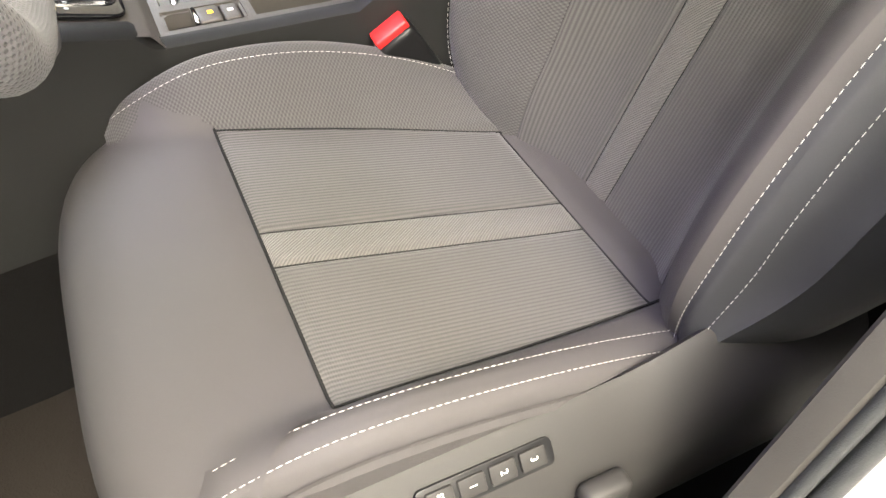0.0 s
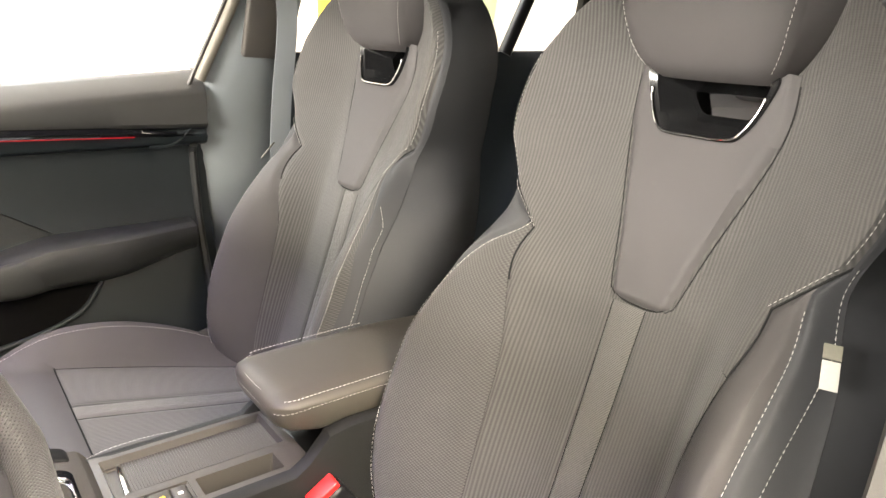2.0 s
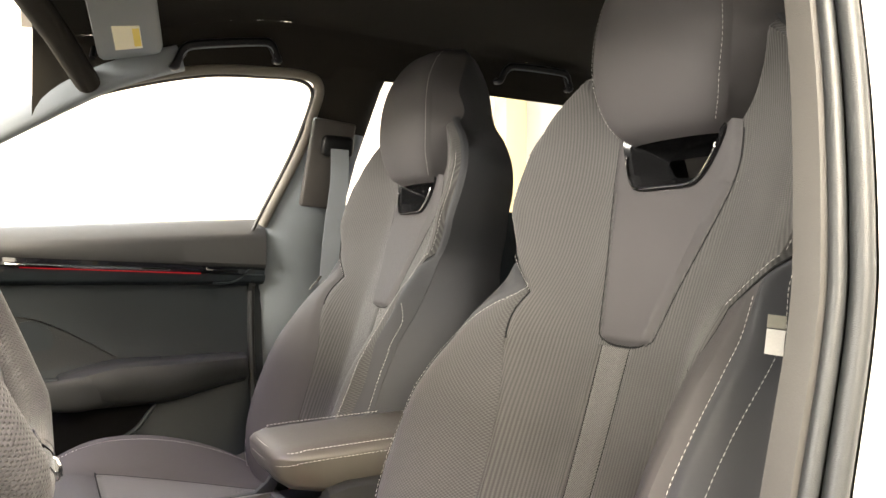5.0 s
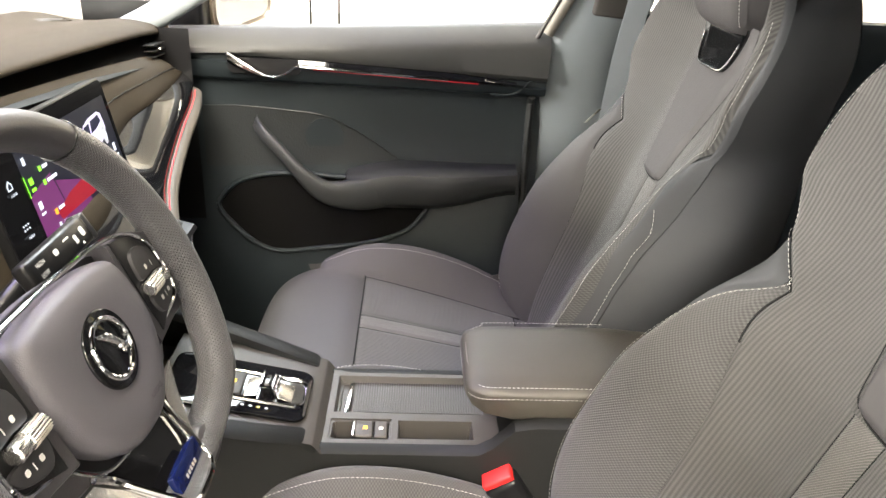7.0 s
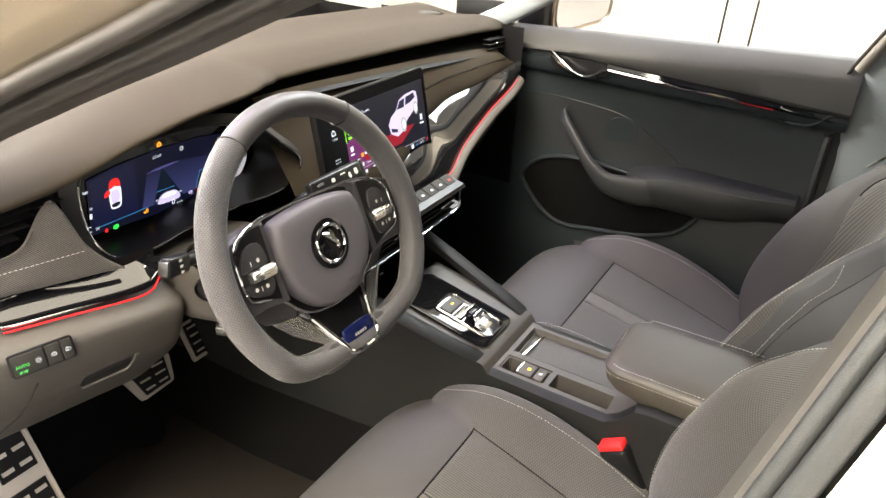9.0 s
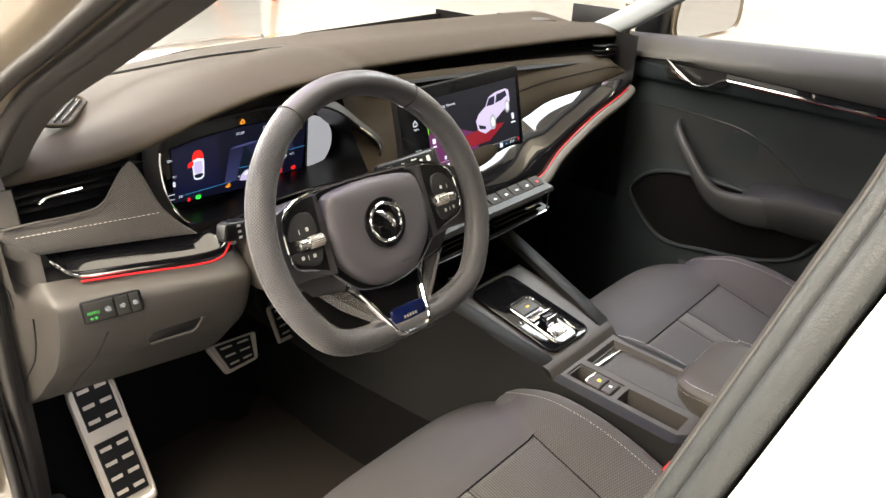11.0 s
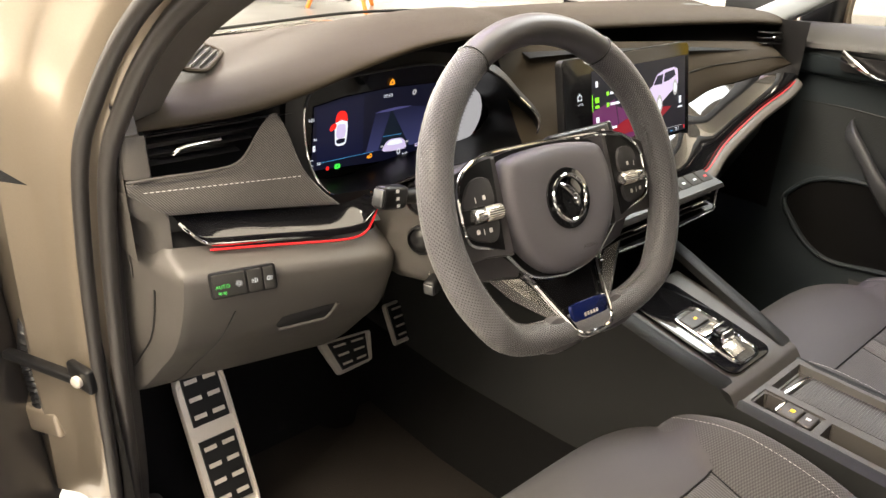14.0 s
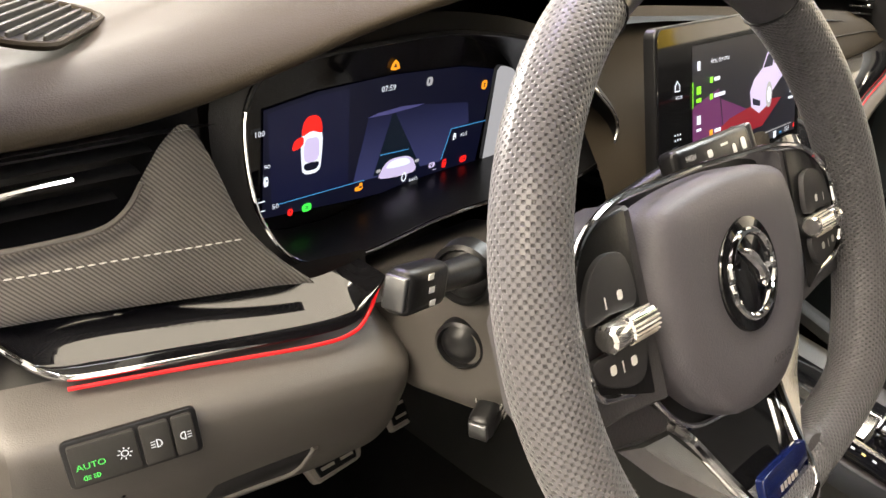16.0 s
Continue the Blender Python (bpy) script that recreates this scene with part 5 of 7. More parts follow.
mesh("panel_stitching", dashes([dl(x, 0.9475 - 0.02 * (x + 0.73), 0.0045) for x in np.linspace(-0.725, -0.553, 40)], 0.004, 0.002, 0.0006), THREAD, dash, "pale seam stitching")
rows = []
for z in np.linspace(0.862, 0.946, 14):
    xc = float(np.interp(z, (0.862, 0.916, 0.930, 0.946), (-0.706, -0.705, -0.721, -0.737)))
    c = dl(xc, z, 0.0)
    rows.append([Vector((-0.7405, c.y + 0.30, z)), Vector((-0.740, c.y + 0.10, z)), Vector((min(xc - 0.004, -0.7395 + 0.02 * step(0.93, 0.90, z)), c.y + 0.014, z)), c, dl(min(xc + 0.004, -0.698), z, 0.0), dl(-0.697, z, -0.02)])
mesh("trim_backing", sheet(rows), HARD, dash, "grey end cover behind the trim strip")
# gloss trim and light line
# Black sheet stands in for the shade below the woven panel's overhang.
mesh("trim_shade_sheet", sheet([[dl(x, z, o) for z, o in ((0.868, -0.004), (0.885, -0.026), (bot_z(x) + 0.004, -0.026))] for x in np.linspace(-0.70, -0.455, 30)]), BLACK, dash, "black sheet standing in for shade behind the trim strip")
tt = curve1([(-0.692, 0.909), (-0.637, 0.905), (-0.516, 0.892), (-0.473, 0.897), (-0.464, 0.900)])
tb = curve1([(-0.692, 0.903), (-0.668, 0.879), (-0.60, 0.871), (-0.523, 0.864), (-0.488, 0.866), (-0.476, 0.880), (-0.464, 0.897)])
rows = [[dl(x, tb(x) + (tt(x) - tb(x)) * t, 0.012 - 0.001 * t - 0.031 * max(t - 0.28, 0) / 0.72) for t in (0, 0.1, 0.2, 0.26, 0.29, 0.34, 0.5, 0.65, 0.8, 0.92, 1.0)] for x in np.linspace(-0.692, -0.464, 50)]
mesh("gloss_trim", sheet(rows), GLOSS, dash, "gloss black trim strip")
mesh("trim_edge", tube(smooth([dl(-0.694, 0.908, 0.006), dl(-0.685, 0.896, 0.010), dl(-0.672, 0.883, 0.012), dl(-0.655, 0.8775, 0.012), dl(-0.60, 0.872, 0.011), dl(-0.55, 0.8675, 0.010)], 5), 0.002, 8), CHROME, dash, "bright trim edge")
mesh("light_line", tube(smooth([dl(-0.668, 0.8735, 0.0145), dl(-0.60, 0.8675, 0.016), dl(-0.523, 0.860, 0.018), dl(-0.492, 0.861, 0.016), dl(-0.476, 0.871, 0.010), dl(-0.466, 0.888, 0.006)], 6), 0.0014, 8), REDGLOW, dash, "red glowing light line")
# knee panel with switches
gz_k = curve1([(0.61, 0.135), (0.65, 0.085), (0.70, 0.035), (0.75, -0.012), (0.80, -0.036), (0.845, -0.044), (0.858, -0.036), (0.868, -0.012), (0.876, 0.0), (0.90, 0.004)])
crease_x = curve1([(0.615, -0.732), (0.65, -0.729), (0.79, -0.714), (0.876, -0.706), (0.90, -0.709)])
rows = []
for z in np.linspace(0.615, 0.874, 44):
    xc = crease_x(z)
    drop = -0.09 * step(0.79, 0.855, z)
    front = lambda x: Vector((x, 0.25 - 0.22 * (x + 0.5) + gz_k(z) + 0.05 * step(-0.475, -0.43, x) ** 1.5, z + drop * (max(x, -0.70) + 0.668)))
    c = front(xc)
    row = [c + Vector((-0.738 - xc + dx, dy, 0)) for dx, dy in ((-0.002, 0.30), (0.0, 0.16), (0.003, 0.08))]
    row += [c + Vector((-0.006, 0.012, 0)), c + Vector((-0.0015, 0.002, 0)), c + Vector((0.003, 0.0, 0))]
    rows.append(row + [front(x) for x in np.linspace(xc + 0.008, -0.43, 44)])
mesh("knee_panel", sheet(rows), HARD, dash, "grey knee panel with a creased corner")
mesh("cover_gap", tube([r[2].lerp(r[3], 0.45) + Vector((-0.0006, -0.0006, 0)) for r in rows[2:36]], 0.0012, 6, up=(1, 0, 0)), BLACK, dash)
mesh("emblem_mark", rbox(0.0012, 0.020, 0.045, 0.0005, Matrix.Translation(rows[39][1].lerp(rows[39][2], 0.75)) @ pose(0, 0, 0, 0, 0, -8)), HARD, dash, "embossed mark on the dash end cover")
mesh("dash_end_upper", sheet([[Vector((-0.739, y, z)) for y in (base_y(-0.739), 0.40, 0.6)] for z in (0.865, 0.95, 1.045)]), HARD, dash)
ky = lambda x, z: 0.25 - 0.22 * (x + 0.5) + gz_k(z)
SW = Matrix(((0.96, 0, -0.2, -0.648), (-0.24, 0.14, -0.96, ky(-0.648, 0.842) - 0.001), (0.0, 0.99, 0.14, 0.842), (0, 0, 0, 1)))
mesh("switch_bezel", plate(rrect(0.076, 0.032, 0.004), 0.003, SW, 0.001), BLACK, dash)
SWITCH = material("switch_face", (0.02, 0.019, 0.018), 0.6, spec=0.2)
for cx, w in ((-0.0165, 0.037), (0.0125, 0.017), (0.0285, 0.0125)):
    mesh("light_switch", plate([(p[0] + cx, p[1]) for p in rrect(w, 0.027, 0.002)], 0.0055, SW, 0.001), SWITCH, dash, "light switch key")
GREEN = glow("green_symbol", (0.1, 1.0, 0.15), 0.4)
PALE = glow("pale_symbol", (0.8, 0.85, 0.9), 0.6)
# Flat black plate stands in for the shade of the pull's hollow.
pocket_m = Matrix(((0.96, 0, -0.2, -0.565), (-0.24, -0.3, -0.9, ky(-0.565, 0.765) + 0.002), (0.0, 0.95, -0.3, 0.765), (0, 0, 0, 1)))
mesh("pull_hollow_shade", plate([(0.036, 0.012), (-0.034, 0.010), (-0.040, -0.008), (-0.036, -0.012), (0.026, -0.010), (0.032, -0.004)], 0.004, pocket_m, 0.001), BLACK, dash)
mesh("pull_lip", tube([pocket_m @ Vector((p[0], p[1], 0.003)) for p in ((0.038, 0.013), (0.030, -0.006), (0.022, -0.012), (-0.037, -0.0135))], 0.003, 8), HARD, dash)
gap_x = curve1([(0.62, -0.690), (0.66, -0.686), (0.70, -0.682), (0.75, -0.672), (0.80, -0.657)])
mesh("panel_gap", tube([Vector((gap_x(z), ky(gap_x(z), z) - 0.0004, z - 0.09 * step(0.79, 0.855, z) * (gap_x(z) + 0.668))) for z in np.linspace(0.62, 0.80, 40)], 0.0011, 6), BLACK, dash)

# instrument cluster
bez = smooth([(-0.529, 0.289, 0.982), (-0.524, 0.288, 1.020), (-0.50, 0.285, 1.040), (-0.42, 0.274, 1.049), (-0.344, 0.264, 1.050), (-0.258, 0.252, 1.032), (-0.205, 0.245, 0.992), (-0.166, 0.240, 0.955), (-0.171, 0.241, 0.926), (-0.213, 0.246, 0.907), (-0.30, 0.259, 0.906), (-0.37, 0.268, 0.902), (-0.42, 0.274, 0.893), (-0.45, 0.278, 0.890), (-0.497, 0.284, 0.897), (-0.522, 0.288, 0.935)], 5, True)
cl_y = lambda z: 0.325 - 0.15 * (z - 0.97)
inner = []
for p in bez:
    x = -0.347 + (p.x + 0.347) * 0.955 if p.x < -0.3 else -0.347 + (p.x + 0.347) * 0.90
    z = 0.966 + (p.z - 0.966) * 0.90
    inner.append(Vector((x, cl_y(z), z)))
mid = [a.lerp(b, 0.5) + Vector((0, 0.004, 0)) for a, b in zip(bez, inner)]
mesh("cluster_wall", sheet([bez, mid, inner], closed=True), BLACK, dash)
mesh("cluster_bezel", tube((bez + bez)[30:85], 0.0017, 8), CHROME, dash, "thin chrome lower cluster bezel")
mesh("cluster_rim", tube((bez + bez)[4:31], 0.0022, 8), BLACK, dash, "black upper cluster rim")
outer = [Vector((-0.347 + (p.x + 0.347) * 1.10, p.y + 0.012, 0.966 + (p.z - 0.966) * 1.16)) for p in bez]
mesh("cluster_surround", sheet([bez, [a.lerp(b, 0.5) for a, b in zip(bez, outer)], outer], closed=True), material("cluster_collar_plastic", (0.020, 0.019, 0.018), 0.5, grain=0.2, scale=1000, spec=0.4), dash, "dark plastic cluster collar")
bm = bmesh.new()
bm.faces.new([bm.verts.new(q + Vector((0, 0.001, 0))) for q in inner])
mesh("cluster_glass", bm, GLOSS, dash, "gloss black cluster glass")

# dash middle and passenger side
pz_t = curve1([(-0.20, 1.05), (-0.04, 1.045), (0.25, 1.022), (0.51, 1.000), (0.60, 0.99), (0.655, 0.975), (0.70, 0.950)])
pz_b = curve1([(-0.20, 0.87), (0.0, 0.872), (0.1, 0.885), (0.17, 0.912), (0.257, 0.914), (0.353, 0.930), (0.46, 0.935), (0.6, 0.940), (0.70, 0.940)])
py = curve1([(-0.20, 0.275), (0.0, 0.268), (0.3, 0.275), (0.6, 0.270), (0.66, 0.278), (0.70, 0.290)])
gb = curve1([(-0.20, 0.838), (0.0, 0.833), (0.1, 0.830), (0.17, 0.822), (0.22, 0.822), (0.26, 0.830), (0.30, 0.843), (0.37, 0.862), (0.476, 0.886), (0.62, 0.906), (0.70, 0.914)])
gy = curve1([(-0.20, 0.19), (0.0, 0.158), (0.12, 0.150), (0.2, 0.160), (0.3, 0.188), (0.45, 0.208), (0.6, 0.226), (0.70, 0.25)])
rec = lambda x: min(0.9 * (pz_b(x) - gb(x)), py(x) - gy(x) - 0.006)
rows, uvs = [], []
for x in np.linspace(-0.20, 0.70, 80):
    a, b = pz_b(x), pz_t(x)
    rows.append([Vector((x, py(x) - (py(x) - gy(x) - rec(x) + 0.003) * (1 - step(0.0, 0.75, t)) + 0.03 * (2 * t - 1) ** 2 * (1 if t > 0.5 else 0.0) - 0.004 * (1 - step(0, 0.012, abs(t - 0.5))) * -1, a + (b - a) * t)) for t in np.linspace(0, 1, 24)])
    uvs.append([(x, a + (b - a) * t) for t in np.linspace(0, 1, 24)])
mesh("padded_panel", sheet(rows, uvs), SOFT, dash, "padded soft dash panel")
mesh("padded_seam", tube([Vector((x, py(x) - (py(x) - gy(x) - rec(x) + 0.003) * (1 - step(0.0, 0.75, 0.5)) - 0.0005, (pz_b(x) + pz_t(x)) / 2)) for x in np.linspace(0.2, 0.69, 40)], 0.001, 6), BLACK, dash)
# Black sheet laid in the gap below the dash lip for its shade.
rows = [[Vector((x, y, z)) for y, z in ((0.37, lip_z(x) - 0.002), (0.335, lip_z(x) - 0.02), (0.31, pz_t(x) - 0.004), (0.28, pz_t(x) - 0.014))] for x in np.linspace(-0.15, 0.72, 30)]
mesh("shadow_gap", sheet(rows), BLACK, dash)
for i in range(3):
    mesh("outlet_slat", rbox(0.11, 0.02, 0.0025, 0.0008, pose(0.635, 0.30, 1.008 - 0.011 * i, 0, 6, 8), segs=1), BLACK, dash, "slim outlet slat")
mesh("outlet_tab", rbox(0.03, 0.008, 0.005, 0.002, pose(0.63, 0.287, 1.0, 0, 6, 8)), CHROME, dash, "chrome outlet tab")
# gloss band
rows = [[Vector((x, gy(x) + rec(x) * (0.15 * t + 0.85 * t * t), gb(x) + (pz_b(x) - gb(x)) * t)) for t in np.linspace(0, 1, 12)] for x in np.linspace(-0.20, 0.70, 80)]
mesh("gloss_band", sheet(rows), GLOSS, dash, "gloss black trim band")
rows = [[Vector((x, gy(x) - o, gb(x) - d)) for o, d in ((-0.004, 0.001), (0.004, 0.002), (0.012, 0.006), (0.017, 0.012), (0.017, 0.019), (0.010, 0.027), (-0.03, 0.033))] for x in np.linspace(0.16, 0.69, 60)]
mesh("trim_ledge", sheet(rows), material("satin_sand_trim", (0.060, 0.051, 0.040), 0.55), dash, "satin grey ledge under the trim band")
mesh("light_line", tube([Vector((x, gy(x) - 0.004, gb(x) + 0.002)) for x in np.linspace(0.165, 0.66, 60)], 0.0011, 8), REDGLOW, dash, "red glowing light line")
# key row and middle outlets
for i in range(10):
    x = -0.135 + 0.0325 * i
    key = mesh("dash_key", rbox(0.030, 0.026, 0.010, 0.002, pose(x, 0.140 + 0.12 * max(-x, 0), 0.824, 25)), SWITCH, dash, "lit dash key")
    mesh("key_symbol", rbox(0.007, 0.004, 0.0006, 0, pose(x, 0.135 + 0.12 * max(-x, 0), 0.8285, 25)), REDGLOW if i in (4, 9) else PALE, key)
rows = [[Vector((x, y, z)) for y, z in ((0.15, 0.828), (0.112, 0.818), (0.108, 0.812), (0.14, 0.810), (0.16, 0.80), (0.16, 0.782), (0.115, 0.772), (0.12, 0.762), (0.20, 0.74), (0.33, 0.70))] for x in np.linspace(-0.17, 0.18, 8)]
mesh("outlet_block", sheet(rows), BLACK, dash)
for x0 in (-0.155, 0.005):
    for i in range(3):
        mesh("outlet_slat", rbox(0.148, 0.03, 0.0028, 0.0008, pose(x0 + 0.078, 0.132, 0.803 - 0.0105 * i), segs=1), BLACK, dash, "slim outlet slat")
    mesh("outlet_tab", rbox(0.035, 0.006, 0.004, 0.0015, pose(x0 + 0.105, 0.114, 0.794)), CHROME, dash, "chrome outlet tab")
mesh("outlet_rim", tube([(-0.165, 0.112, 0.768), (0.0, 0.108, 0.768), (0.165, 0.112, 0.770), (0.176, 0.118, 0.792), (0.170, 0.114, 0.814)], 0.002, 8), CHROME, dash, "thin chrome outlet rim")
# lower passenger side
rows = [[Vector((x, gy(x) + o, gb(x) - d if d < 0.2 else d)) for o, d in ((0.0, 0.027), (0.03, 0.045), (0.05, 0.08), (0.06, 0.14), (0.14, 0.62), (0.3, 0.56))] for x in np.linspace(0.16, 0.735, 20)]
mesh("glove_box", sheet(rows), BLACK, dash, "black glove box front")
mesh("dash_end", sheet([[Vector((0.702, y, z)) for y in (0.25, 0.35, 0.7)] for z in (0.6, 0.9, 1.03)]), BLACK, dash)
# bulkhead closing the footwells
mesh("bulkhead", sheet([[Vector((x, 0.98, z)) for x in np.linspace(-0.78, 0.78, 4)] for z in (0.25, 0.99)]), BLACK, dash)

# ---- centre screen ----
screen = thing("centre_touchscreen", "wide gloss black touchscreen showing a white car", "screen", (0.025, 0.25, 0.87))
SM = Matrix.Translation((0.025, 0.216, 0.957)) @ pose(0, 0, 0, 79, 0, 0)
mesh("screen_case", plate(rrect(0.330, 0.165, 0.010), 0.012, SM @ Matrix.Translation((0, 0, -0.010)), 0.0015), BLACK, screen)
mesh("screen_glass", plate(rrect(0.326, 0.161, 0.009), 0.0014, SM @ Matrix.Translation((0, 0, 0.0022))), GLOSS, screen, "gloss black screen glass")
mesh("screen_foot", rbox(0.12, 0.05, 0.02, 0.004, pose(0.02, 0.23, 0.872)), GLOSS, screen)

# ---- steering wheel ----
WHEEL = Matrix.Translation((-0.357, 0.020, 0.944)) @ pose(0, 0, 0, 66.5, 0, 0) @ pose(0, 0, 0, 0, 0, -2.4)
wheel = thing("steering_wheel", "dark grey leather sports steering wheel with flat bottom", "steering wheel", (-0.357, 0.03, 0.94))
rim = []
for a in np.linspace(0, 2 * math.pi, 120, endpoint=False):
    x, y = 0.1805 * math.cos(a), 0.007 + 0.1805 * math.sin(a)
    if y < -0.10:
        y = -0.10 - (0.056 * (1 - math.exp(-(-0.10 - y) / 0.045)))
    rim.append(Vector((x, y, -0.001 - 0.011 * step(-0.105, -0.150, y))))


def rim_piece(a0, a1, r, mat, name, label):
    n = len(rim)
    pts = [rim[i % n] for i in range(a0, a1 + 1)]
    rows, uvs, run = [], [], 0
    for i, p in enumerate(pts):
        t = (rim[(a0 + i + 1) % n] - rim[(a0 + i - 1) % n]).normalized()
        s = Vector((t.y, -t.x, 0))
        if i:
            run += (p - pts[i - 1]).length
        rows.append([WHEEL @ (p + s * r * 0.95 * math.cos(g) + Vector((0, 0, 1)) * r * 1.1 * math.sin(g)) for g in np.linspace(0, 2 * math.pi, 22)])
        uvs.append([(run, r * g) for g in np.linspace(0, 2 * math.pi, 22)])
    return mesh(name, sheet(rows, uvs), mat, wheel, label)


rim_piece(19, 41, 0.0176, LEATHER, "rim_top", "smooth leather rim top")
rim_piece(41, 84, 0.0182, PERF, "rim_grip", "perforated leather grip")
rim_piece(96, 139, 0.0182, PERF, "rim_grip", "perforated leather grip")
rim_piece(84, 96, 0.0178, PERF, "rim_bottom", "flat leather rim bottom")
st = bmesh.new()
for sgn in (0, 1):
    seq = list(range(42, 83)) if sgn == 0 else list(range(98, 138))
    for i in seq:
        for k in (0.0, 0.5):
            p = rim[i % 120].lerp(rim[(i + 1) % 120], k)
            t = (rim[(i + 1) % 120] - rim[(i - 1) % 120]).normalized()
            inw = Vector((-t.y, t.x, 0))
            q = p + inw * 0.0174 + Vector((0, 0, 0.006))
            dashes([WHEEL @ (q - t * 0.0016 - Vector((0, 0, 0.003))), WHEEL @ (q + t * 0.0016 + Vector((0, 0, 0.003)))], 0.006, 0.0002, 0.0006, bm=st)
tagged(mesh("rim_stitching", st, material("dark_grey_thread", (0.10, 0.10, 0.10), 0.8), wheel, "grey cross stitching"), kind="stuff")
for i in (41, 19):
    p, t = rim[i], (rim[i + 1] - rim[i - 1]).normalized()
    s = Vector((t.y, -t.x, 0))
    mesh("rim_seam", tube([WHEEL @ (p + s * 0.0176 * math.cos(g) + Vector((0, 0, 0.0198)) * math.sin(g)) for g in np.linspace(0, 6.283, 20, endpoint=False)], 0.001, 6, True), BLACK, wheel)
# hub cover
hub = [(-0.085, 0.044), (-0.066, 0.056), (0.0, 0.061), (0.066, 0.056), (0.085, 0.044), (0.092, 0.010), (0.088, -0.022), (0.068, -0.052), (0.036, -0.076), (0.0, -0.081), (-0.036, -0.076), (-0.068, -0.052), (-0.088, -0.022), (-0.092, 0.010)]
hub = [(p.x, p.y) for p in smooth([(x, y, 0) for x, y in hub], 4, True)]
rows = []
for s, z in ((1.02, -0.05), (1.02, -0.014), (1.0, -0.006), (0.965, -0.001), (0.90, 0.002), (0.76, 0.0042), (0.55, 0.004), (0.32, 0.002)):
    rows.append([WHEEL @ Vector((x * s * 0.92, y * s - 0.004 * (1 - s), z)) for x, y in hub])
# Hub colour is lifted and tinted violet for the violet light on it.
HUBMAT = material("hub_cover_plastic", (0.098, 0.092, 0.104), 0.48, grain=0.3, scale=900)
mesh("airbag_cover", loft(rows), HUBMAT, wheel, "grey airbag cover")
# emblem as plain rings
disc = lambda r, n=40: [(r * math.cos(a), r * math.sin(a)) for a in np.linspace(0, 6.283, n, endpoint=False)]
EM = WHEEL @ Matrix.Translation((0, 0.0, 0.001))
ring_ob = mesh("emblem_ring", plate(disc(0.0345), 0.004, EM, 0.002), GLOSS, wheel, "gloss black ring")
mesh("emblem_edge", tube([EM @ Vector((*p, 0.0045)) for p in disc(0.0255)], 0.0022, 8, True), CHROME, ring_ob, "chrome ring")
mesh("emblem_disc", plate(disc(0.0235), 0.0048, EM, 0.001), GLOSS, ring_ob)
for i in range(4):
    arc = smooth([(-0.013 + 0.004 * i, 0.017 - 0.003 * i, 0.0055), (0.0 + 0.003 * i, 0.010 - 0.004 * i, 0.0062), (0.010, -0.002 - 0.003 * i, 0.0055)], 5)
    mesh("emblem_relief", tube([EM @ p for p in arc], lambda t: 0.0008 + 0.0026 * math.sin(math.pi * t), 8), CHROME, ring_ob, "chrome relief stroke")
POD = WHEEL @ Matrix.Translation((0, 0, -0.006))
KEYMAT = material("wheel_key_plastic", (0.034, 0.033, 0.035), 0.45, spec=0.4)
BLUEGLOSS = material("dark_blue_gloss", (0.004, 0.008, 0.05), 0.07, spread=0.05)
SILVER = material("bright_satin_metal", (0.78, 0.76, 0.74), 0.14, 0.9, spread=0.03)
mesh("hub_base", plate([(x * 1.12, y * 1.1 - 0.001) for x, y in hub], 0.006, WHEEL @ Matrix.Translation((0, 0, -0.03))), BLACK, wheel)
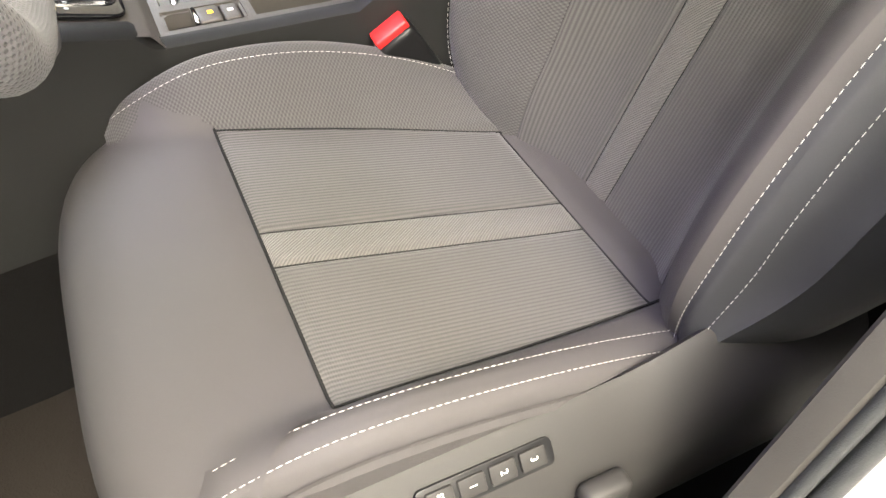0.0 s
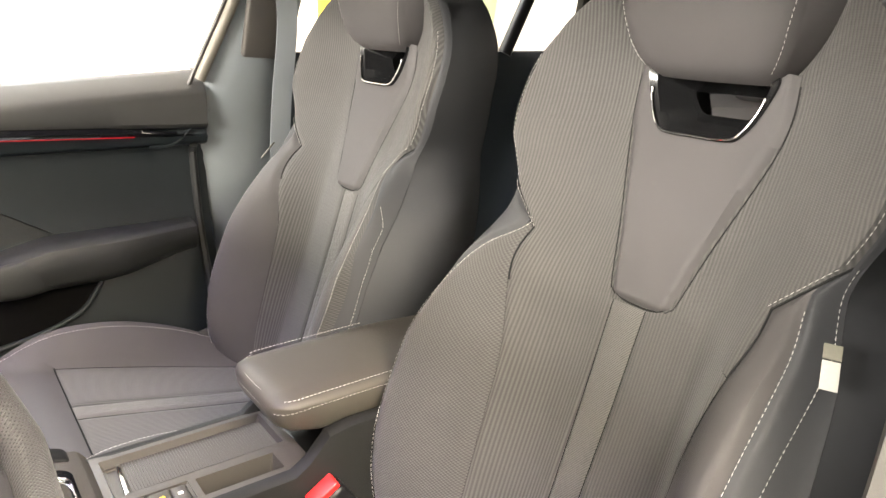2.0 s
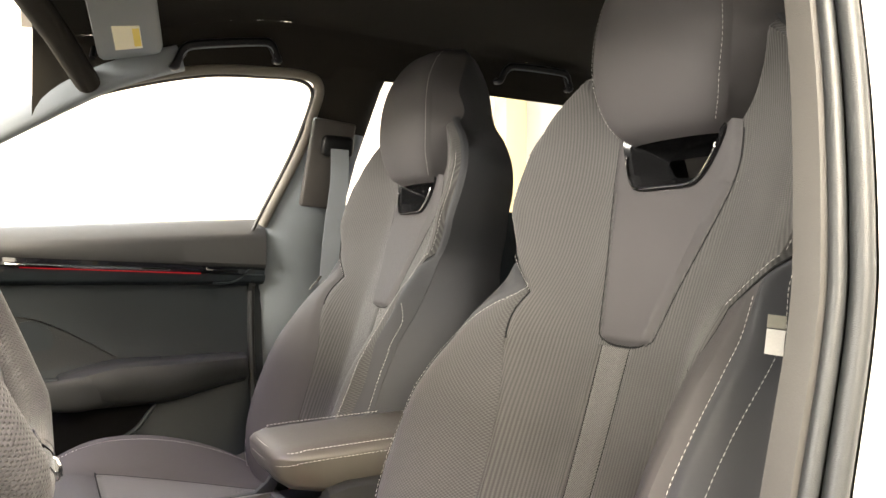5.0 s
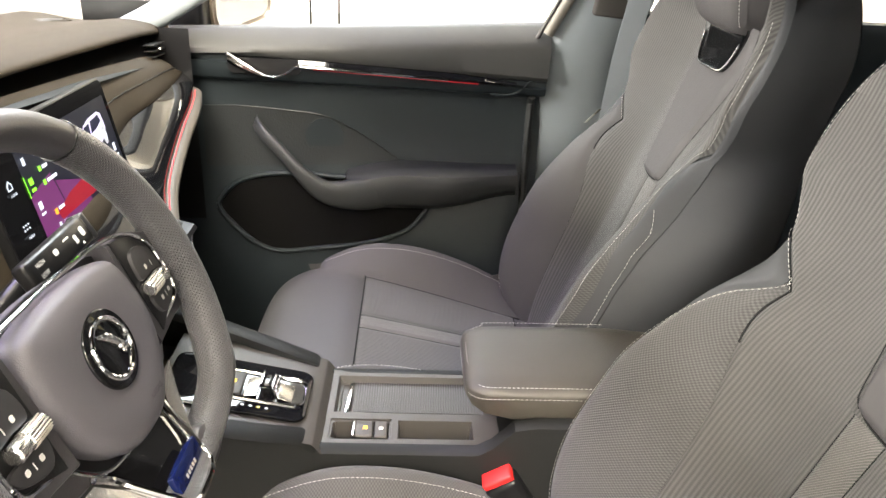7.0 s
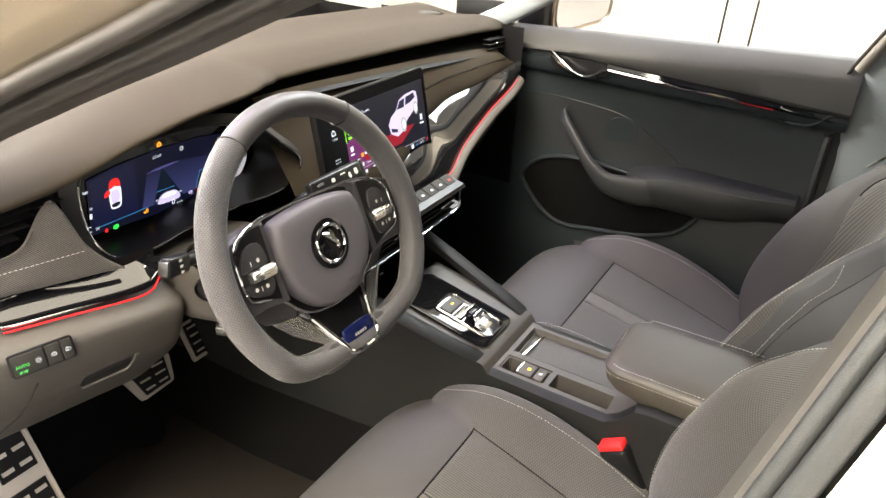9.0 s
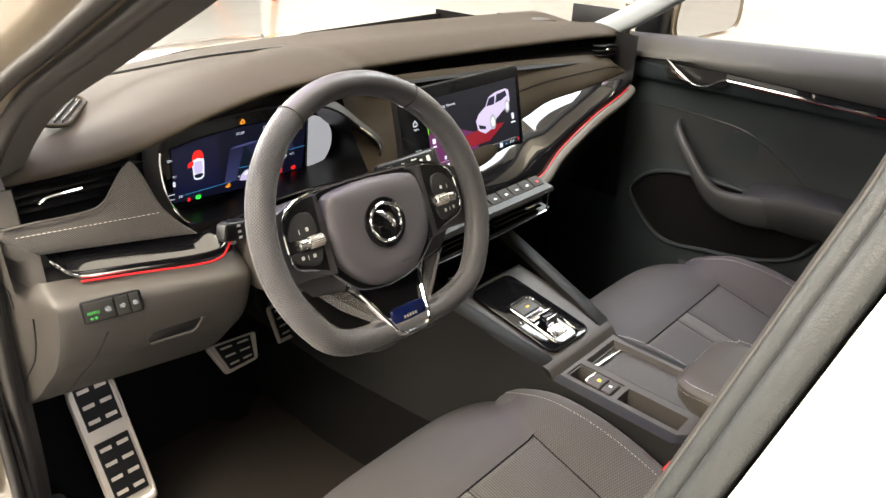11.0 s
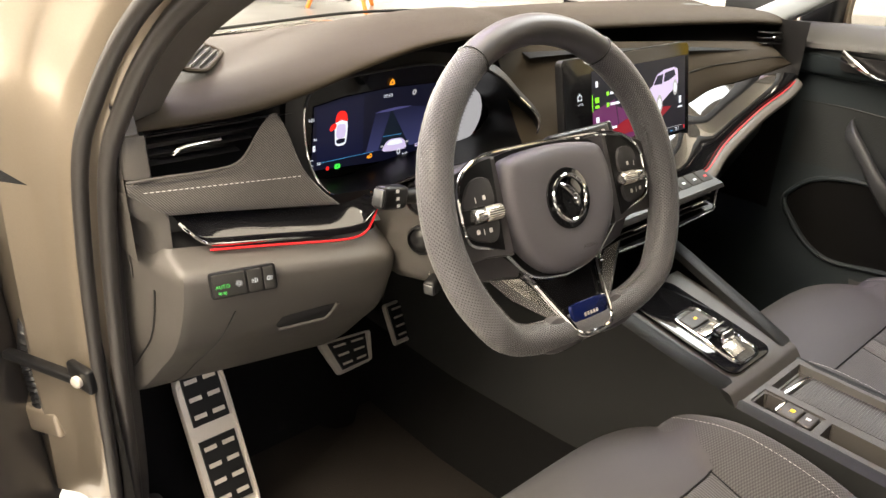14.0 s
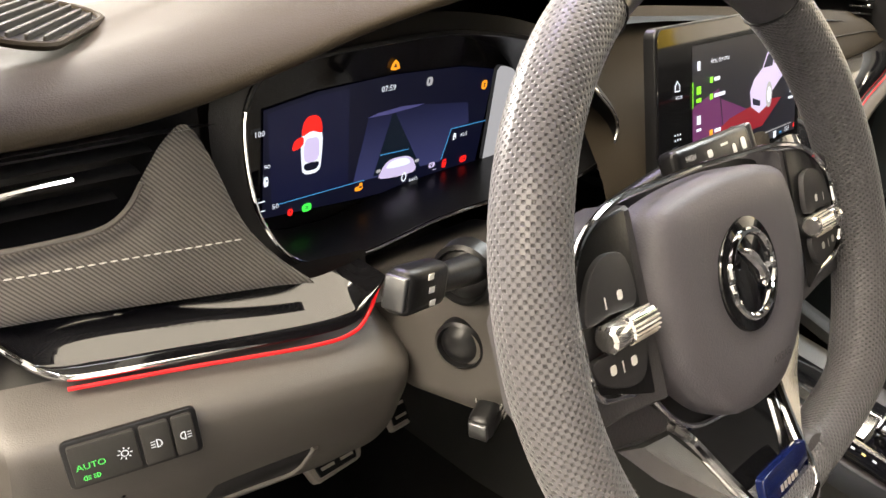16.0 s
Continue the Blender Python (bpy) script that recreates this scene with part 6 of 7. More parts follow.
for sg in (-1, 1):
    arm = [(sg * x, y) for x, y in ((0.088, 0.062), (0.13, 0.058), (0.160, 0.047), (0.172, 0.024), (0.173, -0.02), (0.162, -0.042), (0.120, -0.041), (0.086, -0.046))]
    rows = []
    for s, z in ((1.0, -0.030), (1.0, -0.010), (0.985, -0.004), (0.95, -0.002)):
        rows.append([POD @ Vector((x, y * s, z - (0.004 if abs(x) > 0.16 else 0))) for x, y in arm])
    mesh("spoke", loft(rows), LEATHER, wheel, "leather spoke")
    inlay = [(sg * x, y) for x, y in ((0.094, 0.060), (0.112, 0.058), (0.128, 0.052), (0.141, 0.040), (0.148, 0.018), (0.149, -0.010), (0.140, -0.022), (0.116, -0.031), (0.098, -0.037), (0.096, 0.0))]
    mesh("spoke_inlay", plate(inlay, 0.003, POD @ Matrix.Translation((0, 0, -0.0035)), 0.0008), BLACK, wheel, "black spoke inlay")
    upper = [(sg * p.x, p.y) for p in smooth([(x, y, 0) for x, y in ((0.106, 0.038), (0.120, 0.043), (0.133, 0.038), (0.142, 0.026), (0.145, 0.0135), (0.125, 0.0140), (0.104, 0.0145))], 4, True)]
    lower = [(sg * p.x, p.y) for p in smooth([(x, y, 0) for x, y in ((0.104, -0.0035), (0.125, -0.0035), (0.146, -0.004), (0.144, -0.014), (0.132, -0.021), (0.114, -0.025), (0.105, -0.018))], 4, True)]
    mesh("wheel_key", plate(upper, 0.0038, POD, 0.0012), KEYMAT, wheel, "dark grey wheel key")
    mesh("wheel_key", plate(lower, 0.0038, POD, 0.0012), KEYMAT, wheel, "dark grey wheel key")
    rp = [POD @ Vector((sg * (0.099 + 0.039 * t), 0.005, 0.006)) for t in (0, 0.04, 0.3, 0.6, 0.62, 0.66, 0.96, 1.0)]
    prof = [0.0055, 0.0072, 0.0076, 0.0076, 0.0064, 0.0074, 0.0074, 0.0055]
    roller = mesh("roller", tube(rp, lambda t: prof[min(7, int(round(t * 7)))], 18), SILVER, wheel, "knurled bright roller")
    for i in range(9):
        mesh("roller_ridge", rbox(0.021, 0.0008, 0.0012, 0.0003, POD @ pose(sg * 0.1115, 0.005, 0.006) @ pose(0, 0, 0, -72 + 18 * i) @ pose(0, 0, 0.0076), segs=1), STEEL, roller)
    gus = [(sg * p.x, p.y) for p in smooth([(x, y, 0) for x, y in ((0.016, -0.160), (0.026, -0.146), (0.034, -0.130), (0.048, -0.123), (0.062, -0.126), (0.078, -0.137), (0.086, -0.150), (0.060, -0.162))], 4, True)]
    mesh("rim_gusset", plate(gus, 0.014, POD @ Matrix.Translation((0, 0, -0.006)), 0.006), LEATHER, wheel, "leather gusset at the lower spoke")
    for dx, dy, w, h in ((0.118, 0.022, 0.0045, 0.005), (0.130, 0.021, 0.0012, 0.006), (0.117, -0.012, 0.005, 0.005), (0.126, -0.012, 0.0012, 0.006), (0.134, -0.011, 0.005, 0.005)):
        mesh("key_mark", flat([(sg * dx + p[0], dy + p[1]) for p in rrect(w, h, min(w, h) * 0.3, 2)], POD, 0.0048), WHITE, wheel)
    edge = smooth([(sg * x, y, z) for x, y, z in ((0.0, 0.067, -0.010), (0.05, 0.066, -0.008), (0.088, 0.065, -0.006), (0.116, 0.060, -0.002), (0.136, 0.050, 0.0), (0.148, 0.034, 0.002), (0.151, 0.010, 0.003), (0.150, -0.010, 0.003), (0.142, -0.023, 0.001), (0.117, -0.031, -0.003), (0.098, -0.038, -0.007), (0.066, -0.068, -0.014), (0.042, -0.081, -0.016), (0.0, -0.087, -0.016))], 6)
    mesh("spoke_edge", tube([POD @ p for p in edge], 0.0021, 8), CHROME, wheel, "thin chrome edge")
    vee = smooth([(sg * x, y, z) for x, y, z in ((0.066, -0.072, -0.018), (0.054, -0.086, -0.014), (0.042, -0.114, -0.002), (0.033, -0.136, 0.009), (0.028, -0.147, 0.0125), (0.016, -0.152, 0.014), (0.0, -0.153, 0.014))], 6)
    mesh("lower_spoke_edge", tube([POD @ p for p in vee], 0.0034, 8), CHROME, wheel, "chrome lower spoke edge")
    rows = [[POD @ Vector((sg * x, y, z)) for x, y, z in r] for r in (((0.114, -0.066, -0.020), (0.100, -0.069, -0.014), (0.072, -0.074, -0.016)), ((0.090, -0.094, -0.016), (0.078, -0.092, -0.010), (0.058, -0.092, -0.012)), ((0.058, -0.121, -0.004), (0.050, -0.119, 0.0), (0.038, -0.117, -0.002)), ((0.042, -0.132, 0.004), (0.036, -0.132, 0.007), (0.027, -0.135, 0.008)))]
    mesh("spoke_root", loft([[POD @ Vector((sg * x, y, z)) for x, y, z in r] for r in (((0.150, -0.030, -0.024), (0.100, -0.040, -0.012), (0.070, -0.064, -0.016), (0.090, -0.070, -0.03)), ((0.118, -0.066, -0.026), (0.100, -0.066, -0.018), (0.072, -0.072, -0.018), (0.080, -0.078, -0.03)))]), LEATHER, wheel, "grey root of the lower spoke")
    mesh("lower_spoke", sheet(rows), SILVER, wheel, "bright satin lower spoke")
badge = [(p.x, p.y) for p in smooth([(x, y, 0) for x, y in ((-0.030, -0.121), (-0.022, -0.1165), (0.022, -0.1165), (0.030, -0.121), (0.027, -0.140), (0.019, -0.1455), (-0.019, -0.1455), (-0.027, -0.140))], 4, True)]
mesh("lower_spoke_plate", plate(badge, 0.005, POD @ Matrix.Translation((0, 0.0, 0.006)), 0.0015), BLUEGLOSS, wheel, "dark blue gloss plate")
mesh("lower_spoke_fill", sheet([[POD @ Vector((x * k, y, z)) for x in (-1, -0.5, 0, 0.5, 1)] for k, y, z in ((0.062, -0.076, -0.020), (0.050, -0.090, -0.016), (0.040, -0.116, -0.006), (0.030, -0.146, 0.004))]), GLOSS, wheel, "gloss black panel between the lower spokes")
for i in range(5):
    mesh("plate_mark", rbox(0.003, 0.004, 0.0004, 0, POD @ pose(-0.010 + 0.005 * i, -0.131, 0.0112)), STEEL, wheel)
mesh("hub_mark", rbox(0.006, 0.0035, 0.0006, 0.0002, WHEEL @ pose(-0.052, 0.012, 0.0035, 0, 0, -20)), HUBMAT, wheel)
SATIN = material("satin_grey_metal", (0.10, 0.102, 0.105), 0.3, 0.85)
# column and stalks
mesh("column_shroud", loft([[Vector((-0.357 + p[0], y, z + p[1])) for p in rrect(w, h, 0.03)] for y, z, w, h in ((0.055, 0.915, 0.13, 0.09), (0.10, 0.884, 0.17, 0.10), (0.15, 0.858, 0.19, 0.11), (0.22, 0.835, 0.19, 0.10), (0.30, 0.825, 0.17, 0.09))]), HARD, wheel, "dark grey steering column shroud")


def stalk(a, b, w, name, label):
    a, b = Vector(a), Vector(b)
    mesh(name, tube([b, b.lerp(a, 0.5), a], lambda t: 0.011 - 0.003 * t, 12), BLACK, wheel)
    d = (a - b).normalized()
    m = Matrix.Translation(a) @ d.to_track_quat("X", "Z").to_matrix().to_4x4()
    head = mesh("stalk_head", rbox(0.046, 0.018, w * 0.85, 0.006, m @ pose(0.012, 0, 0)), BLACK, wheel, label)
    mesh("stalk_tip", rbox(0.004, 0.014, w * 0.62, 0.0015, m @ pose(0.0345, 0, 0)), SATIN, head, "satin metal stalk tip")
    for k in range(3):
        for sy in (-1, 1):
            mesh("stalk_mark", rbox(0.006, 0.0004, 0.0035, 0.0001, m @ pose(0.014 - 0.003 * k, sy * 0.0091, 0.008 - 0.008 * k), segs=1), WHITE, head)


stalk((-0.506, 0.135, 0.944), (-0.44, 0.155, 0.925), 0.031, "stalk", "black indicator stalk")
stalk((-0.430, 0.142, 0.822), (-0.395, 0.155, 0.830), 0.024, "stalk", "black cruise stalk")
for z, r in ((0.922, 0.019), (0.868, 0.016)):
    bm = Matrix.Translation((-0.452, 0.158, z)) @ pose(0, 0, 0, 90, 0, -68)
    mesh("stalk_boot", loft([[bm @ Vector((p[0], p[1], zz)) for p in disc(rr, 24)] for rr, zz in ((r * 1.15, -0.01), (r * 1.15, 0.004), (r * 1.0, 0.006), (r * 0.92, 0.002), (r * 0.6, 0.006), (r * 0.3, 0.008))]), BLACK, wheel, "round black stalk boot")
# wiper stalk lying along the screen
WP = Matrix.Translation((-0.222, 0.118, 0.962)) @ pose(0, 0, 0, 62, 0, 0)
mesh("stalk", tube([(-0.30, 0.15, 0.925), (-0.27, 0.135, 0.945), (-0.24, 0.125, 0.958)], 0.010, 12), BLACK, wheel)
head = mesh("stalk_head", rbox(0.118, 0.030, 0.018, 0.006, WP), BLACK, wheel, "black wiper stalk")
mesh("stalk_tip", rbox(0.008, 0.031, 0.019, 0.003, WP @ pose(0.060, 0, 0)), SATIN, head, "satin metal stalk tip")
for x, y, w, h in ((-0.012, 0.003, 0.008, 0.006), (0.012, 0.006, 0.012, 0.002), (0.026, -0.001, 0.006, 0.009), (0.042, 0.001, 0.008, 0.010), (0.034, -0.009, 0.004, 0.003)):
    mesh("stalk_mark", flat([(x + p[0], y + p[1]) for p in rrect(w, h, min(w, h) * 0.3, 2)], WP, 0.0094), WHITE, head)

# ---- pedals, footrest, mat ----
def pad_plate(corners, name, label, category, group=""):
    a, b, c, d = (Vector(q) for q in corners)
    at = (a + b + c + d) / 4
    ob = thing(name, label, category, at, group)
    n = (b - a).cross(d - a).normalized()
    if n.y > 0:
        n = -n
    ring = lambda k, o: [at + (q - at) * k + n * o for q in (a, b, c, d)]

    def rounded(k, o):
        q = ring(k, o)
        out = []
        for i in range(4):
            p0, p1, p2 = q[i - 1], q[i], q[(i + 1) % 4]
            for t in (0.0, 0.5, 1.0):
                s, e = p1.lerp(p0, 0.10), p1.lerp(p2, 0.10)
                out.append(s * (1 - t) ** 2 + p1 * 2 * t * (1 - t) + e * t * t)
        return out

    mesh("steel_plate", loft([rounded(1.0, -0.008), rounded(1.0, 0.0), rounded(0.95, 0.005), rounded(0.90, 0.005), rounded(0.87, 0.002)]), STEEL, ob, "brushed steel plate")
    return ob, (a, b, c, d), n


def studs(ob, quad, n, r0, r1, nr, nc):
    a, b, c, d = quad
    pt = lambda u, v: (a.lerp(b, u)).lerp(d.lerp(c, u), v)
    u0, u1 = 0.14, 0.86
    base = [pt(u0, r0), pt(u1, r0), pt(u1, r1), pt(u0, r1)]
    pad = mesh("rubber_pad", loft([[q + n * 0.002 for q in base], [q + n * 0.0065 for q in base]]), BLACK, ob, "black rubber pad")
    for i in range(nr):
        for j in range(nc):
            u = u0 + (u1 - u0) * (j + 0.5) / nc
            v = r0 + (r1 - r0) * (i + 0.5) / nr
            du, dv = (u1 - u0) / nc * 0.33, (r1 - r0) / nr * 0.12
            q = [pt(u - du, v - dv), pt(u + du, v - dv), pt(u + du, v + dv), pt(u - du, v + dv)]
            mesh("steel_bar", loft([[p + n * 0.005 for p in q], [p + n * 0.0085 for p in q]]), STEEL, pad)


ob, q, n = pad_plate([(-0.668, 0.395, 0.335), (-0.586, 0.395, 0.335), (-0.584, 0.508, 0.560), (-0.667, 0.508, 0.560)], "footrest", "brushed steel footrest with black rubber pads", "footrest")
studs(ob, q, n, 0.12, 0.56, 4, 2)
studs(ob, q, n, 0.66, 1.0, 3, 2)
ob, q, n = pad_plate([(-0.374, 0.488, 0.448), (-0.298, 0.490, 0.450), (-0.279, 0.523, 0.495), (-0.392, 0.530, 0.502)], "brake_pedal", "steel brake pedal with rubber pad", "pedal", "pedals")
studs(ob, q, n, 0.10, 0.92, 3, 2)
mesh("pedal_arm", rbox(0.02, 0.03, 0.25, 0.004, pose(-0.335, 0.57, 0.60, 15)), BLACK, ob)
ob, q, n = pad_plate([(-0.240, 0.494, 0.456), (-0.203, 0.494, 0.456), (-0.186, 0.545, 0.522), (-0.232, 0.545, 0.522)], "accelerator_pedal", "steel accelerator pedal with rubber pad", "pedal", "pedals")
studs(ob, q, n, 0.10, 0.92, 4, 1)
mesh("pedal_arm", rbox(0.02, 0.03, 0.20, 0.004, pose(-0.21, 0.58, 0.58, 15)), BLACK, ob)
MATTE = material("dark_velour_mat", (0.016, 0.0135, 0.0115), 0.95, grain=0.9, scale=420, spec=0.1)
mat_line = smooth([(-0.56, 0.02, 0), (-0.59, 0.30, 0), (-0.57, 0.46, 0), (-0.52, 0.62, 0), (-0.44, 0.665, 0), (-0.385, 0.64, 0), (-0.36, 0.565, 0), (-0.315, 0.545, 0), (-0.28, 0.575, 0), (-0.24, 0.61, 0), (-0.18, 0.55, 0), (-0.165, 0.35, 0), (-0.16, 0.02, 0)], 5, True)
bm = plate([(p.x, p.y) for p in mat_line], 0.008, Matrix.Translation((0, 0, 0.262)), 0.003)
tagged(part("floor_mat", bm, MATTE), "dark velour floor mat under the pedals", "floor mat")

# ---- pictures on the displays ----
def lit(name, colour, strength=1.0):
    return glow(name, colour, strength)


def fading(name, low, high, a, b):
    """A lit display field that fades from its bottom to its top."""
    m = glow(name, high, 1.0)
    nt, ns = m.node_tree, m.node_tree.nodes
    em = ns["Principled BSDF"]
    co, sp, mr, mx = ns.new("ShaderNodeNewGeometry"), ns.new("ShaderNodeSeparateXYZ"), ns.new("ShaderNodeMapRange"), ns.new("ShaderNodeMix")
    mx.data_type = "RGBA"
    mx.inputs["A"].default_value, mx.inputs["B"].default_value = (*low, 1), (*high, 1)
    mr.inputs["From Min"].default_value, mr.inputs["From Max"].default_value = a, b
    nt.links.new(co.outputs["Position"], sp.inputs[0])
    nt.links.new(sp.outputs["Z"], mr.inputs["Value"])
    nt.links.new(mr.outputs[0], mx.inputs["Factor"])
    nt.links.new(mx.outputs["Result"], em.inputs["Emission Color"])
    return m


NAVY, NAVY2 = fading("display_navy", (0.0035, 0.005, 0.026), (0.006, 0.007, 0.024), 0.925, 1.0), lit("display_navy_deep", (0.0028, 0.0035, 0.013))
LANE, HAZE = fading("display_lane", (0.030, 0.034, 0.105), (0.006, 0.0075, 0.028), 0.925, 0.985), lit("display_haze", (0.060, 0.058, 0.17))
INK = {"white": lit("display_white", (0.75, 0.8, 0.9)), "red": lit("display_red", (0.95, 0.02, 0.015)), "green": lit("display_green", (0.05, 0.85, 0.08)), "amber": lit("display_amber", (1.0, 0.35, 0.02)), "blue": lit("display_blue", (0.05, 0.28, 0.6)), "grey": lit("display_grey", (0.36, 0.36, 0.38)), "dark": lit("display_dark", (0.002, 0.003, 0.01)), "lilac": lit("display_lilac", (0.55, 0.48, 0.72)), "lime": lit("display_lime", (0.25, 0.9, 0.03)), "plum": lit("display_plum", (0.10, 0.015, 0.085)), "wine": lit("display_wine", (0.22, 0.004, 0.014))}

up = Vector((0, -0.15, 1)).normalized()
nr = Vector((1, 0, 0)).cross(up)
CLU = Matrix(((1, up.x, nr.x, -0.35), (0, up.y, nr.y, 0.325), (0, up.z, nr.z, 0.97), (0, 0, 0, 1)))
cluster = thing("instrument_display", "dark blue instrument display with white and red symbols", "display", (-0.35, 0.325, 0.90))


def on_cluster(name, pts, ink, lift=0.003):
    return mesh(name, flat([(x + 0.35, (z - 0.97) * 1.011) for x, z in pts], CLU, lift * 0.4), ink, cluster)


def words(owner, text, size, m, ink, name="lettering"):
    bm = text_mesh(text, size)
    bmesh.ops.transform(bm, matrix=m, verts=bm.verts)
    return mesh(name, bm, ink, owner)


def box2(x, z, w, h):
    return [(x - w / 2, z - h / 2), (x + w / 2, z - h / 2), (x + w / 2, z + h / 2), (x - w / 2, z + h / 2)]


on_cluster("display_field", [(-0.498, 0.916), (-0.40, 0.908), (-0.263, 0.902), (-0.256, 1.002), (-0.30, 1.010), (-0.38, 1.013), (-0.45, 1.010), (-0.496, 1.003)], NAVY2, 0.002)
on_cluster("car_field", [(-0.490, 0.927), (-0.417, 0.925), (-0.421, 1.008), (-0.45, 1.007), (-0.493, 1.000)], NAVY, 0.0025)
on_cluster("lane_field", [(-0.412, 0.925), (-0.312, 0.922), (-0.303, 0.952), (-0.280, 0.954), (-0.285, 0.975), (-0.34, 0.982), (-0.40, 0.981)], LANE, 0.0025)
on_cluster("horizon_haze", [(-0.402, 0.9805), (-0.380, 0.9800), (-0.348, 0.9815), (-0.340, 0.9830), (-0.365, 0.9845), (-0.390, 0.9830)], HAZE)
on_cluster("lane_wedge", [(-0.391, 0.926), (-0.336, 0.922), (-0.372, 0.980), (-0.375, 0.980)], lit("display_lane_shade", (0.002, 0.006, 0.014)))
on_cluster("lane_bar", [(-0.385, 0.9440), (-0.353, 0.9430), (-0.353, 0.9438), (-0.385, 0.9448)], INK["blue"], 0.0034)
blob = lambda pts, n=4: [(p.x, p.y) for p in smooth([(x, z, 0) for x, z in pts], n, True)]
# the car from behind
on_cluster("car_rear", blob([(-0.382, 0.9215), (-0.345, 0.9195), (-0.3445, 0.929), (-0.349, 0.9345), (-0.356, 0.9375), (-0.371, 0.9380), (-0.378, 0.9350), (-0.382, 0.930)]), INK["lilac"], 0.0036)
on_cluster("car_rear_glass", blob([(-0.376, 0.9300), (-0.351, 0.9290), (-0.355, 0.9355), (-0.371, 0.9360)]), INK["white"], 0.0040)
for x in (-0.3855, -0.3415):
    on_cluster("car_rear_mirror", blob([(x - 0.002, 0.9285), (x + 0.002, 0.9285), (x + 0.002, 0.9310), (x - 0.002, 0.9310)]), INK["grey"], 0.0036)
# the car from above
on_cluster("top_view_car", blob([(-0.4640, 0.977), (-0.4635, 0.952), (-0.4610, 0.9455), (-0.4545, 0.9440), (-0.4480, 0.9455), (-0.4455, 0.952), (-0.4455, 0.977), (-0.455, 0.981)]), INK["white"], 0.0034)
on_cluster("top_view_bonnet", blob([(-0.4635, 0.9775), (-0.455, 0.9800), (-0.446, 0.9775), (-0.4465, 0.9860), (-0.4495, 0.9910), (-0.4550, 0.9925), (-0.4600, 0.9910), (-0.4630, 0.9860)]), INK["red"], 0.0038)
on_cluster("top_view_door", blob([(-0.4630, 0.9700), (-0.4630, 0.9765), (-0.4690, 0.9755), (-0.4720, 0.9710), (-0.4710, 0.9670)]), INK["red"], 0.0038)
on_cluster("top_view_roof", blob([(-0.4610, 0.972), (-0.4605, 0.956), (-0.4490, 0.956), (-0.4485, 0.972), (-0.455, 0.9745)]), INK["lilac"], 0.0037)
on_cluster("top_view_glass", blob([(-0.4610, 0.9535), (-0.4595, 0.9480), (-0.4500, 0.9480), (-0.4485, 0.9535)]), NAVY2, 0.0040)
on_cluster("footer_line", [(-0.484, 0.9245), (-0.40, 0.9245), (-0.40, 0.9252), (-0.484, 0.9252)], INK["blue"])
on_cluster("footer_line", [(-0.310, 0.924), (-0.302, 0.952), (-0.257, 0.952), (-0.257, 0.9528), (-0.3028, 0.9528), (-0.3110, 0.924)], INK["blue"])
rim2 = [(-0.252, 0.904), (-0.252, 1.000)] + [(-0.252 + 0.052 * math.cos(a), 0.952 + 0.052 * math.sin(a)) for a in np.linspace(1.5, -1.5, 20)]
on_cluster("pale_dial", rim2, INK["grey"], 0.0028)
on_cluster("dial_glow", [(-0.215, 0.912), (-0.205, 0.918), (-0.198, 0.912), (-0.200, 0.90), (-0.212, 0.898)], INK["red"])
def icon(x, z, w, h, ink, slots=()):
    """A small rounded tell-tale with dark slots in it."""
    on_cluster("symbol", blob(box2(x, z, w, h), 3), INK[ink], 0.0038)
    for dx, dz, sw, sh in slots:
        on_cluster("symbol_slot", box2(x + dx * w, z + dz * h, sw * w, sh * h), NAVY2, 0.0042)


icon(-0.337, 1.002, 0.0056, 0.0062, "grey", ((-0.1, 0.05, 0.3, 0.5),))
icon(-0.267, 0.989, 0.0060, 0.0070, "amber", ((0.0, 0.15, 0.4, 0.25), (0.0, -0.2, 0.4, 0.2)))
icon(-0.306, 0.919, 0.0044, 0.0072, "red", ((0.0, 0.22, 0.8, 0.10),))
icon(-0.281, 0.918, 0.0074, 0.0056, "red", ((-0.2, 0.0, 0.2, 0.3), (0.2, 0.0, 0.2, 0.3)))
icon(-0.322, 0.921, 0.0064, 0.0044, "lilac", ((0.0, 0.0, 0.2, 0.7), (-0.3, 0.1, 0.2, 0.4)))
icon(-0.4735, 0.915, 0.0040, 0.0050, "red", ((0.05, 0.1, 0.3, 0.3),))
icon(-0.458, 0.915, 0.0074, 0.0060, "green", ((0.0, 0.12, 0.4, 0.12), (0.0, -0.12, 0.4, 0.12)))
icon(-0.406, 0.9185, 0.0070, 0.0036, "amber", ((0.25, 0.3, 0.4, 0.5),))
icon(-0.404, 0.9215, 0.0030, 0.0030, "amber")
icon(-0.495, 0.947, 0.0034, 0.0070, "white", ((0.2, 0.1, 0.4, 0.2),))
icon(-0.297, 0.944, 0.0030, 0.0056, "white", ((0.0, -0.25, 0.4, 0.4),))
for z in (0.931, 0.923):
    on_cluster("scale_mark", box2(-0.501, z, 0.010, 0.0010), INK["white"], 0.0038)
on_cluster("speed_limit_line", box2(-0.318, 0.9155, 0.0045, 0.0007), INK["lilac"], 0.0038)
on_cluster("warning_triangle", blob([(-0.3820, 1.0178), (-0.3720, 1.0178), (-0.3770, 1.0258)], 2), INK["amber"], 0.0038)
on_cluster("triangle_slot", [(-0.3790, 1.0192), (-0.3750, 1.0192), (-0.3770, 1.0228)], NAVY2, 0.0042)
on_clu = lambda x, z: CLU @ Matrix.Translation((x + 0.35, (z - 0.97) * 1.011, 0.0017))
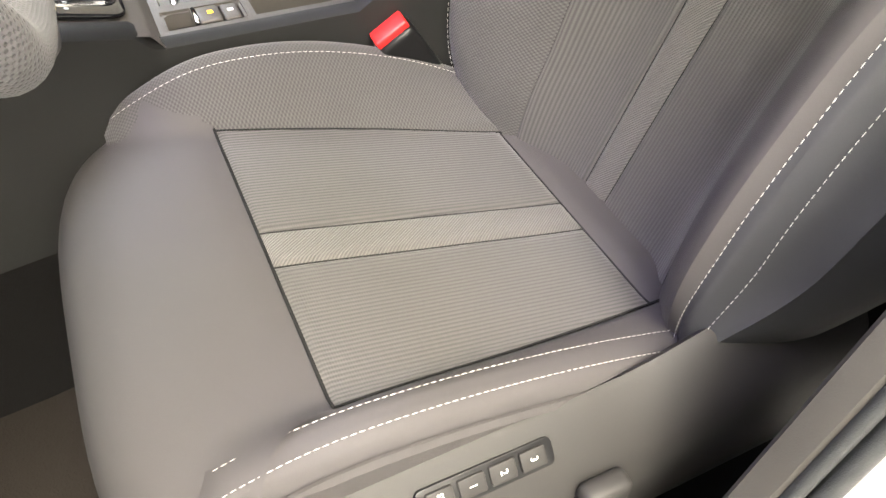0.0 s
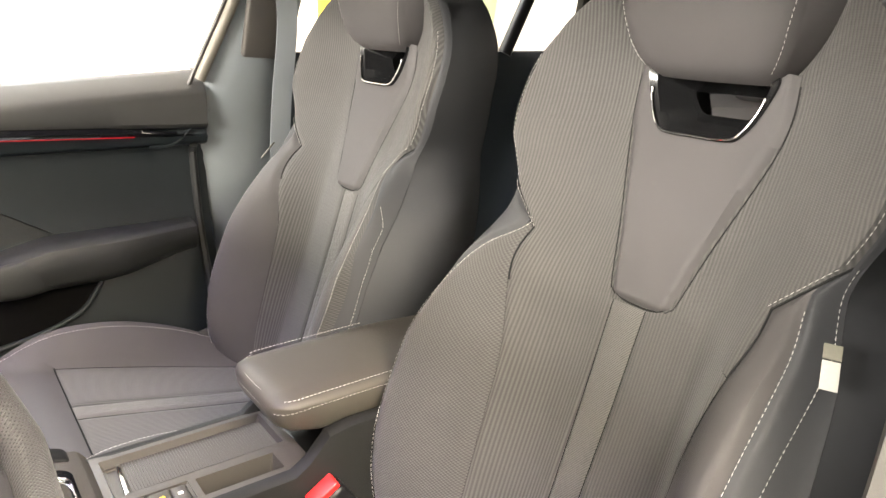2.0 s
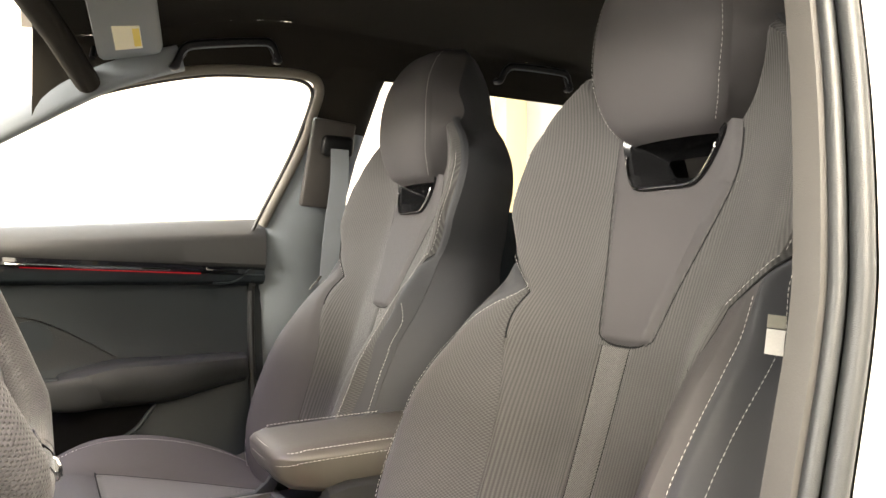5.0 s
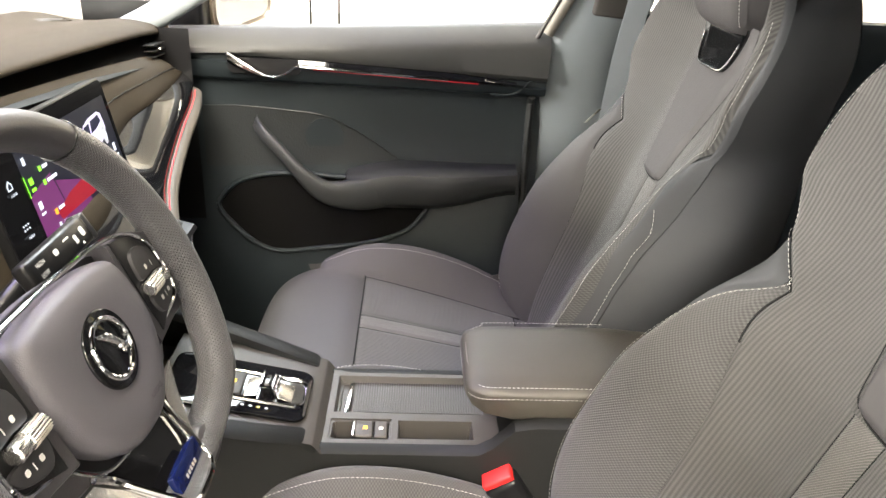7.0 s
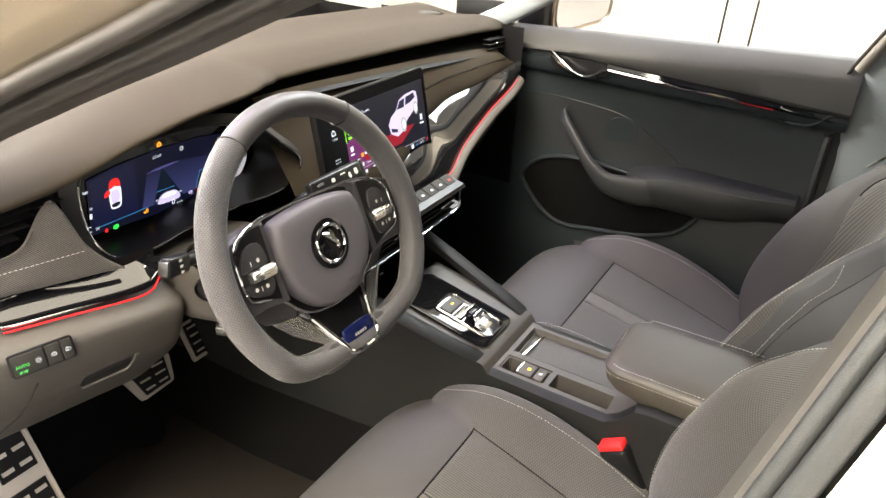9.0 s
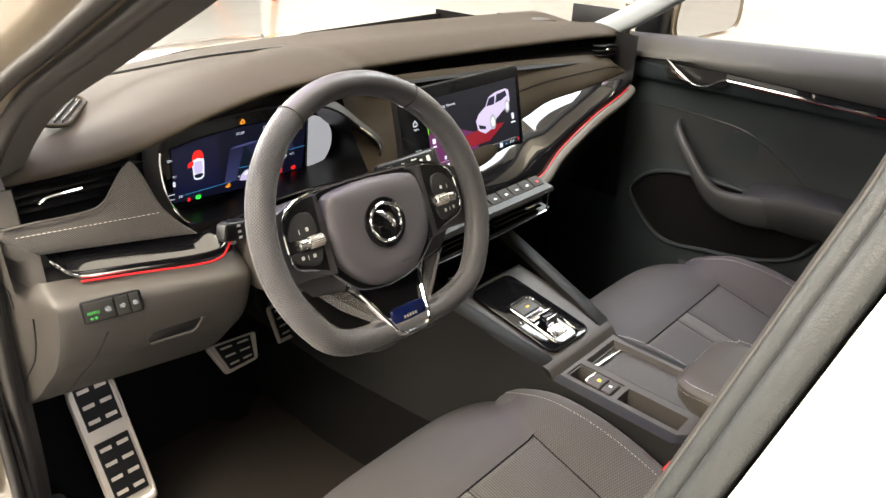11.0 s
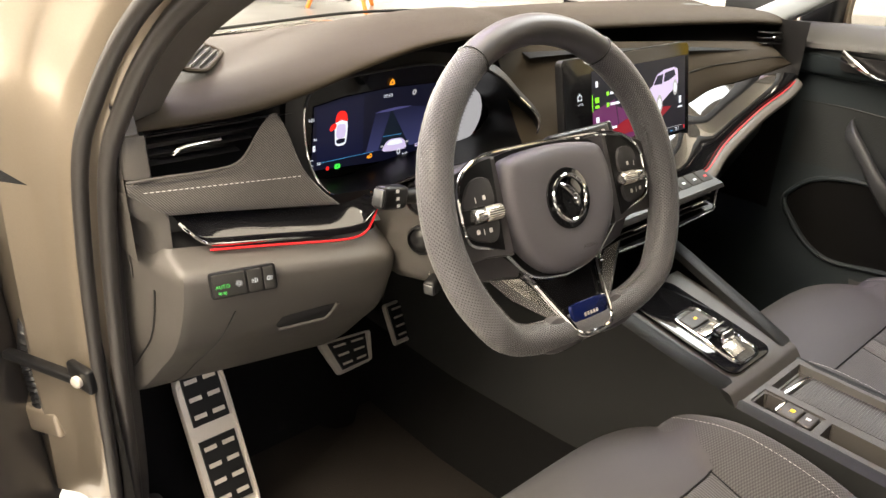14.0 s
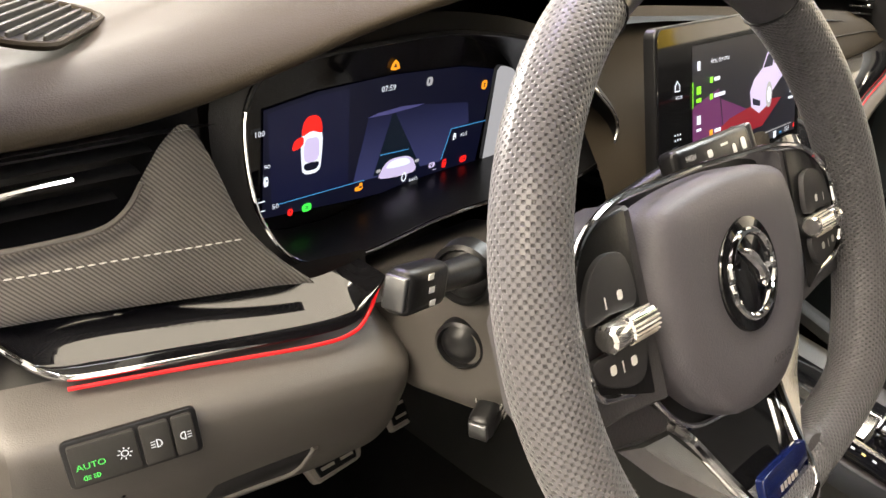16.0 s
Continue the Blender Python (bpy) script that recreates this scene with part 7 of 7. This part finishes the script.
words(cluster, "07:59", 0.0068, on_clu(-0.382, 1.0025), INK["white"])
words(cluster, "96.5", 0.0052, on_clu(-0.285, 0.944), INK["white"])
words(cluster, "19.0°C", 0.0052, on_clu(-0.266, 0.9095), INK["white"])
words(cluster, "90", 0.0052, on_clu(-0.494, 0.959), INK["white"])
words(cluster, "0", 0.0140, on_clu(-0.3555, 0.9165), INK["white"])
words(cluster, "km/h", 0.005, on_clu(-0.3435, 0.912), INK["white"])
words(cluster, "100", 0.006, on_clu(-0.500, 0.986), INK["white"])
words(cluster, "50", 0.006, on_clu(-0.487, 0.924), INK["white"])


def on_screen(name, pts, ink, lift=0.0042):
    return mesh(name, flat(pts, SM, lift), ink, screen)


on_screen("menu_field", [(-0.10, -0.066), (0.152, -0.066), (0.152, 0.06), (-0.10, 0.06)], INK["dark"], 0.0040)
on_screen("plum_field", [(-0.10, -0.062), (-0.03, -0.062), (-0.045, 0.012), (-0.10, 0.0)], INK["plum"], 0.0042)
on_screen("plum_field", [(-0.03, -0.062), (0.03, -0.062), (0.02, -0.02), (-0.04, 0.0)], INK["plum"], 0.0042)
on_screen("red_stage", [(-0.055, -0.046), (0.06, -0.046), (0.11, -0.020), (0.06, -0.016), (-0.02, -0.024), (-0.06, -0.036)], INK["wine"], 0.0044)
car = [(0.030, -0.020), (0.026, -0.002), (0.036, 0.010), (0.056, 0.020), (0.068, 0.036), (0.088, 0.042), (0.118, 0.044), (0.128, 0.040), (0.130, 0.020), (0.126, 0.012), (0.104, 0.002), (0.078, -0.012), (0.070, -0.024), (0.050, -0.030)]
on_screen("pictured_car", car, INK["lilac"], 0.0047)
on_screen("pictured_glass", [(0.058, 0.020), (0.069, 0.034), (0.086, 0.036), (0.082, 0.020)], NAVY, 0.0049)
on_screen("pictured_glass", [(0.086, 0.022), (0.091, 0.037), (0.118, 0.040), (0.122, 0.030), (0.104, 0.024)], NAVY, 0.0049)
for cx, cy, rx, ry in ((0.074, -0.012, 0.0085, 0.015), (0.120, 0.010, 0.007, 0.013)):
    on_screen("pictured_wheel", [(cx + rx * math.cos(a), cy + ry * math.sin(a)) for a in np.linspace(0, 6.283, 20, endpoint=False)], INK["grey"], 0.0051)
    on_screen("pictured_wheel", [(cx + 0.6 * rx * math.cos(a), cy + 0.6 * ry * math.sin(a)) for a in np.linspace(0, 6.283, 20, endpoint=False)], INK["white"], 0.0053)
on_screen("pictured_grille", [(0.032, -0.010), (0.052, -0.016), (0.052, -0.022), (0.034, -0.018)], NAVY, 0.0049)
on_screen("footer_line", box2(0.02, -0.056, 0.24, 0.001), INK["grey"], 0.0045)
on_screen("menu_mark", box2(-0.100, 0.012, 0.0015, 0.026), INK["lime"], 0.0046)
for x, y, w, h, ink in ((-0.090, 0.016, 0.009, 0.008, "lime"), (-0.090, 0.006, 0.010, 0.004, "lime"), (-0.090, -0.014, 0.008, 0.009, "white"), (-0.090, -0.024, 0.010, 0.003, "white"), (-0.090, 0.040, 0.006, 0.009, "white"), (-0.052, 0.023, 0.012, 0.004, "white"), (-0.046, 0.006, 0.024, 0.004, "white"), (-0.064, 0.023, 0.006, 0.006, "lime"), (-0.064, 0.006, 0.006, 0.006, "lime"), (-0.064, -0.032, 0.007, 0.007, "amber"), (-0.050, -0.031, 0.014, 0.004, "white"), (-0.066, -0.049, 0.005, 0.007, "white"), (0.134, -0.012, 0.007, 0.012, "white"), (0.134, -0.024, 0.014, 0.003, "white"), (0.092, -0.062, 0.008, 0.008, "white"), (0.108, -0.062, 0.006, 0.002, "blue"), (0.146, -0.060, 0.003, 0.005, "red"), (0.055, -0.064, 0.006, 0.008, "white"), (-0.035, -0.064, 0.006, 0.008, "white"), (-0.012, -0.064, 0.012, 0.006, "white"), (-0.060, -0.064, 0.006, 0.006, "white")):
    on_screen("menu_symbol", box2(x, y, w, h), INK[ink], 0.0056)
for i in range(3):
    for j in range(2):
        on_screen("menu_dot", box2(-0.134 + 0.005 * i, -0.022 - 0.005 * j, 0.002, 0.002), INK["white"])
on_screen("home_symbol", [(-0.134, 0.020), (-0.124, 0.020), (-0.124, 0.026), (-0.129, 0.031), (-0.134, 0.026)], INK["white"])
on_screen("home_symbol", [(-0.1325, 0.0212), (-0.1255, 0.0212), (-0.1255, 0.0255), (-0.129, 0.029), (-0.1325, 0.0255)], INK["dark"], 0.0044)
on_scr = lambda x, y: SM @ Matrix.Translation((x, y, 0.0058))
words(screen, "Araç durumu", 0.0075, on_scr(-0.046, 0.042), INK["white"])
words(screen, "HOME", 0.0045, on_scr(-0.129, 0.0145), INK["white"])
words(screen, "MENU", 0.0045, on_scr(-0.129, -0.036), INK["white"])
words(screen, "23.5", 0.0075, on_scr(0.125, -0.061), INK["white"])
words(screen, "5 km", 0.0065, on_scr(-0.050, -0.049), INK["white"])
words(dash, "AUTO", 0.0058, SW @ Matrix.Translation((-0.0245, -0.001, 0.0058)), GREEN)
def ring2(x, y, r, w, a0=0.0, a1=6.283, n=18):
    out = [(x + r * math.cos(a), y + r * math.sin(a)) for a in np.linspace(a0, a1, n)]
    return out + [(x + (r - w) * math.cos(a), y + (r - w) * math.sin(a)) for a in np.linspace(a1, a0, n)]


for pts, m in [(ring2(-0.006, 0.0, 0.0022, 0.0006), PALE)] + [([(-0.006 + (r * math.cos(a) - s * math.sin(a)), r * math.sin(a) + s * math.cos(a)) for r, s in ((0.0028, -0.0003), (0.0042, -0.0003), (0.0042, 0.0003), (0.0028, 0.0003))], PALE) for a in np.linspace(0, 6.283, 8, endpoint=False)]:
    mesh("switch_symbol", flat(pts, SW, 0.0058), m, dash)
for cx, sg, m in ((0.0125, 1, PALE), (0.0285, -1, PALE), (-0.0285, -1, GREEN), (-0.0225, 1, GREEN)):
    cy, k = (0.0, 1.0) if m is PALE else (-0.0085, 0.6)
    mesh("switch_symbol", flat(ring2(cx, cy, 0.0028 * k, 0.0006, -1.57 if sg > 0 else 1.57, 1.57 if sg > 0 else 4.71), SW, 0.0058), m, dash)
    mesh("switch_symbol", flat(box2(cx - sg * 0.0002, cy, 0.0006, 0.0056 * k), SW, 0.0058), m, dash)
    for i in (-1, 0, 1):
        mesh("switch_symbol", flat(box2(cx - sg * 0.0026 * k, cy + i * 0.0018 * k, 0.0026 * k, 0.0005), SW, 0.0058), m, dash)
words(wheel, "HIGH", 0.0060, WP @ Matrix.Translation((-0.040, 0.005, 0.0094)), WHITE)
words(wheel, "LOW", 0.0060, WP @ Matrix.Translation((-0.042, -0.005, 0.0094)), WHITE)
words(wheel, "AIRBAG", 0.0068, WHEEL @ Matrix.Translation((0.02, -0.058, 0.0046)), SMOOTH, "airbag_lettering")

# ---- seat belts, roof fittings ----
def belt(sx, label):
    b = thing("seat_belt", label, "seat belt", (sx * 0.66, -0.66, 1.25), "seat belts")
    mesh("belt_guide", rbox(0.04, 0.085, 0.055, 0.015, pose(sx * 0.655, -0.672, 1.245, 0, sx * -14, 0)), BLACK, b, "black belt guide")
    mesh("guide_slot", rbox(0.02, 0.11, 0.22, 0.008, pose(sx * 0.672, -0.655, 1.20, 4, sx * -16, 0)), HARD, b)
    line = smooth([(sx * 0.632, -0.672, 1.235), (sx * 0.625, -0.668, 1.15), (sx * 0.64, -0.655, 1.0), (sx * 0.66, -0.65, 0.8), (sx * 0.68, -0.65, 0.5)], 6)
    rows = []
    for p in line:
        rows.append([p + Vector((sx * dx, dy, 0)) for dx, dy in ((-0.0008, -0.023), (-0.0008, -0.008), (-0.0008, 0.008), (-0.0008, 0.023), (0.0008, 0.023), (0.0008, -0.023))])
    mesh("webbing", loft(rows), BELT, b, "grey belt webbing")
    return b


belt(1, "grey seat belt hanging from its pillar guide")
belt(-1, "grey seat belt hanging from its pillar guide")


def grab_handle(y0, y1, z0, z1, label):
    g = thing("grab_handle", label, "grab handle", (0.585, (y0 + y1) / 2, 1.44), "grab handles")
    zz = lambda t: z0 + (z1 - z0) * t
    prof = ((0.0, 0.0, 0.018), (0.01, 0.0, 0.0), (0.05, 0.02, -0.004), (0.10, 0.036, -0.010), (0.2, 0.040, -0.014), (0.5, 0.041, -0.015), (0.8, 0.040, -0.014), (0.90, 0.036, -0.010), (0.95, 0.02, -0.004), (0.99, 0.0, 0.0), (1.0, 0.0, 0.018))
    pts = smooth([(0.60 + dx, y0 + (y1 - y0) * t, zz(t) + dz) for t, dz, dx in prof], 5)
    mesh("grip", tube(pts, 0.011, 12, flat=0.8), BLACK, g, "black grab handle grip")
    mesh("grip_edge", tube([p + Vector((-0.004, 0, -0.011)) for p in pts[8:-8]], 0.0016, 6), PILLAR, g)
    return g


grab_handle(-0.283, -0.508, 1.380, 1.424, "black folding grab handle on the roof edge")
grab_handle(-1.12, -1.365, 1.455, 1.461, "black folding grab handle on the roof edge")

visor = thing("sun_visor", "grey sun visor with a pale warning label", "sun visor", (0.40, -0.14, 1.43))
vis = lambda u, v, lift=0.0: (Vector((0.154, -0.086, 1.37)).lerp(Vector((0.592, -0.138, 1.37)), u)).lerp(Vector((0.233, -0.194, 1.405)).lerp(Vector((0.602, -0.260, 1.405)), u), v) + Vector((0, 0.28, -0.96)) * lift
ring = [(0.5 + p[0], 0.5 + p[1]) for p in rrect(1, 1, 0.12, 5)]
rows = []
for k, lift in ((0.93, -0.010), (1.0, -0.004), (1.0, 0.003), (0.95, 0.007), (0.6, 0.008)):
    rows.append([vis(0.5 + (u - 0.5) * k, 0.5 + (v - 0.5) * k, lift) for u, v in ring])
mesh("visor_board", loft(rows), PILLAR, visor)
for name, u0, u1, v0, v1, lift, mat, lab in (("visor_label", 0.42, 0.80, 0.30, 0.72, 0.0092, material("pale_yellow_paper", (0.8, 0.74, 0.50), 0.6), "pale yellow printed label"), ("visor_label_band", 0.46, 0.76, 0.60, 0.71, 0.0098, material("yellow_print", (0.8, 0.6, 0.05), 0.6), "yellow printed band")):
    bm = bmesh.new()
    bm.faces.new([bm.verts.new(vis(u, v, lift)) for u, v in ((u0, v0), (u1, v0), (u1, v1), (u0, v1))])
    mesh(name, bm, mat, visor, lab)
mesh("visor_arm", tube([(0.600, -0.125, 1.372), (0.625, -0.13, 1.40)], 0.006, 8), BLACK, visor)

lampbox = thing("overhead_console", "pale grey overhead console with reading lamps", "overhead console", (0.0, -0.30, 1.49))
OM = Matrix.Translation((0.0, -0.245, 1.430)) @ pose(0, 0, 0, 168, 0, 0)
mesh("console_shell", plate(rrect(0.28, 0.42, 0.05), 0.022, OM, 0.008), PILLAR, lampbox)
for sx in (-1, 1):
    mesh("reading_lamp", plate([(p[0] + sx * 0.085, p[1] - 0.12) for p in rrect(0.08, 0.10, 0.012)], 0.0245, OM, 0.002), glow("warm_reading_lamp", (1.0, 0.85, 0.55), 2.2), lampbox, "lit reading lamp")
for i in range(9):
    mesh("grille_rib", rbox(0.25, 0.003, 0.004, 0.001, OM @ pose(0, -0.045 + 0.008 * i, 0.023, 0, 0, 12), segs=1), HARD, lampbox)
call = mesh("call_key", plate([(p[0] + 0.09, p[1] + 0.13) for p in rrect(0.06, 0.03, 0.004)], 0.0245, OM, 0.001), HARD, lampbox, "overhead key")
mesh("key_lamp", rbox(0.003, 0.003, 0.001, 0, OM @ pose(0.09, 0.13, 0.0248)), INK["green"], call)

# ---- open driver's door at its hinge, check strap ----
od = thing("driver_door", "driver's door standing open, dark hinge side", "car door", (-0.9, 0.72, 0.3))
rows = []
for z in np.linspace(0.32, 1.02, 24):
    rows.append([Vector((x, y, z)) for x, y in ((-0.80, 0.70), (-0.835, 0.645), (-0.85, 0.60), (-0.90, 0.56), (-1.10, 0.47), (-1.5, 0.30), (-1.75, 0.20), (-1.78, 0.28), (-1.5, 0.42), (-1.1, 0.58), (-0.93, 0.66), (-0.86, 0.74))])
mesh("door_shell", loft(rows), RUBBER, od, "dark door shell")
for z in (0.52, 0.84):
    mesh("hinge", rbox(0.05, 0.09, 0.05, 0.008, pose(-0.825, 0.60, z, 0, 0, 30)), PAINT, od, "painted door hinge")
boot = smooth([(-0.822, 0.56, 0.70), (-0.83, 0.585, 0.63), (-0.828, 0.59, 0.55), (-0.83, 0.62, 0.48)], 44)
mesh("cable_boot", tube(boot, lambda t: 0.0145 + 0.0022 * math.sin(t * 150), 12, up=(1, 0, 0)), BLACK, od, "ribbed rubber cable boot")
strap = thing("check_strap", "black door check strap with a steel bolt", "door check", (-0.80, 0.44, 0.66))
mesh("strap_bar", rbox(0.016, 0.16, 0.012, 0.003, pose(-0.825, 0.50, 0.655, 0, 0, 25)), BLACK, strap)
mesh("strap_bracket", rbox(0.012, 0.05, 0.036, 0.004, pose(-0.797, 0.435, 0.664, 0, 0, 15)), BLACK, strap)
mesh("bolt", plate(disc(0.0085), 0.006, Matrix.Translation((-0.804, 0.428, 0.664)) @ pose(0, 0, 0, 90, 0, -60), 0.003), STEEL, strap, "steel bolt head")

# ---- rear bench ----
bench = thing("rear_bench", "dark grey rear bench seat", "rear seat", (0, -1.35, 0.3))
rows = []
for y, z in ((-1.02, 0.36), (-1.0, 0.46), (-1.03, 0.52), (-1.15, 0.53), (-1.40, 0.49), (-1.45, 0.60), (-1.52, 0.85), (-1.56, 1.0), (-1.60, 1.03), (-1.66, 1.0)):
    rows.append([Vector((x, y - 0.02 * math.cos(x * 5), z + 0.01 * math.cos(x * 9))) for x in np.linspace(-0.66, 0.66, 30)])
mesh("bench_cover", sheet(rows), SMOOTH, bench)
for x in (-0.42, 0.0, 0.42):
    mesh("headrest", rbox(0.30, 0.09, 0.24, 0.035, pose(x, -1.60, 1.14, -10)), SMOOTH, bench, "rear headrest")

# ---- things standing in the showroom ----
ORANGE = material("orange_tripod_paint", (0.75, 0.22, 0.03), 0.5)
tri_ob = thing("tripod_stand", "orange wooden tripod stand on the showroom floor", "tripod", (4.55, 7.9, 0))
for a in (20, 140, 260):
    foot = (4.55 + 0.55 * math.cos(radians(a)), 7.9 + 0.55 * math.sin(radians(a)), 0.0)
    mesh("leg", tube([foot, (4.55, 7.9, 1.15)], 0.028, 8), ORANGE, tri_ob, "orange leg")
mesh("post", tube([(4.55, 7.9, 0.1), (4.55, 7.9, 1.3)], 0.03, 10), BLACK, tri_ob)
far = thing("parked_car", "dark parked car across the showroom", "car", (3.5, 10.2, 0))
for x, y in ((3.05, 9.15), (5.6, 10.6)):
    wm = Matrix.Translation((x, y, 0.33)) @ pose(0, 0, 0, 90, 0, 30)
    mesh("tyre", loft([[wm @ Vector((*p, z)) for p in disc(r, 32)] for r, z in ((0.2, 0.10), (0.30, 0.11), (0.33, 0.07), (0.33, -0.07), (0.2, -0.10))]), RUBBER, far)
    mesh("wheel_rim", loft([[wm @ Vector((*p, z)) for p in disc(r, 32)] for r, z in ((0.225, 0.112), (0.20, 0.108), (0.19, 0.06), (0.05, 0.05))]), STEEL, far)
    for k in range(5):
        mesh("rim_spoke", rbox(0.04, 0.19, 0.02, 0.005, wm @ pose(0, 0, 0, 0, 0, 72 * k) @ pose(0, 0.10, 0.10)), STEEL, far)
rows = []
CM = Matrix.Translation((4.3, 10.35, 0)) @ pose(0, 0, 0, 0, 0, 30)
for x, lo, hi, w in ((-2.1, 0.45, 0.62, 0.7), (-2.0, 0.28, 0.82, 0.82), (-1.2, 0.25, 0.98, 0.88), (-0.5, 0.25, 1.35, 0.86), (0.4, 0.25, 1.45, 0.86), (1.4, 0.25, 1.35, 0.86), (2.0, 0.28, 0.95, 0.85), (2.15, 0.4, 0.8, 0.75)):
    rows.append([CM @ Vector((x, w * p[0] / 0.9, (lo + hi) / 2 + p[1] * (hi - lo) / 2)) for p in rrect(1.8, 2, 0.35)])
mesh("car_body", loft(rows), GLOSS, far, "dark gloss car body")

# ---- along the far wall ----
CREAM = material("cream_wall_panel_paint", (0.80, 0.70, 0.42), 0.7, spread=0.05, patch=1.0)
YELLOW = material("yellow_board_paint", (0.75, 0.55, 0.05), 0.6)
SAGE = material("pale_green_board_paint", (0.42, 0.52, 0.30), 0.6)
tagged(part("wall_panel", rbox(0.06, 3.6, 1.5, 0.01, pose(8.86, -0.55, 1.35)), CREAM), "pale yellow wall panel", "wall panel", kind="structure")
tagged(part("column", rbox(0.35, 0.42, 4.2, 0.02, pose(8.7, -6.85, 2.1)), CREAM), "cream painted showroom column", "column", kind="structure")
board = thing("display_board", "yellow display board standing by the wall", "display board", (8.6, -4.9, 0))
mesh("panel", rbox(0.05, 0.32, 2.2, 0.01, pose(8.6, -4.95, 1.12)), YELLOW, board)
mesh("foot", rbox(0.4, 0.6, 0.03, 0.01, pose(8.6, -4.85, 0.016)), BLACK, board)
board = thing("leaning_board", "pale green board leaning by the wall", "board", (8.6, -7.7, 0))
mesh("panel", rbox(0.05, 0.40, 1.8, 0.01, pose(8.62, -7.75, 0.90, 12, 4, 0)), SAGE, board)
stand = thing("frame_stand", "thin black frame stand with a brown planter", "display stand", (6.0, 0.6, 0))
for y in (0.465, 0.725):
    mesh("post", rbox(0.02, 0.02, 1.335, 0.003, pose(6.0, y, 0.6675)), BLACK, stand)
mesh("top_rail", rbox(0.02, 0.28, 0.02, 0.003, pose(6.0, 0.595, 1.325)), BLACK, stand)
mesh("shelf", rbox(0.25, 0.28, 0.02, 0.003, pose(6.0, 0.595, 0.80)), BLACK, stand)
tagged(part("planter", loft([[Vector((6.0 + r * math.cos(a), 0.67 + r * math.sin(a), z)) for a in np.linspace(0, 6.283, 20, endpoint=False)] for r, z in ((0.055, 0.811), (0.075, 0.95), (0.078, 1.0), (0.066, 1.0), (0.06, 0.96))]), material("brown_pot_clay", (0.22, 0.12, 0.06), 0.7)), "brown clay planter on the frame stand", "planter")
